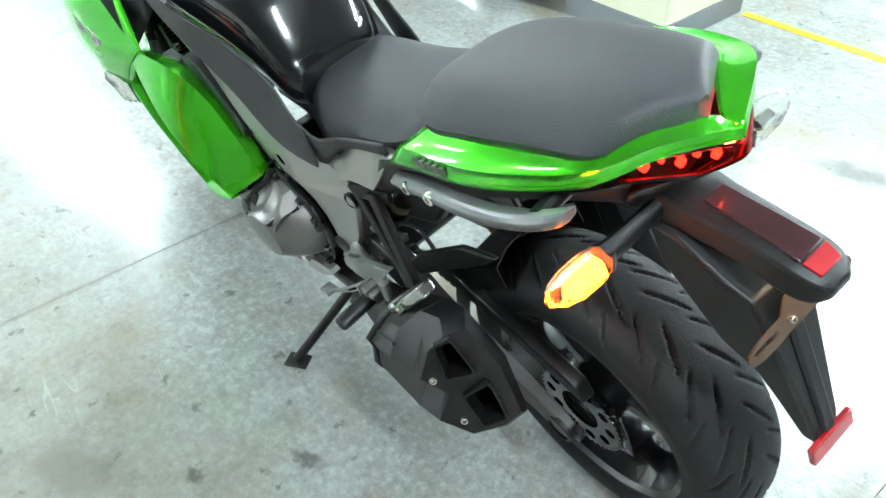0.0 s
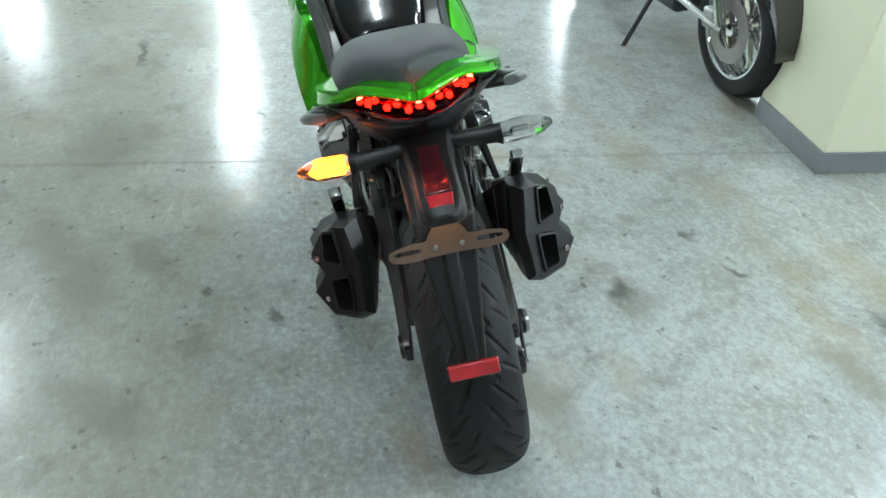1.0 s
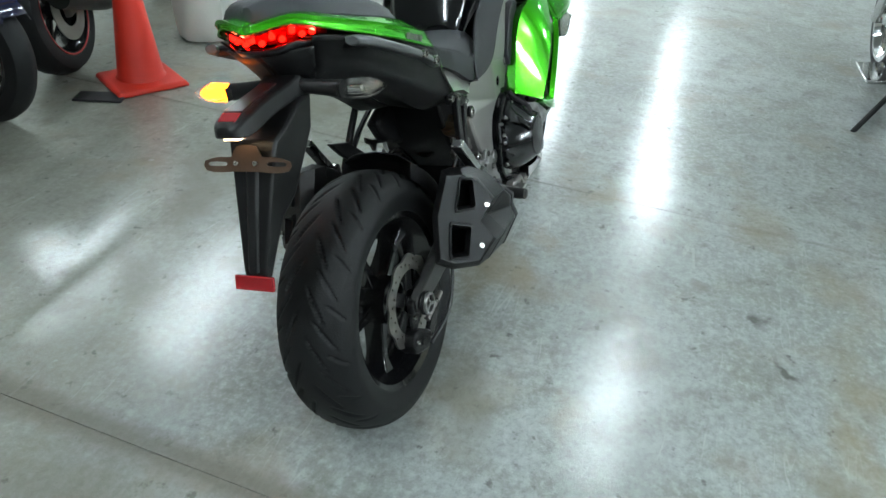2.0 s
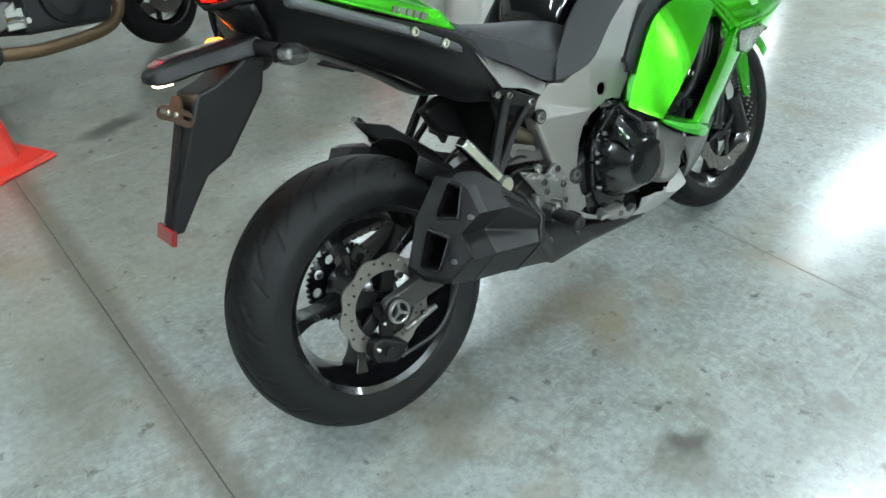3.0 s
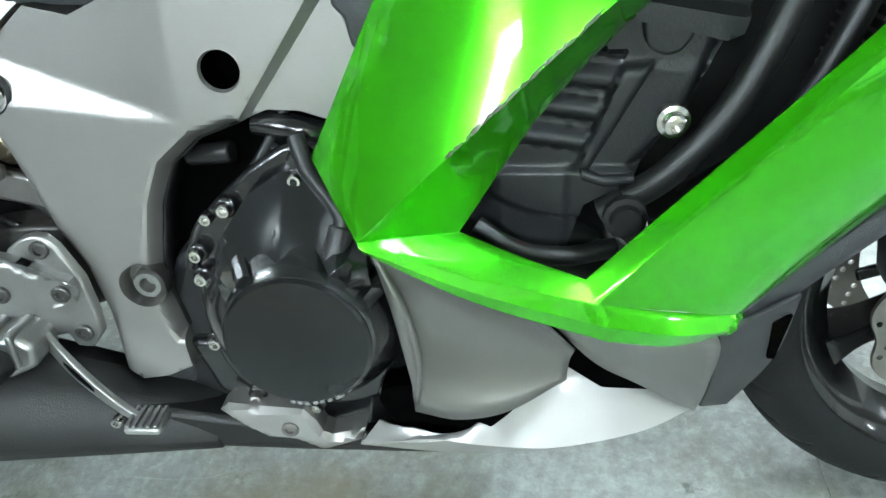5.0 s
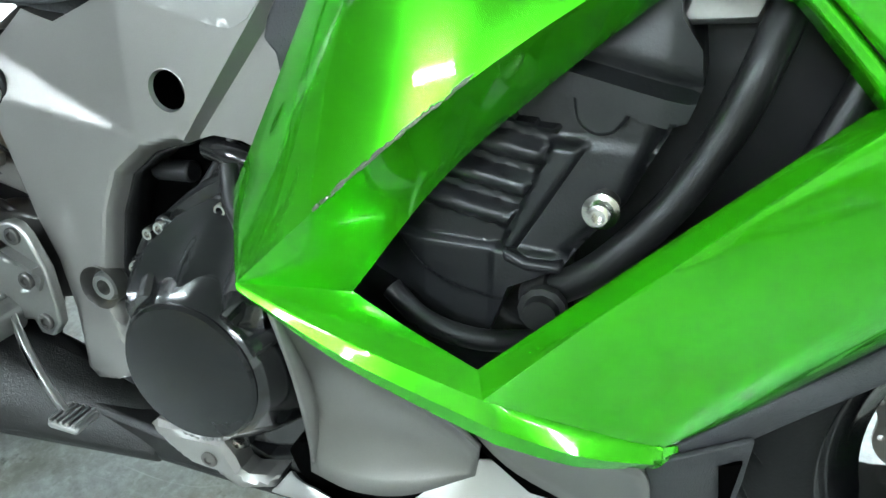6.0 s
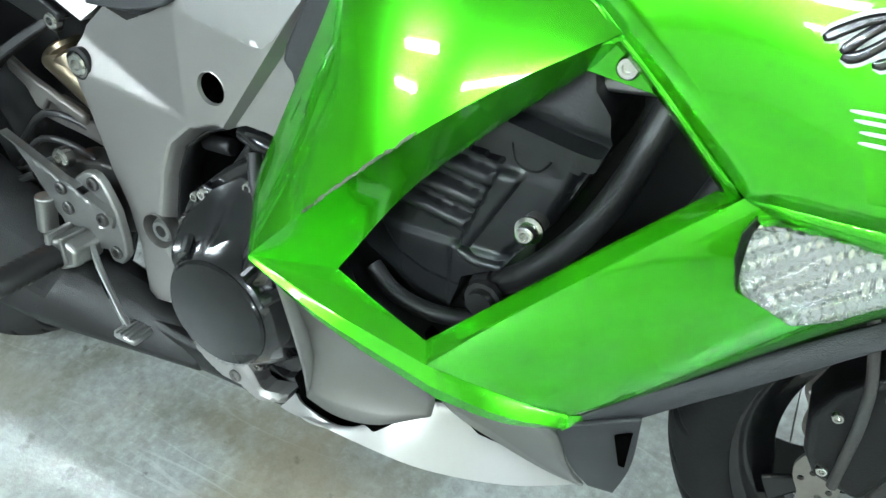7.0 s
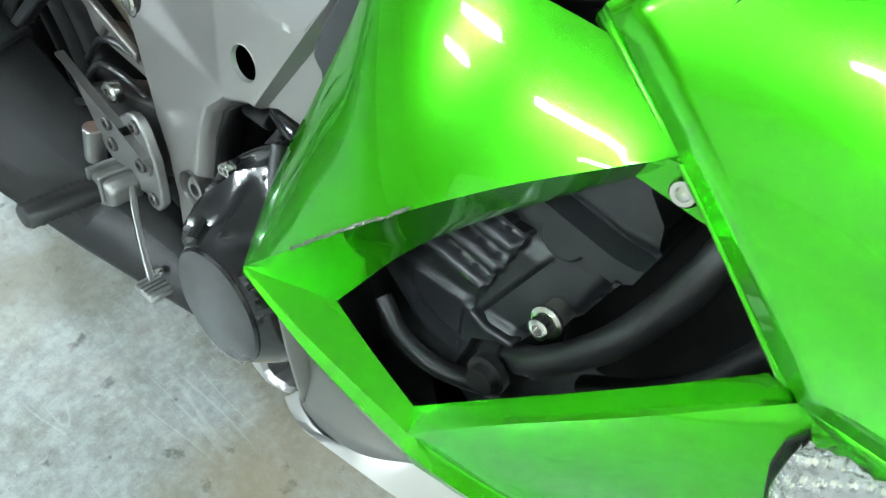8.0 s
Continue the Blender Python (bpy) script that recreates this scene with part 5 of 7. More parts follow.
def clutch_cover(s):
    skin, face = (ENGBLACK, LIDBLACK) if s < 0 else (DARKSILVER, DARKSILVER)
    fl = [(0.740, 0.568), (0.712, 0.556), (0.675, 0.528), (0.640, 0.492), (0.632, 0.453), (0.628, 0.40), (0.637, 0.345), (0.660, 0.310), (0.695, 0.296), (0.740, 0.293), (0.788, 0.304), (0.822, 0.345), (0.836, 0.395), (0.832, 0.445), (0.812, 0.50), (0.785, 0.542), (0.762, 0.562)]
    e = part("clutch_cover", side(plate(smooth_loop(fl, 2), -0.150, -0.118), s), ENGBLACK, bike, "glossy black engine cover with bright bolts", bevel=0.005, seg=3)
    # the drum: an uneven cone with broad flats that swells up to the lid
    rings = []
    for t, r, cx, cz in ((0.146, 0.0945, 0.733, 0.418), (0.156, 0.0935, 0.733, 0.418), (0.174, 0.0900, 0.735, 0.420), (0.198, 0.0815, 0.738, 0.424), (0.216, 0.0715, 0.7405, 0.427), (0.227, 0.0650, 0.7422, 0.429), (0.2325, 0.0612, 0.7425, 0.4295)):
        ring_ = []
        for k in range(72):
            a = 2 * math.pi * k / 72
            flat = 0.018 * math.cos(7 * (a - 0.35)) * (1 if 0.4 < a < 3.3 else 0.25) * (0.234 - t) / 0.08
            ring_.append((cx + r * (1 + flat) * math.cos(a), -t, cz + r * (1 + flat) * math.sin(a)))
        rings.append(ring_)
    part("cover_drum", side(loft(rings, n=2), s), skin, e, smooth=30)
    part("round_lid", side(lathe([(-0.229, 0.0606), (-0.2335, 0.0604), (-0.2362, 0.0580), (-0.2385, 0.030), (-0.2392, 0.0)], 64, "y", (LID.x, 0, LID.z)), s), face, e, "round satin black lid" if s < 0 else "round silver grey lid")

    # casting above the lid with sharp folds that end in points on the lid's edge
    def fold(x, z):
        u = (x - LID.x) / 0.062
        rise = 0.158 + 0.074 * step_up(0.560 - z, 0.0, 0.085)
        return rise - 0.011 * abs(math.sin(4.3 * u + 0.7)) * step_up(0.560 - z, 0.012, 0.05) - 0.02 * max(0, abs(u) - 0.75)

    crown = [(0.690, 0.462), (0.678, 0.500), (0.700, 0.532), (0.728, 0.548), (0.752, 0.546), (0.778, 0.522), (0.800, 0.494), (0.806, 0.460), (0.788, 0.476), (0.768, 0.489), (0.750, 0.484), (0.733, 0.490), (0.720, 0.476), (0.712, 0.482), (0.702, 0.468)]
    part("folded_casting", side(relief(crown, fold, 0.15, step=0.0045), s), skin, e, smooth=24)
    for a in (0.55, 0.95, 2.15):
        c, d = math.cos(a), math.sin(a)
        q = [Vector((0.733 + 0.092 * c, -0.158, 0.418 + 0.092 * d)), Vector((0.738 + 0.084 * c, -0.196, 0.424 + 0.084 * d)), Vector((LID.x + 0.064 * c, -0.229, LID.z + 0.064 * d))]
        part("cover_ridge", side(tube(q, 0.008, 10, 4), s), ENGBLACK, e)
    for x, z in ((0.739, 0.541), (0.674, 0.5135), (0.641, 0.470), (0.641, 0.446), (0.640, 0.376), (0.668, 0.311), (0.725, 0.300), (0.797, 0.318), (0.742, 0.556)):
        part("boss", side(tube([(x, -0.14, z), (x, -0.160, z)], 0.0095, 14, 1), s), ENGBLACK, e, bevel=0.002)
    bolts(e, [(x, s * d, z) for x, z, d in ((0.739, 0.541, 0.161), (0.674, 0.5135, 0.159), (0.641, 0.470, 0.159), (0.641, 0.446, 0.159), (0.640, 0.376, 0.159), (0.668, 0.311, 0.159), (0.725, 0.300, 0.159), (0.797, 0.318, 0.159))], 0.0064, 0.008)
    # breather pipe standing beside the casting
    part("breather_pipe", side(tube([(0.766, -0.212, 0.470), (0.776, -0.205, 0.498), (0.781, -0.196, 0.514)], 0.0105, 16, 3), s), HOSE, e, bevel=0.002)
    part("breather_hose", side(tube([(0.780, -0.198, 0.508), (0.781, -0.192, 0.522), (0.768, -0.180, 0.536), (0.752, -0.168, 0.552), (0.742, -0.155, 0.575)], 0.0075, 12, 5), s), HOSE, e)
    part("oil_filler", side(tube([(0.800, -0.15, 0.490), (0.808, -0.196, 0.492)], 0.016, 20, 1), s), ENGBLACK, e, "black oil filler cap", bevel=0.003)
    rng = random.Random(11)
    for k in range(9):
        a = -1.75 + 0.105 * k + rng.uniform(-0.02, 0.02)
        q = [Vector((LID.x + (0.0605 + rng.uniform(-0.001, 0.002)) * math.cos(a + u), -0.2362, LID.z + (0.0605 + v) * math.sin(a + u))) for u, v in ((-0.045, 0), (0.0, 0.0016), (0.045, 0.0004), (0.02, -0.0022), (-0.03, -0.0016))]
        b2 = bmesh.new()
        b2.faces.new([b2.verts.new(p) for p in q])
        part("worn_chip", side(b2, s), ALLOY, e, solid=0.0006)


for s in SIDES:
    clutch_cover(s)
    # near-black sheet standing in for the shaded void behind the engine cover
    part("recess_shade_sheet", side(plate(smooth_loop([(0.615, 0.40), (0.62, 0.33), (0.68, 0.28), (0.80, 0.285), (0.86, 0.40), (0.85, 0.52), (0.80, 0.62), (0.70, 0.63), (0.62, 0.57), (0.585, 0.48)], 3), -0.092, -0.075), s), HOLLOW_SHADE, bike, bevel=0.004)
    part("clutch_cable", side(tube([(0.628, -0.152, 0.452), (0.644, -0.146, 0.492), (0.686, -0.134, 0.528), (0.724, -0.124, 0.583), (0.75, -0.10, 0.64)], 0.0045, 12, 8), s), HOSE, bike)
    part("inlet_stub", side(tube([(0.624, -0.098, 0.538), (0.668, -0.104, 0.543)], 0.010, 14, 1), s), HOSE, bike, bevel=0.002)
    part("cable_clamp", side(block(0.712, 0.734, -0.140, -0.105, 0.538, 0.562), s), ENGBLACK, bike, bevel=0.005, seg=3)
    # black strip over the frame's inner wall, painting the shade of the arch
    part("arch_wall_shade", side(sheet([[(x, -y, z) for x, z in ARCH] for y in (0.127, 0.110, 0.085)]), s), PLASTIC, bike, solid=0.003)
    # dark lining behind the arch of the frame
    part("arch_lining", side(tube([(0.700, -0.118, 0.575), (0.735, -0.128, 0.572), (0.765, -0.122, 0.562)], 0.012, 12, 5), s), ENGBLACK, bike)
    bolts(bike, [(0.722, s * 0.141, 0.549), (0.653, s * 0.150, 0.501)], 0.006, 0.008, name="casing_bolt")
    part("cover_shroud", side(patch([(0.772, -0.17, 0.562), (0.812, -0.19, 0.490), (0.846, -0.198, 0.413), (0.846, -0.190, 0.363), (0.812, -0.170, 0.318)], [(0.772, -0.12, 0.565), (0.812, -0.12, 0.495), (0.850, -0.12, 0.413), (0.852, -0.12, 0.363), (0.816, -0.12, 0.312)], n=16, m=3), s), PLASTIC, bike, "black plastic edge beside the engine cover", solid=0.004)
# cylinder block seen through the window of the fairing
for s in SIDES:
    def casting(name, outline, y0, y1, parent, label="", bevel=0.006):
        return part(name, side(plate(outline, y0, y1), s), ENGMATT, parent, label, bevel=bevel, seg=3)

    def block_depth(x, z):
        """Barrel with rounded ribs that end at a raised slanting web."""
        up = (z - 0.5435) / 0.080
        left, ahead = 0.966 + 0.030 * up, 0.973 + 0.043 * up
        d = 0.146 - 0.25 * max(0, 0.905 - x)
        if up > 0:
            w = (z - 0.5560 + 0.16 * (x - 0.97)) / 0.0258
            f = w - math.floor(w)
            if x < left and 0 < w < 3.2 and f < 0.74:
                d += 0.0095 * math.sin(math.pi * f / 0.74) ** 0.7 * step_up(left - x, 0.0, 0.004)
            d += 0.008 * step_up(x, left - 0.003, left + 0.002) * (1 - step_up(z, 0.618, 0.630)) - 0.006 * step_up(x, ahead - 0.001, ahead + 0.004) * (1 - step_up(z, 0.618, 0.630))
        else:
            d += 0.005 * step_up(-up, 0.0, 0.06) + 0.003 * step_up(x, 0.955, 0.962)
            c = math.hypot(x - 0.955, z - 0.590)
            d -= 0.004 * step_up(c, 0.088, 0.0915)
        return d - 0.012 * max(0, 1 - far_from((x, z), [(1.067, 0.640), (1.048, 0.584), (1.013, 0.540)]) / 0.012) ** 2

    cyl = part("cylinder_block", side(relief([(0.79, 0.56), (0.862, 0.500), (0.897, 0.489), (0.937, 0.461), (0.958, 0.465), (0.972, 0.512), (1.010, 0.534), (1.047, 0.584), (1.070, 0.640), (1.066, 0.656), (0.99, 0.668), (0.90, 0.668), (0.80, 0.62)], block_depth, 0.05, step=0.0027), s), ENGMATT, bike, "charcoal cylinder block with ribs", smooth=50)
    casting("block_flange", [(0.968, 0.545), (0.985, 0.5385), (1.011, 0.5395), (1.011, 0.532), (0.985, 0.530), (0.968, 0.536)], -0.160, -0.10, cyl, "", 0.003)

    def head_depth(x, z):
        """Sloping cover over a rounded flange."""
        edge = 0.6575 - 0.20 * (x - 1.066)
        return 0.150 + 0.013 * (1 - step_up(z, edge + 0.004, edge + 0.011)) + 0.006 * step_up(z, edge + 0.012, edge + 0.022) - 0.16 * max(0, z - edge - 0.02) - 0.25 * max(0, x - 1.062)

    casting("cam_end", smooth_loop([(1.010, 0.665), (1.010, 0.645), (1.018, 0.636), (1.028, 0.634), (1.038, 0.639), (1.043, 0.655)], 3), -0.159, -0.10, cyl, "", 0.005)
    edge_z = lambda x: 0.6575 - 0.20 * (x - 1.066)
    folds = [[(0.935, edge_z(0.935) + k), (1.077, edge_z(1.077) + k)] for k in (0.004, 0.011, 0.0125, 0.022)]
    part("cylinder_head", side(relief([(0.93, 0.672), (0.997, 0.661), (1.036, 0.652), (1.066, 0.644), (1.078, 0.648), (1.084, 0.668), (1.080, 0.690), (1.066, 0.708), (1.062, 0.727), (1.02, 0.735), (0.94, 0.74)], head_depth, 0.05, folds, step=0.0045), s), ENGMATT, bike, "charcoal cylinder head", smooth=40)
    p = Vector((1.034, -0.174, 0.586))
    es = part("flange_screw", side(lathe([(-0.163, 0.0), (-0.163, 0.0125), (-0.166, 0.0125), (-0.167, 0.0088), (-0.176, 0.0082), (-0.177, 0.006), (-0.177, 0.0042), (-0.171, 0.004), (-0.171, 0.0)], 24, "y", (p.x, 0, p.z)), s), STEEL, bike, "bright socket screw with a washer")
    part("spacer", side(tube([(p.x, -0.05, p.z), (p.x, -0.165, p.z)], 0.010, 14, 1), s), DARKALLOY, es)
    # coolant hoses and radiator
    h = part("coolant_hose", side(tube([(1.006, -0.150, 0.514), (1.040, -0.158, 0.545), (1.077, -0.157, 0.593), (1.103, -0.154, 0.648), (1.116, -0.150, 0.69), (1.135, -0.12, 0.76)], 0.0120, 18, 8), s), HOSE, bike, "black rubber coolant hose")
    part("hose_joint", side(tube([(0.992, -0.148, 0.500), (1.010, -0.152, 0.514)], 0.0175, 18, 1), s), HOSE, h)
    bolts(h, [(1.003, s * 0.172, 0.510)], 0.013, 0.012, HOSE, name="clamp_bolt", socket=False)
    part("thin_hose", side(tube([(0.885, -0.165, 0.500), (0.915, -0.172, 0.482), (0.955, -0.168, 0.472), (1.00, -0.150, 0.470)], 0.0085, 12, 6), s), HOSE, bike)
    part("second_hose", side(tube([(1.06, -0.12, 0.50), (1.13, -0.13, 0.57), (1.175, -0.125, 0.68), (1.18, -0.11, 0.76)], 0.0105, 14, 8), s), HOSE, bike)
    part("fan_bracket", side(plate([(1.06, 0.70), (1.11, 0.705), (1.12, 0.735), (1.07, 0.73)], -0.13, -0.10), s), ALLOY, bike, bevel=0.004)
part("radiator_shroud", plate([(1.00, 0.44), (1.17, 0.44), (1.24, 0.80), (1.02, 0.84)], -0.045, -0.02), HOSE, bike, "black plastic radiator shroud", bevel=0.004)
rad = part("radiator", block(-0.022, 0.022, -0.13, 0.17, -0.13, 0.15, turn=pose(1.20, 0, 0.60, 0, 12, 0)), PLASTIC, bike, "black radiator with fine fins", bevel=0.004)
for k in range(26):
    part("radiator_fin", block(-0.0235, 0.0235, -0.126, 0.166, -0.0015, 0.0015, turn=pose(1.20, 0, 0.60, 0, 12, 0) @ pose(0, 0, -0.122 + 0.0104 * k)), DARKALLOY, rad)

# -- fairing: window panel, lower lip, black trim, upper cowl --
V_ = (0.757, -0.172, 0.563)
SB = (0.802, -0.243, 0.526)
IA = (0.874, -0.208, 0.5165)
IB = (0.970, -0.216, 0.4790)
LV = (0.978, -0.229, 0.4645)
WR = (1.168, -0.194, 0.6750)
IC = (1.186, -0.209, 0.6810)
WT = (1.068, -0.178, 0.733)
GT = (1.092, -0.203, 0.768)
TIP = (1.098, -0.182, 0.424)
def fairing(s):
    ridge = [SB, (0.878, -0.250, 0.6005), (0.957, -0.245, 0.6735), (1.022, -0.227, 0.7240), GT]
    rear_edge = [V_, (0.797, -0.170, 0.642), (0.838, -0.171, 0.722), (0.872, -0.180, 0.776), (0.925, -0.188, 0.801), (0.985, -0.192, 0.806), (1.06, -0.190, 0.797), (1.13, -0.186, 0.778)]
    bm = patch(ridge, rear_edge, n=30, m=12, bulge=0.003)
    patch([IA, (0.935, -0.196, 0.605), (1.0, -0.186, 0.672), WT], ridge, bm, n=30, m=4, bulge=0.0)
    patch([GT, (1.115, -0.195, 0.770), (1.13, -0.186, 0.778)], [(1.175, -0.172, 0.76), (1.18, -0.168, 0.77), (1.18, -0.165, 0.775)], bm, n=8, m=3)
    # facet that turns in behind
    patch(rear_edge, [(0.772, -0.140, 0.567), (0.812, -0.138, 0.645), (0.855, -0.140, 0.722), (0.888, -0.146, 0.764), (0.93, -0.152, 0.783), (0.985, -0.156, 0.786), (1.055, -0.156, 0.778), (1.12, -0.156, 0.760)], bm, n=30, m=3)
    # lower lip from the rear corner to the tip
    lip_top = [SB, (0.885, -0.238, 0.4935), LV, (1.042, -0.2060, 0.4428), TIP]
    lip_mid = [(0.8035, -0.2450, 0.522), (0.886, -0.2425, 0.483), (0.986, -0.2325, 0.446), (1.046, -0.2135, 0.425), (1.099, -0.187, 0.412)]
    lip_low = [(0.805, -0.243, 0.518), (0.886, -0.2385, 0.472), (0.988, -0.226, 0.428), (1.043, -0.207, 0.410), (1.092, -0.181, 0.402)]
    lip_back = [(0.810, -0.215, 0.514), (0.885, -0.210, 0.474), (0.980, -0.195, 0.434), (1.030, -0.180, 0.412), (1.098, -0.165, 0.404)]
    patch([IA, (0.920, -0.212, 0.497), IB], lip_top[:3], bm, n=14, m=4)
    for upper, lower in ((lip_top, lip_mid), (lip_mid, lip_low), (lip_low, lip_back)):
        patch(upper[:3], lower[:3], bm, n=14, m=3)
        patch(upper[2:], lower[2:], bm, n=14, m=3)
    patch([TIP, lip_mid[-1], lip_low[-1]], [(1.108, -0.172, 0.420), (1.109, -0.170, 0.412), lip_back[-1]], bm, n=4, m=2)
    # lower bar of the window and the panel below it
    bar_in, bar_out = [IB, (1.040, -0.213, 0.5515), (1.116, -0.208, 0.628), WR], [LV, (1.047, -0.229, 0.5440), (1.122, -0.223, 0.6205), IC]
    patch(bar_in, bar_out, bm, n=16, m=4)
    turn_line = [(1.046, -0.2090, 0.4455), (1.088, -0.1985, 0.472), (1.152, -0.1965, 0.532), (1.203, -0.1955, 0.583), (1.262, -0.1935, 0.634), (1.315, -0.187, 0.668)]
    under = [TIP, (1.150, -0.161, 0.455), (1.194, -0.150, 0.491), (1.247, -0.143, 0.540), (1.300, -0.138, 0.586), (1.350, -0.135, 0.618)]
    patch(bar_out, turn_line, bm, n=18, m=8, bulge=-0.003)
    patch(turn_line, under, bm, n=18, m=6, bulge=-0.006)
    ob = part("side_fairing", side(weld(bm, 0.0015), s), GREEN, bike, "lime green side fairing with an open window", smooth=32, solid=0.004)
    edge = ob.modifiers.new("edge", "BEVEL")
    edge.width, edge.segments, edge.limit_method, edge.angle_limit = 0.0024, 3, "ANGLE", radians(16)
    # scraped edge along the ridge
    rng = random.Random(5)
    if s < 0:
        sp = even(ridge, 60)
        for k in range(84):
            t = 15 + 20 * rng.random()
            i = int(t)
            p = sp[i].lerp(sp[i + 1], t - i) + Vector((0, -0.0005, 0.0004)) + Vector((0, 0.33, 0.94)) * rng.uniform(-0.0006, 0.0022)
            d = (sp[i + 1] - sp[i]).normalized()
            L, W = rng.uniform(0.0016, 0.0055), rng.uniform(0.0004, 0.0014)
            b2 = bmesh.new()
            q = [p + d * L * a + Vector((0, 0.33, 0.94)) * W * b for a, b in ((-1, 0), (-0.4, 0.8), (0.5, 1), (1, 0.1), (0.3, -0.9), (-0.6, -0.7))]
            b2.faces.new([b2.verts.new(v) for v in q])
            part("scrape", b2, DARKALLOY, ob, solid=0.0004)
    # bracket and screw at the head of the window
    br = part("window_bracket", side(loft([[(1.050, -0.176 - d, 0.733), (1.10, -0.180 - d, 0.772), (1.155, -0.182 - d, 0.735), (1.132, -0.178 - d, 0.722)] for d in (0.0, 0.004)]), s), GREEN, ob, bevel=0.001)
    bolts(br, [(1.094, s * 0.184, 0.741)], 0.0085, 0.006)
    # black trim below the panel
    trim_low = [(1.106, -0.160, 0.378), (1.145, -0.152, 0.412), (1.179, -0.150, 0.445), (1.253, -0.147, 0.513), (1.325, -0.143, 0.580)]
    tr = patch([(1.094, -0.176, 0.408), (1.150, -0.157, 0.452), (1.194, -0.147, 0.488), (1.247, -0.140, 0.537), (1.340, -0.133, 0.612)], trim_low, n=16, m=4, bulge=-0.004)
    patch(trim_low, [(1.12, -0.08, 0.38), (1.18, -0.08, 0.44), (1.23, -0.08, 0.48), (1.36, -0.08, 0.58)], tr, n=16, m=2)
    part("fairing_trim", side(weld(tr, 0.001), s), GREYPLASTIC, bike, "black trim under the fairing", solid=0.004, bevel=0.0015)
    lowt = patch([(1.088, -0.183, 0.404), (1.101, -0.142, 0.322), (1.113, -0.084, 0.240)], [(1.158, -0.160, 0.430), (1.157, -0.135, 0.345), (1.142, -0.082, 0.242)], n=8, m=4)
    tleg = part("trim_leg", side(lowt, s), GREYPLASTIC, bike, solid=0.005, bevel=0.0015)
    # slot drawn as a black sheet, its shade put into the colour
    part("leg_slot_shade", side(loft([[(1.138, -0.158 - d, 0.402), (1.153, -0.158 - d, 0.410), (1.152, -0.142 - d, 0.352), (1.146, -0.142 - d, 0.352)] for d in (0.0, 0.004)]), s), HOLLOW_SHADE, tleg)
    # upper cowl
    cw = patch([IC, (1.30, -0.222, 0.692), (1.45, -0.195, 0.72), (1.60, -0.10, 0.77), (1.64, 0.0, 0.78)], [(1.028, -0.190, 0.814), (1.12, -0.150, 0.915), (1.30, -0.125, 0.975), (1.44, -0.07, 1.01), (1.48, 0.0, 1.02)], n=30, m=14, bulge=0.034)
    patch([IC, (1.112, -0.203, 0.749), (1.028, -0.190, 0.814)], [(1.178, -0.192, 0.672), (1.106, -0.190, 0.742), (1.024, -0.182, 0.804)], cw, n=14, m=2)
    patch([IC, (1.30, -0.222, 0.690), (1.45, -0.195, 0.72), (1.60, -0.10, 0.77), (1.64, 0.0, 0.78)], [(1.235, -0.202, 0.655), (1.33, -0.20, 0.655), (1.45, -0.165, 0.67), (1.58, -0.09, 0.70), (1.62, 0.0, 0.70)], cw, n=26, m=3)
    tris = []
    for f in cw.faces:
        p = [v.co.copy() for v in f.verts]
        tris += [(p[0], p[k], p[k + 1]) for k in range(1, len(p) - 1)]

    def skin_y(x, z):
        """Height of the cowl's skin over the middle plane at x, z."""
        best = -0.19
        for a, b, c in tris:
            d = (b.x - a.x) * (c.z - a.z) - (c.x - a.x) * (b.z - a.z)
            if abs(d) > 1e-12:
                u = ((x - a.x) * (c.z - a.z) - (c.x - a.x) * (z - a.z)) / d
                v = ((b.x - a.x) * (z - a.z) - (x - a.x) * (b.z - a.z)) / d
                if u >= 0 and v >= 0 and u + v <= 1:
                    best = min(best, a.y + u * (b.y - a.y) + v * (c.y - a.y))
        return best

    cowl = part("upper_cowl", side(weld(cw, 0.0015), s), GREEN, bike, "lime green upper cowl", smooth=22, solid=0.004)
    # dark screen base
    part("screen_base", side(patch([(1.06, -0.19, 0.80), (1.15, -0.18, 0.91), (1.32, -0.16, 0.99)], [(1.05, -0.12, 0.86), (1.13, -0.11, 0.96), (1.26, -0.09, 1.03)], n=10, m=3), s), PLASTIC, bike, solid=0.004)
    # printed mark: script strokes with a white edge, and fine white lines below
    def stroke(name, pts, w0, w1, lift, material):
        line = even([(x, 0, z) for x, z in pts], 14)
        rows = []
        for k, p in enumerate(line):
            a, b = line[max(0, k - 1)], line[min(14, k + 1)]
            d = (b - a).normalized()
            nrm = Vector((-d.z, 0, d.x))
            w = (w0 + (w1 - w0) * k / 14) * min(1, 0.45 + 0.3 * k, 0.45 + 0.3 * (14 - k))
            row = []
            for t in (-1, -0.33, 0.33, 1):
                q = p + nrm * w * t
                row.append((q.x, skin_y(q.x, q.z) - lift, q.z))
            rows.append(row)
        part(name, side(sheet(rows), s), material, cowl, solid=0.0004)
    for k in range(2):
        dx, dz = 0.062 * k, 0.016 * k
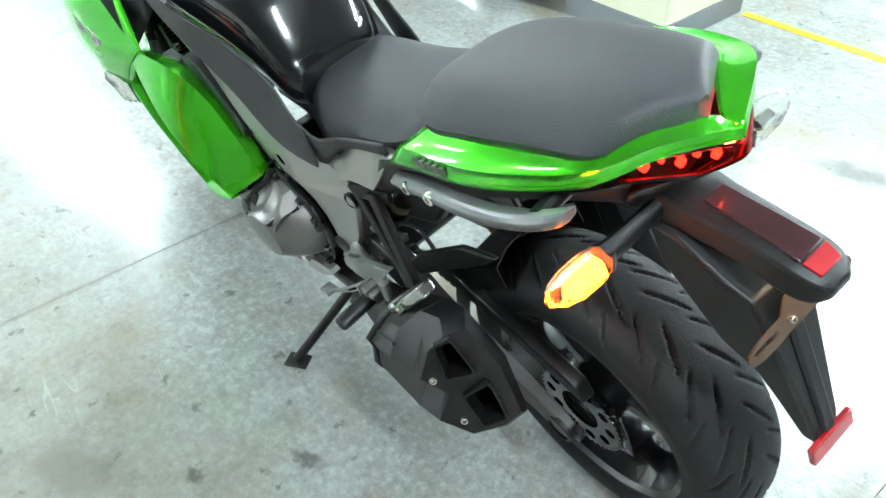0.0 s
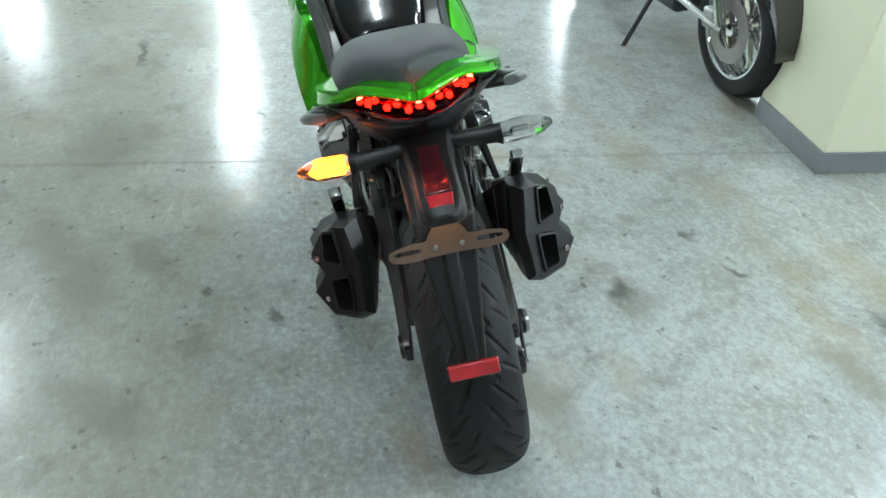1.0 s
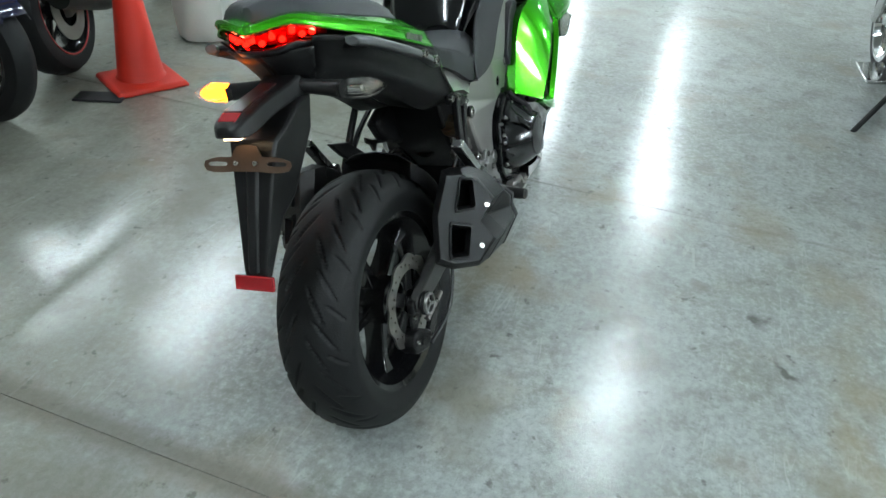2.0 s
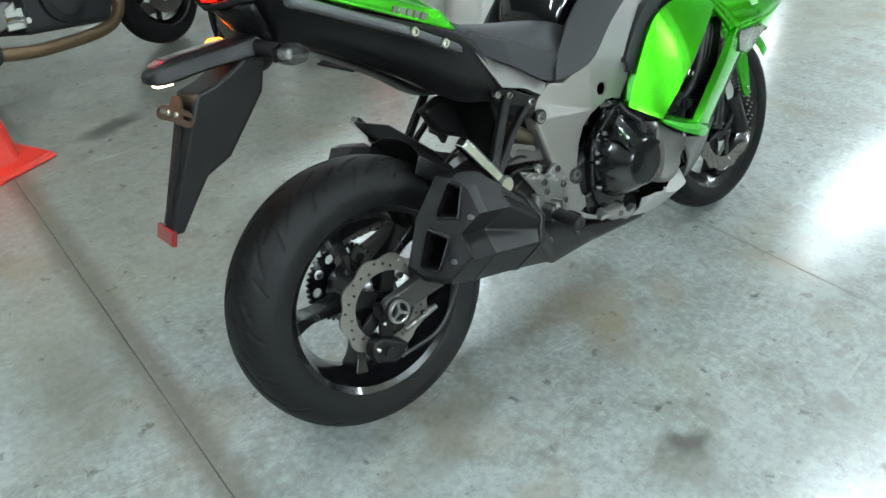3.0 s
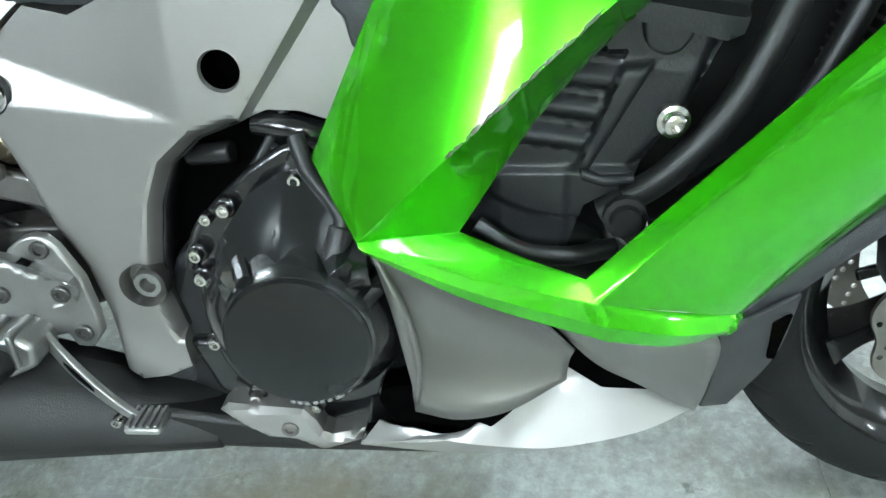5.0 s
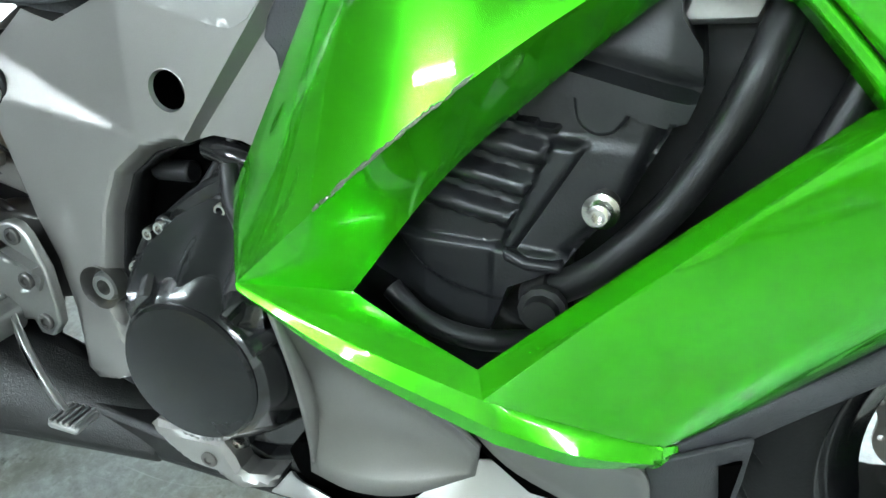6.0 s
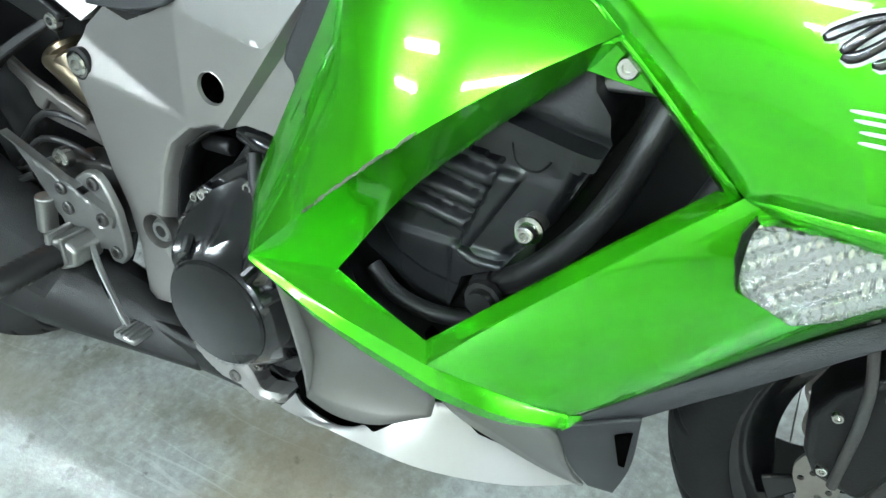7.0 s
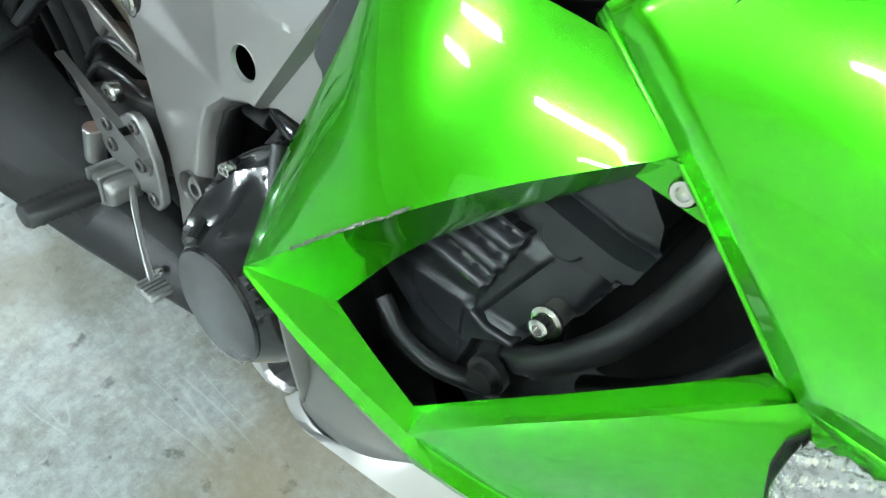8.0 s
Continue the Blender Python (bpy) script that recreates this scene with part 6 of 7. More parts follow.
        for pts, w0, w1 in (([(1.2005, 0.7863), (1.2099, 0.7932), (1.2198, 0.799), (1.2310, 0.8030)], 0.0035, 0.0026), ([(1.2300, 0.8005), (1.2192, 0.7907), (1.2113, 0.7808)], 0.0026, 0.0036),
                            ([(1.2117, 0.7793), (1.2206, 0.7811), (1.2350, 0.7940)], 0.0036, 0.0026), ([(1.2277, 0.7774), (1.2360, 0.7812), (1.2480, 0.7930)], 0.003, 0.0028), ([(1.2500, 0.7900), (1.2440, 0.8060), (1.2560, 0.8120)], 0.003, 0.002)):
            q = [(x + dx, z + dz) for x, z in pts]
            stroke("mark_edge", q, w0 + 0.0022, w1 + 0.0022, 0.0008, WHITE)
            stroke("mark_stroke", q, w0, w1, 0.0014, BLACKGLOSS)
    for k, (x, z) in enumerate(((1.2249, 0.7526), (1.2286, 0.7479), (1.2331, 0.7422), (1.2342, 0.7362))):
        stroke("mark_line", [(x, z), (x + 0.035, z + 0.001)], 0.0012, 0.0012, 0.0008, WHITE)
    # front indicator
    shape = [(1.198, 0.616), (1.193, 0.639), (1.192, 0.656), (1.196, 0.668), (1.206, 0.672), (1.234, 0.672), (1.272, 0.670), (1.31, 0.668), (1.335, 0.660), (1.32, 0.645), (1.282, 0.635), (1.26, 0.615), (1.236, 0.602), (1.213, 0.611)]
    rim_of = lambda x, z: far_from((x, z), shape, True)
    ib = part("front_indicator", side(relief(shape, lambda x, z: 0.212 + 0.018 * min(1, rim_of(x, z) / 0.016) ** 0.6, 0.196, step=0.004), s), CLEARLENS, bike, "clear ribbed front indicator", smooth=40)
    cup = [((x - 1.250) * 0.93 + 1.250, (z - 0.642) * 0.90 + 0.642) for x, z in shape]

    def facet(x, z):
        return 0.206 + 0.005 * min(1.0, ((x - 1.255) / 0.055) ** 2 + ((z - 0.640) / 0.034) ** 2) + 0.0010 * math.sin((x * 0.8 + z * 0.6) * 900) + 0.0012 * math.sin((z * 0.8 - x * 0.6) * 520)

    part("reflector", side(relief(cup, facet, 0.19, step=0.0022), s), REFLECTOR, ib, smooth=60)
    part("lamp_base", side(loft([[(1.196, -0.196, 0.612), (1.189, -0.196, 0.640), (1.189, -0.196, 0.660), (1.196, -0.196, 0.674), (1.203, -0.196, 0.668), (1.203, -0.196, 0.616)], [(1.198, -0.213, 0.614), (1.191, -0.213, 0.640), (1.191, -0.213, 0.658), (1.197, -0.213, 0.671), (1.1985, -0.213, 0.664), (1.1985, -0.213, 0.620)]]), s), PLASTIC, ib, bevel=0.001)


def bmesh_at(bm, m):
    bmesh.ops.transform(bm, matrix=m, verts=bm.verts)
    return bm


for s in SIDES:
    fairing(s)

# -- belly: silver bulge, grey corner, silver pan --
for s in SIDES:
    bg = patch([(0.806, -0.220, 0.517), (0.870, -0.220, 0.475), (0.930, -0.210, 0.443), (0.968, -0.188, 0.392)], [(0.832, -0.205, 0.337), (0.868, -0.204, 0.327), (0.912, -0.197, 0.331), (0.962, -0.178, 0.352)], n=18, m=12, bulge=0.024)
    patch([(0.806, -0.220, 0.517), (0.832, -0.226, 0.45), (0.840, -0.220, 0.39), (0.832, -0.205, 0.337)], [(0.790, -0.16, 0.517), (0.820, -0.16, 0.45), (0.832, -0.16, 0.39), (0.824, -0.16, 0.337)], bg, n=10, m=2)
    part("belly_bulge", side(weld(bg, 0.001), s), DARKSILVER, bike, "satin silver grey lower cover", solid=0.004, smooth=40)
    co = patch([(0.945, -0.190, 0.428), (0.985, -0.180, 0.376), (1.03, -0.155, 0.332), (1.072, -0.118, 0.280), (1.106, -0.082, 0.238)], [(0.962, -0.206, 0.432), (1.03, -0.198, 0.412), (1.086, -0.184, 0.404), (1.099, -0.140, 0.320), (1.110, -0.084, 0.240)], n=20, m=6, bulge=-0.004)
    part("belly_corner", side(co, s), DARKSILVER, bike, "grey lower fairing corner", solid=0.004)
    crease = [(0.770, -0.182, 0.272), (0.800, -0.198, 0.290), (0.84, -0.210, 0.307), (0.890, -0.195, 0.286), (0.957, -0.176, 0.267), (1.042, -0.142, 0.258), (1.109, -0.080, 0.236)]
    shelf = [(0.790, -0.178, 0.300), (0.806, -0.190, 0.304), (0.828, -0.199, 0.309), (0.850, -0.199, 0.303), (0.880, -0.184, 0.300), (0.905, -0.160, 0.316), (0.957, -0.140, 0.335), (1.035, -0.115, 0.315), (1.109, -0.070, 0.262)]
    low = [(0.768, -0.160, 0.250), (0.864, -0.146, 0.228), (0.943, -0.138, 0.227), (1.033, -0.112, 0.227), (1.105, -0.068, 0.228)]
    pan = patch(shelf, crease, n=28, m=6, bulge=0.0)
    patch(crease, low, pan, n=28, m=4)
    patch(low, [(0.776, 0.0, 0.21), (0.90, 0.0, 0.195), (1.09, 0.0, 0.225)], pan, n=28, m=3)
    bp = part("belly_pan", side(weld(pan, 0.001), s), LITSILVER, bike, "silver belly pan with a flat ledge, light from above painted in", solid=0.004, smooth=30, bevel=0.003)
    arm_line = [(0.634, 0.304), (0.643, 0.313), (0.680, 0.309), (0.716, 0.306), (0.727, 0.292), (0.732, 0.279), (0.741, 0.275), (0.775, 0.285), (0.768, 0.269), (0.732, 0.256), (0.705, 0.268), (0.675, 0.272), (0.657, 0.284)]
    part("pan_arm", side(relief(arm_line, lambda x, z: 0.172 + 0.006 * min(1, far_from((x, z), arm_line, True) / 0.006) ** 0.5, 0.150, step=0.005), s), SILVER, bp, "silver arm with a bolt", smooth=35)
    bolts(bp, [(0.702, s * 0.178, 0.286)], 0.0085, 0.003, DARKALLOY)
    # near-black plates that paint the shade in the gaps round the pan
    part("pan_gap_shade", side(plate(smooth_loop([(0.800, 0.340), (0.925, 0.345), (0.900, 0.300), (0.875, 0.288), (0.835, 0.286), (0.808, 0.296)], 3), -0.182, -0.150), s), HOLLOW_SHADE, bike, bevel=0.002)
    part("pan_gap_shade", side(plate([(0.93, 0.42), (0.985, 0.385), (1.045, 0.310), (1.0, 0.312), (0.955, 0.345)], -0.142, -0.120), s), HOLLOW_SHADE, bike, bevel=0.002)

part("sump", plate([(0.60, 0.36), (0.82, 0.36), (0.82, 0.262), (0.77, 0.252), (0.68, 0.256), (0.62, 0.30)], -0.138, 0.138), ENGBLACK, bike, "black engine sump", bevel=0.006)

# -- tank --
ring = lambda x, w, zb, zt, n=24: [(x, w * math.copysign(abs(math.cos(a)) ** 0.75, math.cos(a)), (zb + zt) / 2 + (zt - zb) / 2 * math.copysign(abs(math.sin(a)) ** 0.8, math.sin(a))) for a in [2 * math.pi * k / n for k in range(n)]]
part("fuel_tank", loft([ring(0.600, 0.090, 0.74, 0.825), ring(0.625, 0.115, 0.74, 0.875), ring(0.68, 0.128, 0.76, 0.955), ring(0.76, 0.145, 0.80, 1.005), ring(0.88, 0.168, 0.85, 1.035), ring(1.00, 0.165, 0.89, 1.03), ring(1.09, 0.13, 0.92, 1.0), ring(1.12, 0.08, 0.93, 0.98)], n=4), BLACKGLOSS, bike, "glossy black fuel tank", m=pose(0, 0.034, 0))
part("filler_lid", lathe([(0.0, 0.0), (0.0, 0.05), (0.012, 0.05), (0.016, 0.045), (0.016, 0.0)], 28, "z", (0, 0, 0)), ALLOY, bike, "round metal filler lid", m=pose(0.93, 0, 1.028, 0, 0, 0))

# -- seats --
def seat_ring(x, w, edge, crown, drop=0.03, n=7):
    top = []
    for k in range(-n, n + 1):
        t = k / n
        top.append((x, w * math.copysign(min(1, abs(t) * 1.02), t), crown - (crown - edge) * abs(t) ** 4.5))
    return [(x, -w * 0.96, edge - drop)] + top + [(x, w * 0.96, edge - drop)]


part("rider_seat", loft([seat_ring(0.668, 0.070, 0.755, 0.795, 0.04), seat_ring(0.645, 0.108, 0.742, 0.805, 0.06), seat_ring(0.58, 0.130, 0.735, 0.812, 0.06), seat_ring(0.50, 0.140, 0.752, 0.822, 0.06), seat_ring(0.40, 0.142, 0.800, 0.838, 0.05),
                         seat_ring(0.30, 0.140, 0.838, 0.862, 0.04), seat_ring(0.24, 0.130, 0.868, 0.895, 0.04), seat_ring(0.18, 0.105, 0.905, 0.955, 0.05), seat_ring(0.14, 0.08, 0.93, 0.985, 0.05)], n=3), SEAT, bike, "charcoal vinyl rider seat", smooth=50)
# skirt of the rider seat down to the side panel
for s in SIDES:
    part("seat_skirt", side(patch([(0.278, -0.140, 0.832), (0.42, -0.132, 0.774), (0.518, -0.126, 0.684), (0.545, -0.130, 0.680)], [(0.285, -0.140, 0.85), (0.42, -0.139, 0.80), (0.50, -0.138, 0.76), (0.585, -0.128, 0.745)], n=16, m=4), s), SEAT, bike, solid=0.006)
part("pillion_seat", loft([seat_ring(*r) for r in ((0.222, 0.060, 0.936, 0.955, 0.02), (0.205, 0.100, 0.938, 0.972, 0.025), (0.165, 0.126, 0.948, 0.994, 0.025), (0.125, 0.134, 0.960, 1.010, 0.024), (0.09, 0.133, 0.972, 1.023, 0.024), (0.03, 0.129, 0.990, 1.042, 0.024),
                                                   (-0.04, 0.123, 1.012, 1.060, 0.024), (-0.095, 0.118, 1.026, 1.070, 0.024), (-0.132, 0.108, 1.034, 1.074, 0.024), (-0.150, 0.082, 1.037, 1.075, 0.022), (-0.170, 0.045, 1.040, 1.074, 0.020), (-0.188, 0.012, 1.041, 1.068, 0.016))], n=2), SEAT, bike, "charcoal vinyl pillion seat", smooth=32, m=pose(0, 0.014, 0))

# -- tail cowl, lamp, undertail --
def tail(s):
    up = [(0.160, -0.128, 0.945), (0.06, -0.134, 0.976), (-0.04, -0.124, 1.006), (-0.108, -0.112, 1.027), (-0.138, -0.068, 1.047), (-0.200, 0.0, 1.043)]
    mid = [(0.200, -0.162, 0.905), (0.06, -0.176, 0.955), (-0.04, -0.168, 0.992), (-0.12, -0.144, 1.020), (-0.158, -0.118, 1.036), (-0.188, -0.078, 1.050), (-0.227, 0.0, 1.040)]
    low = [(0.232, -0.165, 0.860), (0.06, -0.179, 0.926), (-0.04, -0.170, 0.966), (-0.12, -0.146, 0.998), (-0.155, -0.122, 1.014), (-0.190, -0.078, 1.033), (-0.232, 0.0, 1.026)]
    bm = patch(mid, up, n=30, m=4, bulge=0.005)
    patch(low, mid, bm, n=30, m=5, bulge=0.004)
    ob = part("tail_cowl", side(weld(bm, 0.001), s), GREEN, bike, "lime green tail cowl", solid=0.004, smooth=22)
    for k in range(5):
        q = plate([(-0.007, -0.006), (0.005, -0.007), (0.008, 0.006), (-0.004, 0.007)], -0.0006, 0.004)
        part("number_mark", side(bmesh_at(q, pose(0.150 - 0.017 * k, -0.1725 - 0.0010 * k, 0.905 + 0.006 * k, 0, 20, 0)), s), DARKALLOY, ob)
    # undertail side
    edge_low = [(0.375, -0.124, 0.690), (0.26, -0.122, 0.748), (0.10, -0.118, 0.832), (-0.04, -0.100, 0.900), (-0.13, -0.066, 0.925)]
    tray = [(0.375, -0.085, 0.672), (0.27, -0.080, 0.698), (0.14, -0.075, 0.780), (-0.03, -0.062, 0.870), (-0.13, -0.046, 0.905)]
    und = patch(edge_low, [(0.300, -0.140, 0.815), (0.232, -0.156, 0.856), (0.06, -0.168, 0.920), (-0.12, -0.137, 0.990), (-0.168, -0.102, 1.004)], n=24, m=6, bulge=0.006)
    patch(tray, edge_low, und, n=24, m=3)
    patch(tray, [(0.375, 0, 0.68), (0.27, 0, 0.71), (0.14, 0, 0.79), (-0.03, 0, 0.876), (-0.14, 0, 0.908)], und, n=24, m=2)
    patch([(-0.13, -0.066, 0.925), (-0.13, -0.046, 0.900), (-0.14, 0.0, 0.904)], [(-0.165, -0.10, 0.985), (-0.19, -0.05, 0.985), (-0.205, 0.0, 0.985)], und, n=8, m=3)
    part("undertail", side(weld(und, 0.001), s), PLASTIC, bike, "black plastic undertail", solid=0.004, smooth=40)
    # grab rail
    gr = loft([[(p[0] + a[0], p[1] + a[1], p[2] + a[2]) for a in ((0, -0.016, 0.003), (0, -0.006, 0.011), (0, 0.014, 0.009), (0, 0.016, -0.006), (0, 0.004, -0.012), (0, -0.014, -0.008))] for p in
               ((0.235, -0.158, 0.822), (0.17, -0.172, 0.852), (0.09, -0.184, 0.888), (0.0, -0.192, 0.925), (-0.07, -0.190, 0.955), (-0.115, -0.180, 0.975), (-0.135, -0.165, 0.982))], n=3)
    g = part("grab_rail", side(gr, s), RAIL, bike, "grey cast grab rail", bevel=0.003)
    part("rail_foot", side(tube([(-0.10, -0.180, 0.968), (-0.09, -0.12, 0.965)], 0.012, 10, 2), s), PLASTIC, g)
    bolts(g, [(0.101, s * 0.199, 0.884), (0.18, s * 0.187, 0.846)], 0.0105, 0.006)


for s in SIDES:
    tail(s)
lamp_top = [(-0.150, -0.106, 1.006), (-0.184, -0.076, 1.028), (-0.210, -0.034, 1.025), (-0.226, 0.0, 1.020), (-0.210, 0.034, 1.025), (-0.184, 0.076, 1.028), (-0.150, 0.106, 1.006)]
lamp_low = [(-0.150, -0.100, 0.992), (-0.188, -0.074, 1.000), (-0.214, -0.040, 0.994), (-0.234, 0.0, 0.998), (-0.214, 0.040, 0.994), (-0.188, 0.074, 1.000), (-0.150, 0.100, 0.992)]
tl = part("tail_lamp", patch(lamp_low, lamp_top, n=28, m=5, bulge=0.006), REDGLASS, bike, "lit red tail lamp with a row of diodes", solid=0.003)
part("lamp_tray", patch([Vector(p) + Vector((0.040, 0, 0)) for p in lamp_low], [Vector(p) + Vector((0.032, 0, -0.002)) for p in lamp_top], n=28, m=3), REDLENS, tl, solid=0.003)
low_line, top_line = even(lamp_low, 14), even(lamp_top, 14)
led = None
for k in range(1, 14):
    p = low_line[k].lerp(top_line[k], 0.62 if k % 2 else 0.34) + Vector((0.014, 0, 0))
    if led is None:
        led = part("diode", lathe([(-0.005, 0.0), (-0.003, 0.0058), (0.003, 0.0058), (0.005, 0.0)], 12, "x"), LED, tl, "glowing red diode", m=Matrix.Translation(p))
    else:
        again(led, tl, Matrix.Translation(p))
part("lamp_bezel", loft([[Vector(q) + Vector((0.004, 0, 0)) for q in lamp_low], [Vector(q) + Vector((0.015, 0, -0.014)) for q in lamp_low]], caps=False, closed=False), PLASTIC, tl, solid=0.004)

# -- number plate carrier --
arm = part("plate_arm", loft([[(x, -w, z0), (x, w, z0), (x, w * 0.85, z1), (x, w * 0.4, z1 + 0.006), (x, -w * 0.4, z1 + 0.006), (x, -w * 0.85, z1)] for x, w, z0, z1 in
                              ((-0.10, 0.062, 0.892, 0.940), (-0.18, 0.046, 0.886, 0.920), (-0.26, 0.041, 0.882, 0.914), (-0.325, 0.041, 0.874, 0.906), (-0.352, 0.034, 0.874, 0.898), (-0.366, 0.018, 0.878, 0.890))], n=3), PLASTIC, bike, "black plate carrier arm with a dark red strip", bevel=0.004)
part("red_strip", loft([[(x, -w, z), (x, w, z), (x, w, z + 0.004), (x, -w, z + 0.004)] for x, w, z in ((-0.20, 0.018, 0.9225), (-0.27, 0.020, 0.9170), (-0.325, 0.022, 0.911))], n=2), SMOKERED, arm, bevel=0.0015)
part("red_tip", loft([[(x, -w, z), (x, w, z), (x, w, z + 0.004), (x, -w, z + 0.004)] for x, w, z in ((-0.328, 0.022, 0.9105), (-0.350, 0.019, 0.902))], n=2), REDLENS, arm, bevel=0.0015)
part("plate_lamp", block(-0.350, -0.322, -0.018, 0.018, 0.868, 0.876), PLATELIGHT, arm, "lit number plate lamp")
taper = lambda p: Vector((p.x, p.y * (0.55 + 0.75 * min(1, max(0, (p.z - 0.60) / 0.27))), p.z))
panel = part("plate_panel", plate([(-0.298, 0.846), (-0.398, 0.622), (-0.404, 0.596), (-0.382, 0.594), (-0.345, 0.645), (-0.310, 0.690), (-0.258, 0.714), (-0.168, 0.822), (-0.150, 0.890), (-0.195, 0.888), (-0.258, 0.856)], -0.044, 0.044, taper), PLASTIC, bike, "black tapered plate carrier", bevel=0.006, seg=3)
part("panel_rib", loft([[(x, -w, z), (x, w, z), (x - 0.006, w * 0.6, z), (x - 0.006, -w * 0.6, z)] for x, w, z in ((-0.318, 0.016, 0.80), (-0.401, 0.014, 0.616))]), PLASTIC, panel, bevel=0.002)
br = part("plate_bracket", plate(smooth_loop([(-0.095, -0.012), (-0.06, -0.016), (-0.03, -0.014), (0.03, -0.014), (0.06, -0.016), (0.095, -0.012), (0.098, 0.006), (0.06, 0.014), (0.035, 0.014), (0.022, 0.034), (-0.022, 0.034), (-0.035, 0.014), (-0.06, 0.014), (-0.098, 0.006)], 2), -0.0012, 0.0012),
          BROWNPLATE, bike, "brown steel plate bracket with slotted ends", m=pose(-0.330, 0, 0.812, 24, 0, 90))
cut(br, [plate(smooth_loop([(c - 0.019, -0.003), (c + 0.019, -0.003), (c + 0.019, 0.004), (c - 0.019, 0.004)], 2), -0.02, 0.02) for c in (-0.068, 0.068)])
bolts(br, [(-0.022, -0.0012, 0.002), (0.022, -0.0012, 0.002)], 0.0055, 0.006, turn=Matrix.Identity(4))
again_b = part("bracket_bolt", bolt_mesh(0.0055, 0.006), STEEL, br, m=pose(-0.022, 0.0012, 0.002, 0, 0, 180))
again(again_b, br, pose(0.022, 0.0012, 0.002, 0, 0, 180))
part("reflector_plate", block(-0.005, 0.005, -0.045, 0.045, -0.015, 0.015, turn=pose(-0.409, 0, 0.596, 0, 18, 0)), REDLENS, bike, "red rectangular rear reflector", bevel=0.003)

# -- rear indicators --
def indicator(s):
    part("indicator_stalk", side(tube([(-0.155, -0.035, 0.905), (-0.152, -0.09, 0.898), (-0.150, -0.132, 0.894)], 0.011, 12, 4, r1=0.014, flat=1.3), s), PLASTIC, bike, "black rubber indicator stalk")
    o = Vector((-0.150, -0.130, 0.893))
    rings = []
    for u, w in ((0.0, 0.7), (0.018, 1.0), (0.055, 1.0), (0.078, 0.75), (0.096, 0.22)):
        rings.append([o + Vector((x * w, -u, z * w + 0.03 * u)) for x, z in ((-0.022, -0.010), (-0.010, -0.019), (0.010, -0.019), (0.020, -0.008), (0.020, 0.010), (0.008, 0.019), (-0.012, 0.018), (-0.024, 0.006))])
    ln = part("rear_indicator", side(loft(rings), s), CLEARLENS, bike, "clear faceted rear indicator" if s < 0 else "clear rear indicator with its amber bulb lit", bevel=0.002)
    part("indicator_back", side(loft([[o + Vector((0.010 + d, -u, 0.03 * u + z)) for u, z in ((0.004, -0.012), (0.058, -0.013), (0.085, 0.0), (0.058, 0.015), (0.004, 0.013))] for d in (0.0, 0.004)]), s), REFLECTOR, ln)
    part("bulb", side(lathe([(-0.076, 0.0), (-0.064, 0.010), (-0.016, 0.012), (-0.010, 0.0)] if s > 0 else [(-0.054, 0.0), (-0.05, 0.0075), (-0.022, 0.0075), (-0.018, 0.0)], 14, "y", o + Vector((-0.006, 0, 0.002))), s), AMBER if s > 0 else REFLECTOR, ln)
    part("indicator_base", side(loft([[o + Vector((x * w, -u, z * w)) for x, z in ((-0.02, -0.014), (0.016, -0.016), (0.018, 0.014), (-0.02, 0.015))] for u, w in ((-0.008, 0.7), (0.004, 1.0))]), s), PLASTIC, ln, bevel=0.002)


for s in SIDES:
    indicator(s)

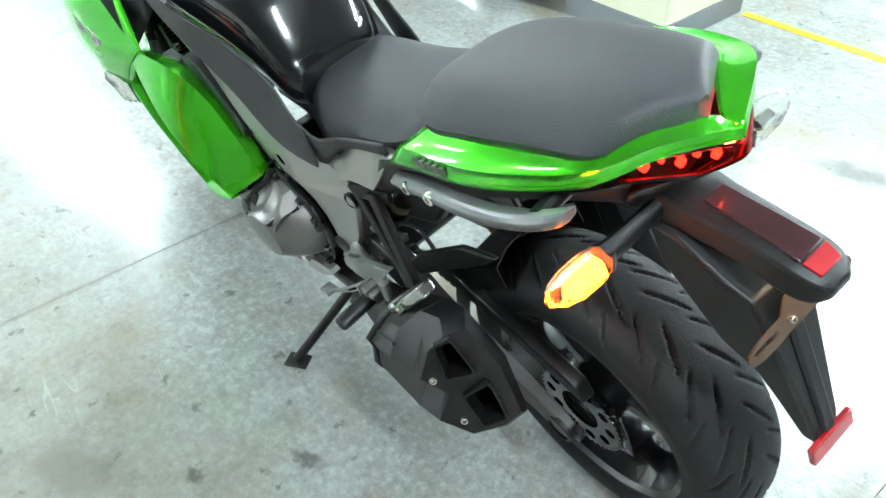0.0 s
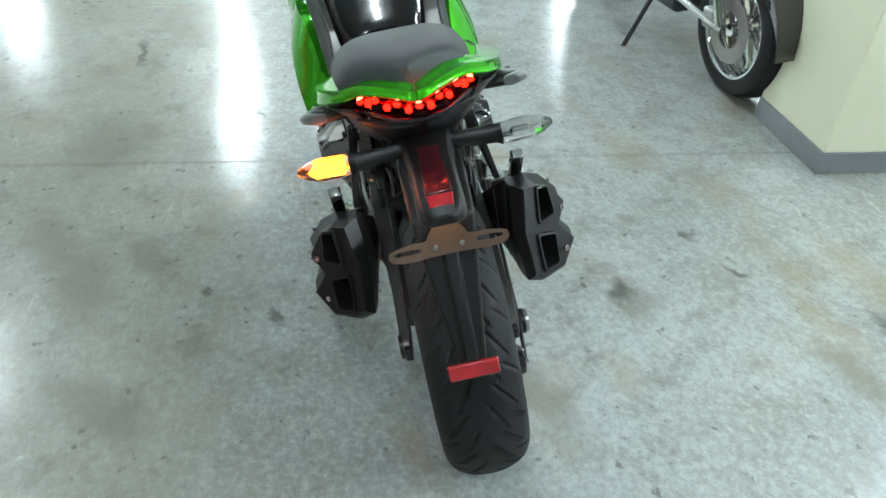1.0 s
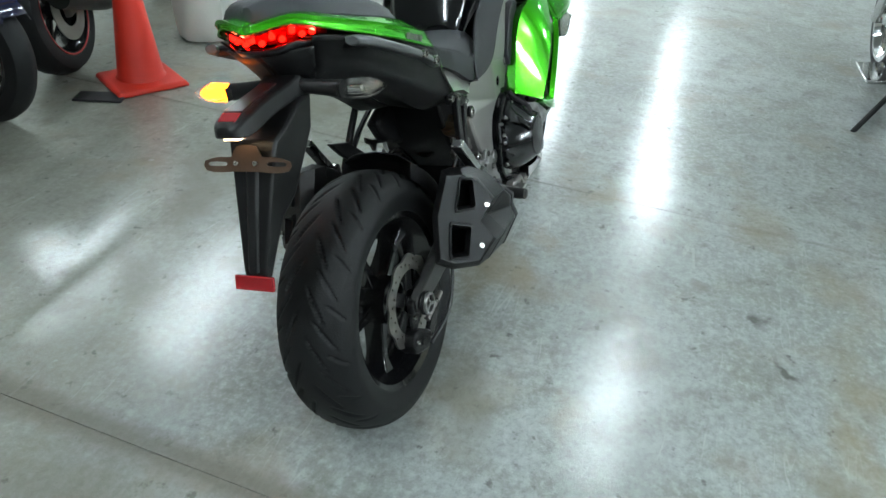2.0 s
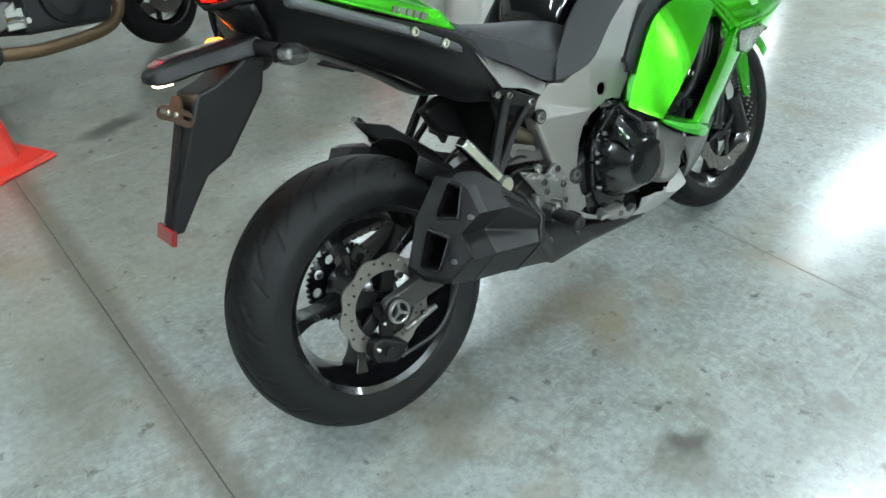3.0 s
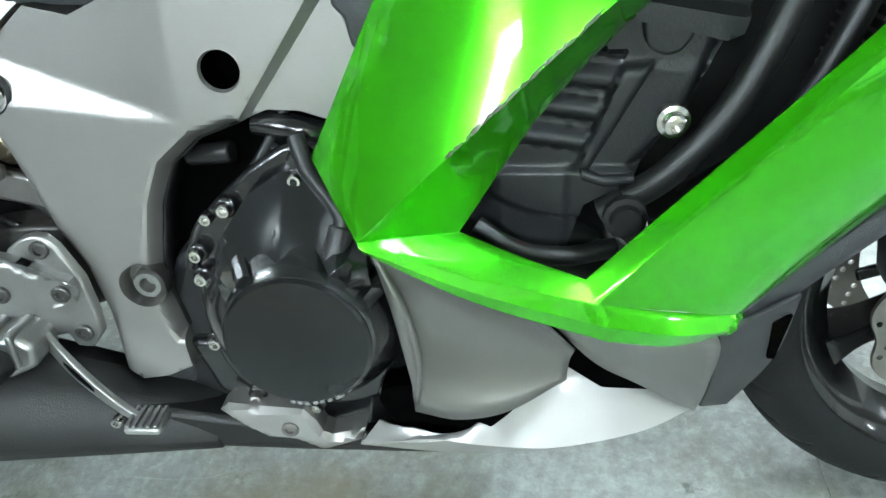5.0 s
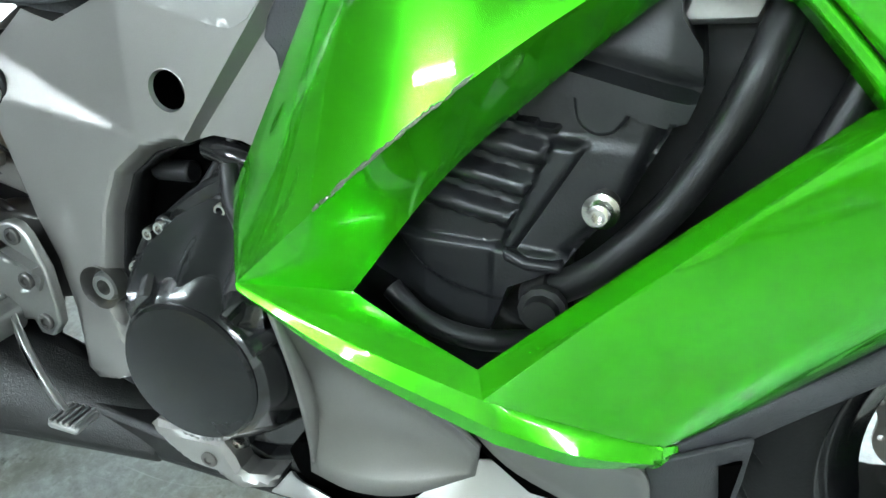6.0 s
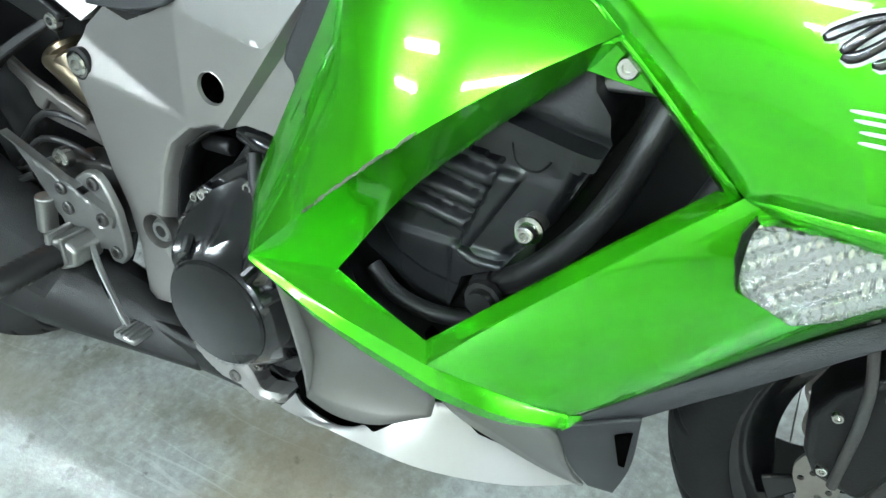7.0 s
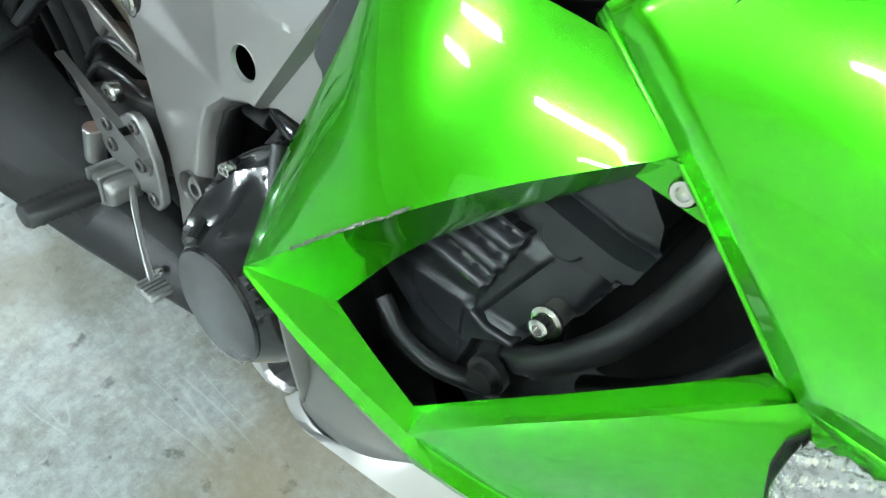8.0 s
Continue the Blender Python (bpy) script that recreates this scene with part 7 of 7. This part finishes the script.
# -- pegs, brackets, pedals, stand --
for s in SIDES:
    st = part("pillion_stay", side(loft([[Vector(p) + Vector((a, b, 0)) for a, b in ((-0.013, 0.008), (-0.013, -0.008), (0.013, -0.008), (0.013, 0.008))] for p in ((0.376, -0.136, 0.690), (0.33, -0.152, 0.62), (0.275, -0.172, 0.525))], n=2), s), PLASTIC, bike, "black pillion footrest stay", bevel=0.003)
    part("stay_brace", side(loft([[Vector(p) + Vector((a, b, 0)) for a, b in ((-0.012, 0.008), (-0.012, -0.008), (0.012, -0.008), (0.012, 0.008))] for p in ((0.456, -0.124, 0.655), (0.37, -0.148, 0.60), (0.290, -0.172, 0.520))], n=2), s), PLASTIC, st, bevel=0.003)
    part("stay_bridge", side(plate([(0.335, 0.705), (0.385, 0.700), (0.468, 0.660), (0.455, 0.636), (0.37, 0.665), (0.335, 0.68)], -0.134, -0.122), s), PLASTIC, st, bevel=0.003)
    bolts(st, [(0.376, s * 0.143, 0.686), (0.453, s * 0.131, 0.650), (0.344, s * 0.138, 0.694)], 0.0095, 0.006)
    A, B_ = Vector((0.258, -0.215, 0.530)), Vector((0.168, -0.212, 0.645))
    d = (B_ - A).normalized()
    t = d.to_track_quat("Z", "Y").to_matrix().to_4x4()
    pg = part("pillion_peg", side(bmesh_at(block(-0.0155, 0.0155, -0.012, 0.012, 0.0, (B_ - A).length), Matrix.Translation(A) @ t), s), CHROME, bike, "chrome folding pillion footrest", bevel=0.005, seg=3)
    part("peg_rubber", side(bmesh_at(block(-0.011, 0.011, 0.008, 0.015, 0.012, (B_ - A).length - 0.012), Matrix.Translation(A) @ t), s), HOSE, pg, bevel=0.003)
    part("peg_knuckle", side(lathe([(-0.19, 0.0), (-0.19, 0.020), (-0.232, 0.021), (-0.237, 0.017), (-0.237, 0.0)], 24, "y", (0.262, 0, 0.522)), s), CHROME, pg)
    # foot bracket: two lugs on the frame, a heel guard with a raised rim, the folding peg
    hp = part("foot_bracket", side(plate([(0.466, 0.474), (0.480, 0.484), (0.493, 0.488), (0.503, 0.486), (0.512, 0.476), (0.527, 0.443), (0.531, 0.405), (0.530, 0.383), (0.517, 0.367), (0.502, 0.368), (0.496, 0.382), (0.478, 0.378), (0.430, 0.386), (0.420, 0.412)], -0.159, -0.147), s), ALLOY, bike, "silver cast footrest bracket with dark bolts", bevel=0.003, seg=3)
    rim_line = [(0.360, 0.511), (0.402, 0.494), (0.454, 0.473), (0.470, 0.470), (0.521, 0.447)]
    guard_line = rim_line + [(0.524, 0.434), (0.518, 0.421), (0.470, 0.408), (0.440, 0.405), (0.425, 0.416), (0.410, 0.444), (0.385, 0.480)]
    part("heel_guard", side(relief(guard_line, lambda x, z: 0.1635 + 0.006 * (1 - step_up(far_from((x, z), rim_line), 0.004, 0.007)), 0.1585, [[(x, z - 0.0055) for x, z in rim_line]], step=0.006), s), ALLOY, hp, "silver heel guard with a bright rim", smooth=35, bevel=0.001)
    bolts(hp, [(0.444, s * 0.164, 0.456), (0.449, s * 0.164, 0.430), (0.507, s * 0.164, 0.431), (0.497, s * 0.159, 0.474), (0.514, s * 0.159, 0.385)], 0.0088, 0.004, ARMGREY)
    bolts(hp, [(0.438, s * 0.145, 0.488)], 0.013, 0.010)
    part("peg_hinge", side(plate([(0.428, 0.398), (0.470, 0.404), (0.486, 0.392), (0.482, 0.370), (0.452, 0.356), (0.430, 0.360)], -0.196, -0.152), s), ALLOY, hp, bevel=0.006, seg=3)
    for x in (0.440, 0.464):
        part("hinge_rib", side(block(x, x + 0.006, -0.200, -0.160, 0.372, 0.408), s), ALLOY, hp, bevel=0.002)
    bolts(hp, [(0.442, s * 0.196, 0.372)], 0.008, 0.005)
    peg_ring = lambda y, r: [(0.447 + 0.07 * (y + 0.19) + r * 1.15 * math.cos(a), y, 0.378 + 0.03 * (y + 0.19) + r * 0.92 * math.sin(a)) for a in [2 * math.pi * k / 16 for k in range(16)]]
    pegs = [(-0.186, 0.012), (-0.192, 0.0165)] + [(-0.196 - 0.0045 * k, 0.0172 if k % 2 else 0.0156) for k in range(17)] + [(-0.276, 0.0160), (-0.280, 0.012)]
    part("rider_peg", side(loft([peg_ring(y, r) for y, r in pegs]), s), HOSE, hp, "black ribbed rubber footrest", smooth=50)
    part("master_cylinder", side(tube([(0.411, -0.166, 0.436), (0.404, -0.168, 0.388)], 0.0125, 18, 2), s), ALLOY, hp, bevel=0.002)
    part("cylinder_boot", side(tube([(0.404, -0.168, 0.390), (0.400, -0.169, 0.368)], 0.0095, 14, 2), s), PLASTIC, hp)
    part("cylinder_nut", side(tube([(0.400, -0.170, 0.369), (0.398, -0.170, 0.356)], 0.0105, 6, 1), s), STEEL, hp, bevel=0.001)
    part("pedal_arm", side(loft([[(x, y + 0.004, z - h), (x, y - 0.004, z - h), (x, y - 0.004, z + h), (x, y + 0.004, z + h)] for x, y, z, h in ((0.478, -0.166, 0.384, 0.013), (0.503, -0.180, 0.364, 0.012), (0.530, -0.192, 0.346, 0.009), (0.556, -0.203, 0.333, 0.0065), (0.578, -0.212, 0.327, 0.005))], n=3), s), ALLOY, hp, "silver forked foot pedal", bevel=0.002)
    # thin black sheet on the arm, painted shade for the slot
    part("pedal_slot_shade", side(loft([[(x, y, z - h), (x, y - 0.0008, z - h), (x, y - 0.0008, z + h), (x, y, z + h)] for x, y, z, h in ((0.499, -0.1818, 0.366, 0.0015), (0.512, -0.1884, 0.3574, 0.004), (0.530, -0.1962, 0.346, 0.002))], n=2), s), HOLLOW_SHADE, hp)
    part("pedal_pad", side(block(0.568, 0.602, -0.229, -0.199, 0.322, 0.330), s), ALLOY, hp, bevel=0.003)
    for k in range(5):
        part("pad_tooth", side(block(0.570 + 0.0066 * k, 0.5735 + 0.0066 * k, -0.228, -0.200, 0.329, 0.333), s), ALLOY, hp, bevel=0.0008)
    part("frame_foot", side(plate([(0.545, 0.345), (0.600, 0.340), (0.592, 0.300), (0.548, 0.308)], -0.128, -0.108), s), GREYPLASTIC, bike, bevel=0.004)
    # linkage behind the bracket
    part("shock_canister", lathe([(0.0, 0.0), (0.0, 0.016), (0.010, 0.017), (0.012, 0.025), (0.040, 0.026), (0.044, 0.021), (0.048, 0.027), (0.054, 0.027), (0.054, 0.0)], 28, "z", (0, 0, 0)), WARMSTEEL, bike, "warm polished shock canister", m=Matrix.Translation((0.436, s * 0.088, 0.560)) @ Vector((-0.55, 0, 0.83)).to_track_quat("Z", "Y").to_matrix().to_4x4())
    part("link_lever", side(plate([(0.340, 0.590), (0.375, 0.570), (0.462, 0.538), (0.458, 0.524), (0.402, 0.545), (0.388, 0.528), (0.377, 0.533), (0.366, 0.555), (0.340, 0.572)], -0.126, -0.116), s), DARKALLOY, bike, "grey forked lever behind the footrest", bevel=0.003)
    pj = part("pipe_joint", side(tube([(0.345, -0.128, 0.268), (0.395, -0.138, 0.266), (0.450, -0.140, 0.276), (0.500, -0.130, 0.298), (0.56, -0.10, 0.32)], 0.0135, 16, 4), s), BRONZE, bike, "brown stained exhaust joint")
    for q in (Vector((0.385, -0.137, 0.266)), Vector((0.425, -0.140, 0.270)), Vector((0.462, -0.139, 0.280))):
        part("joint_collar", side(tube([q - Vector((0.005, 0, 0.001)), q + Vector((0.005, 0, 0.001))], 0.0165, 16, 1), s), BRONZE, pj, bevel=0.002)
    bolts(pj, [(0.405, s * 0.156, 0.275), (0.445, s * 0.158, 0.283)], 0.006, 0.006, BRONZE)
# side stand on the left, its foot on the floor
foot_world = Vector((0.682, 0.376, 0.012))
inv = bike.matrix_basis.inverted()
foot = inv @ foot_world
ss = part("side_stand", tube([(0.555, 0.125, 0.33), (0.60, 0.16, 0.28), foot], 0.012, 12, 4), PLASTIC, bike, "black side stand with its foot on the floor")
part("stand_foot", block(-0.03, 0.03, -0.022, 0.022, -0.012, -0.004, turn=inv @ pose(foot_world.x, foot_world.y, foot_world.z, 0, 0, 35)), PLASTIC, ss, bevel=0.003)
part("stand_spring", tube([(0.565, 0.15, 0.31), (0.60, 0.18, 0.25), (0.63, 0.21, 0.19)], 0.006, 8, 3), DARKALLOY, ss)
# dark wings that close the machine between the panels
part("airbox", plate([(0.62, 0.62), (0.80, 0.66), (1.02, 0.74), (1.16, 0.78), (1.12, 0.90), (0.90, 0.86), (0.70, 0.76)], -0.09, 0.09), PLASTIC, bike, "black airbox", bevel=0.02)
part("steering_head", tube([(1.20, 0, 0.74), (1.11, 0, 0.94)], 0.05, 20, 2), PLASTIC, bike)
part("triple_clamp", block(1.18, 1.27, -0.14, 0.14, 0.70, 0.74), PLASTIC, bike, bevel=0.012)
part("inner_cowl", patch([(1.16, -0.15, 0.72), (1.4, -0.14, 0.72), (1.58, 0, 0.74)], [(1.16, -0.1, 0.9), (1.3, -0.1, 0.97), (1.46, 0, 1.0)], n=8, m=4), PLASTIC, bike, solid=0.004)
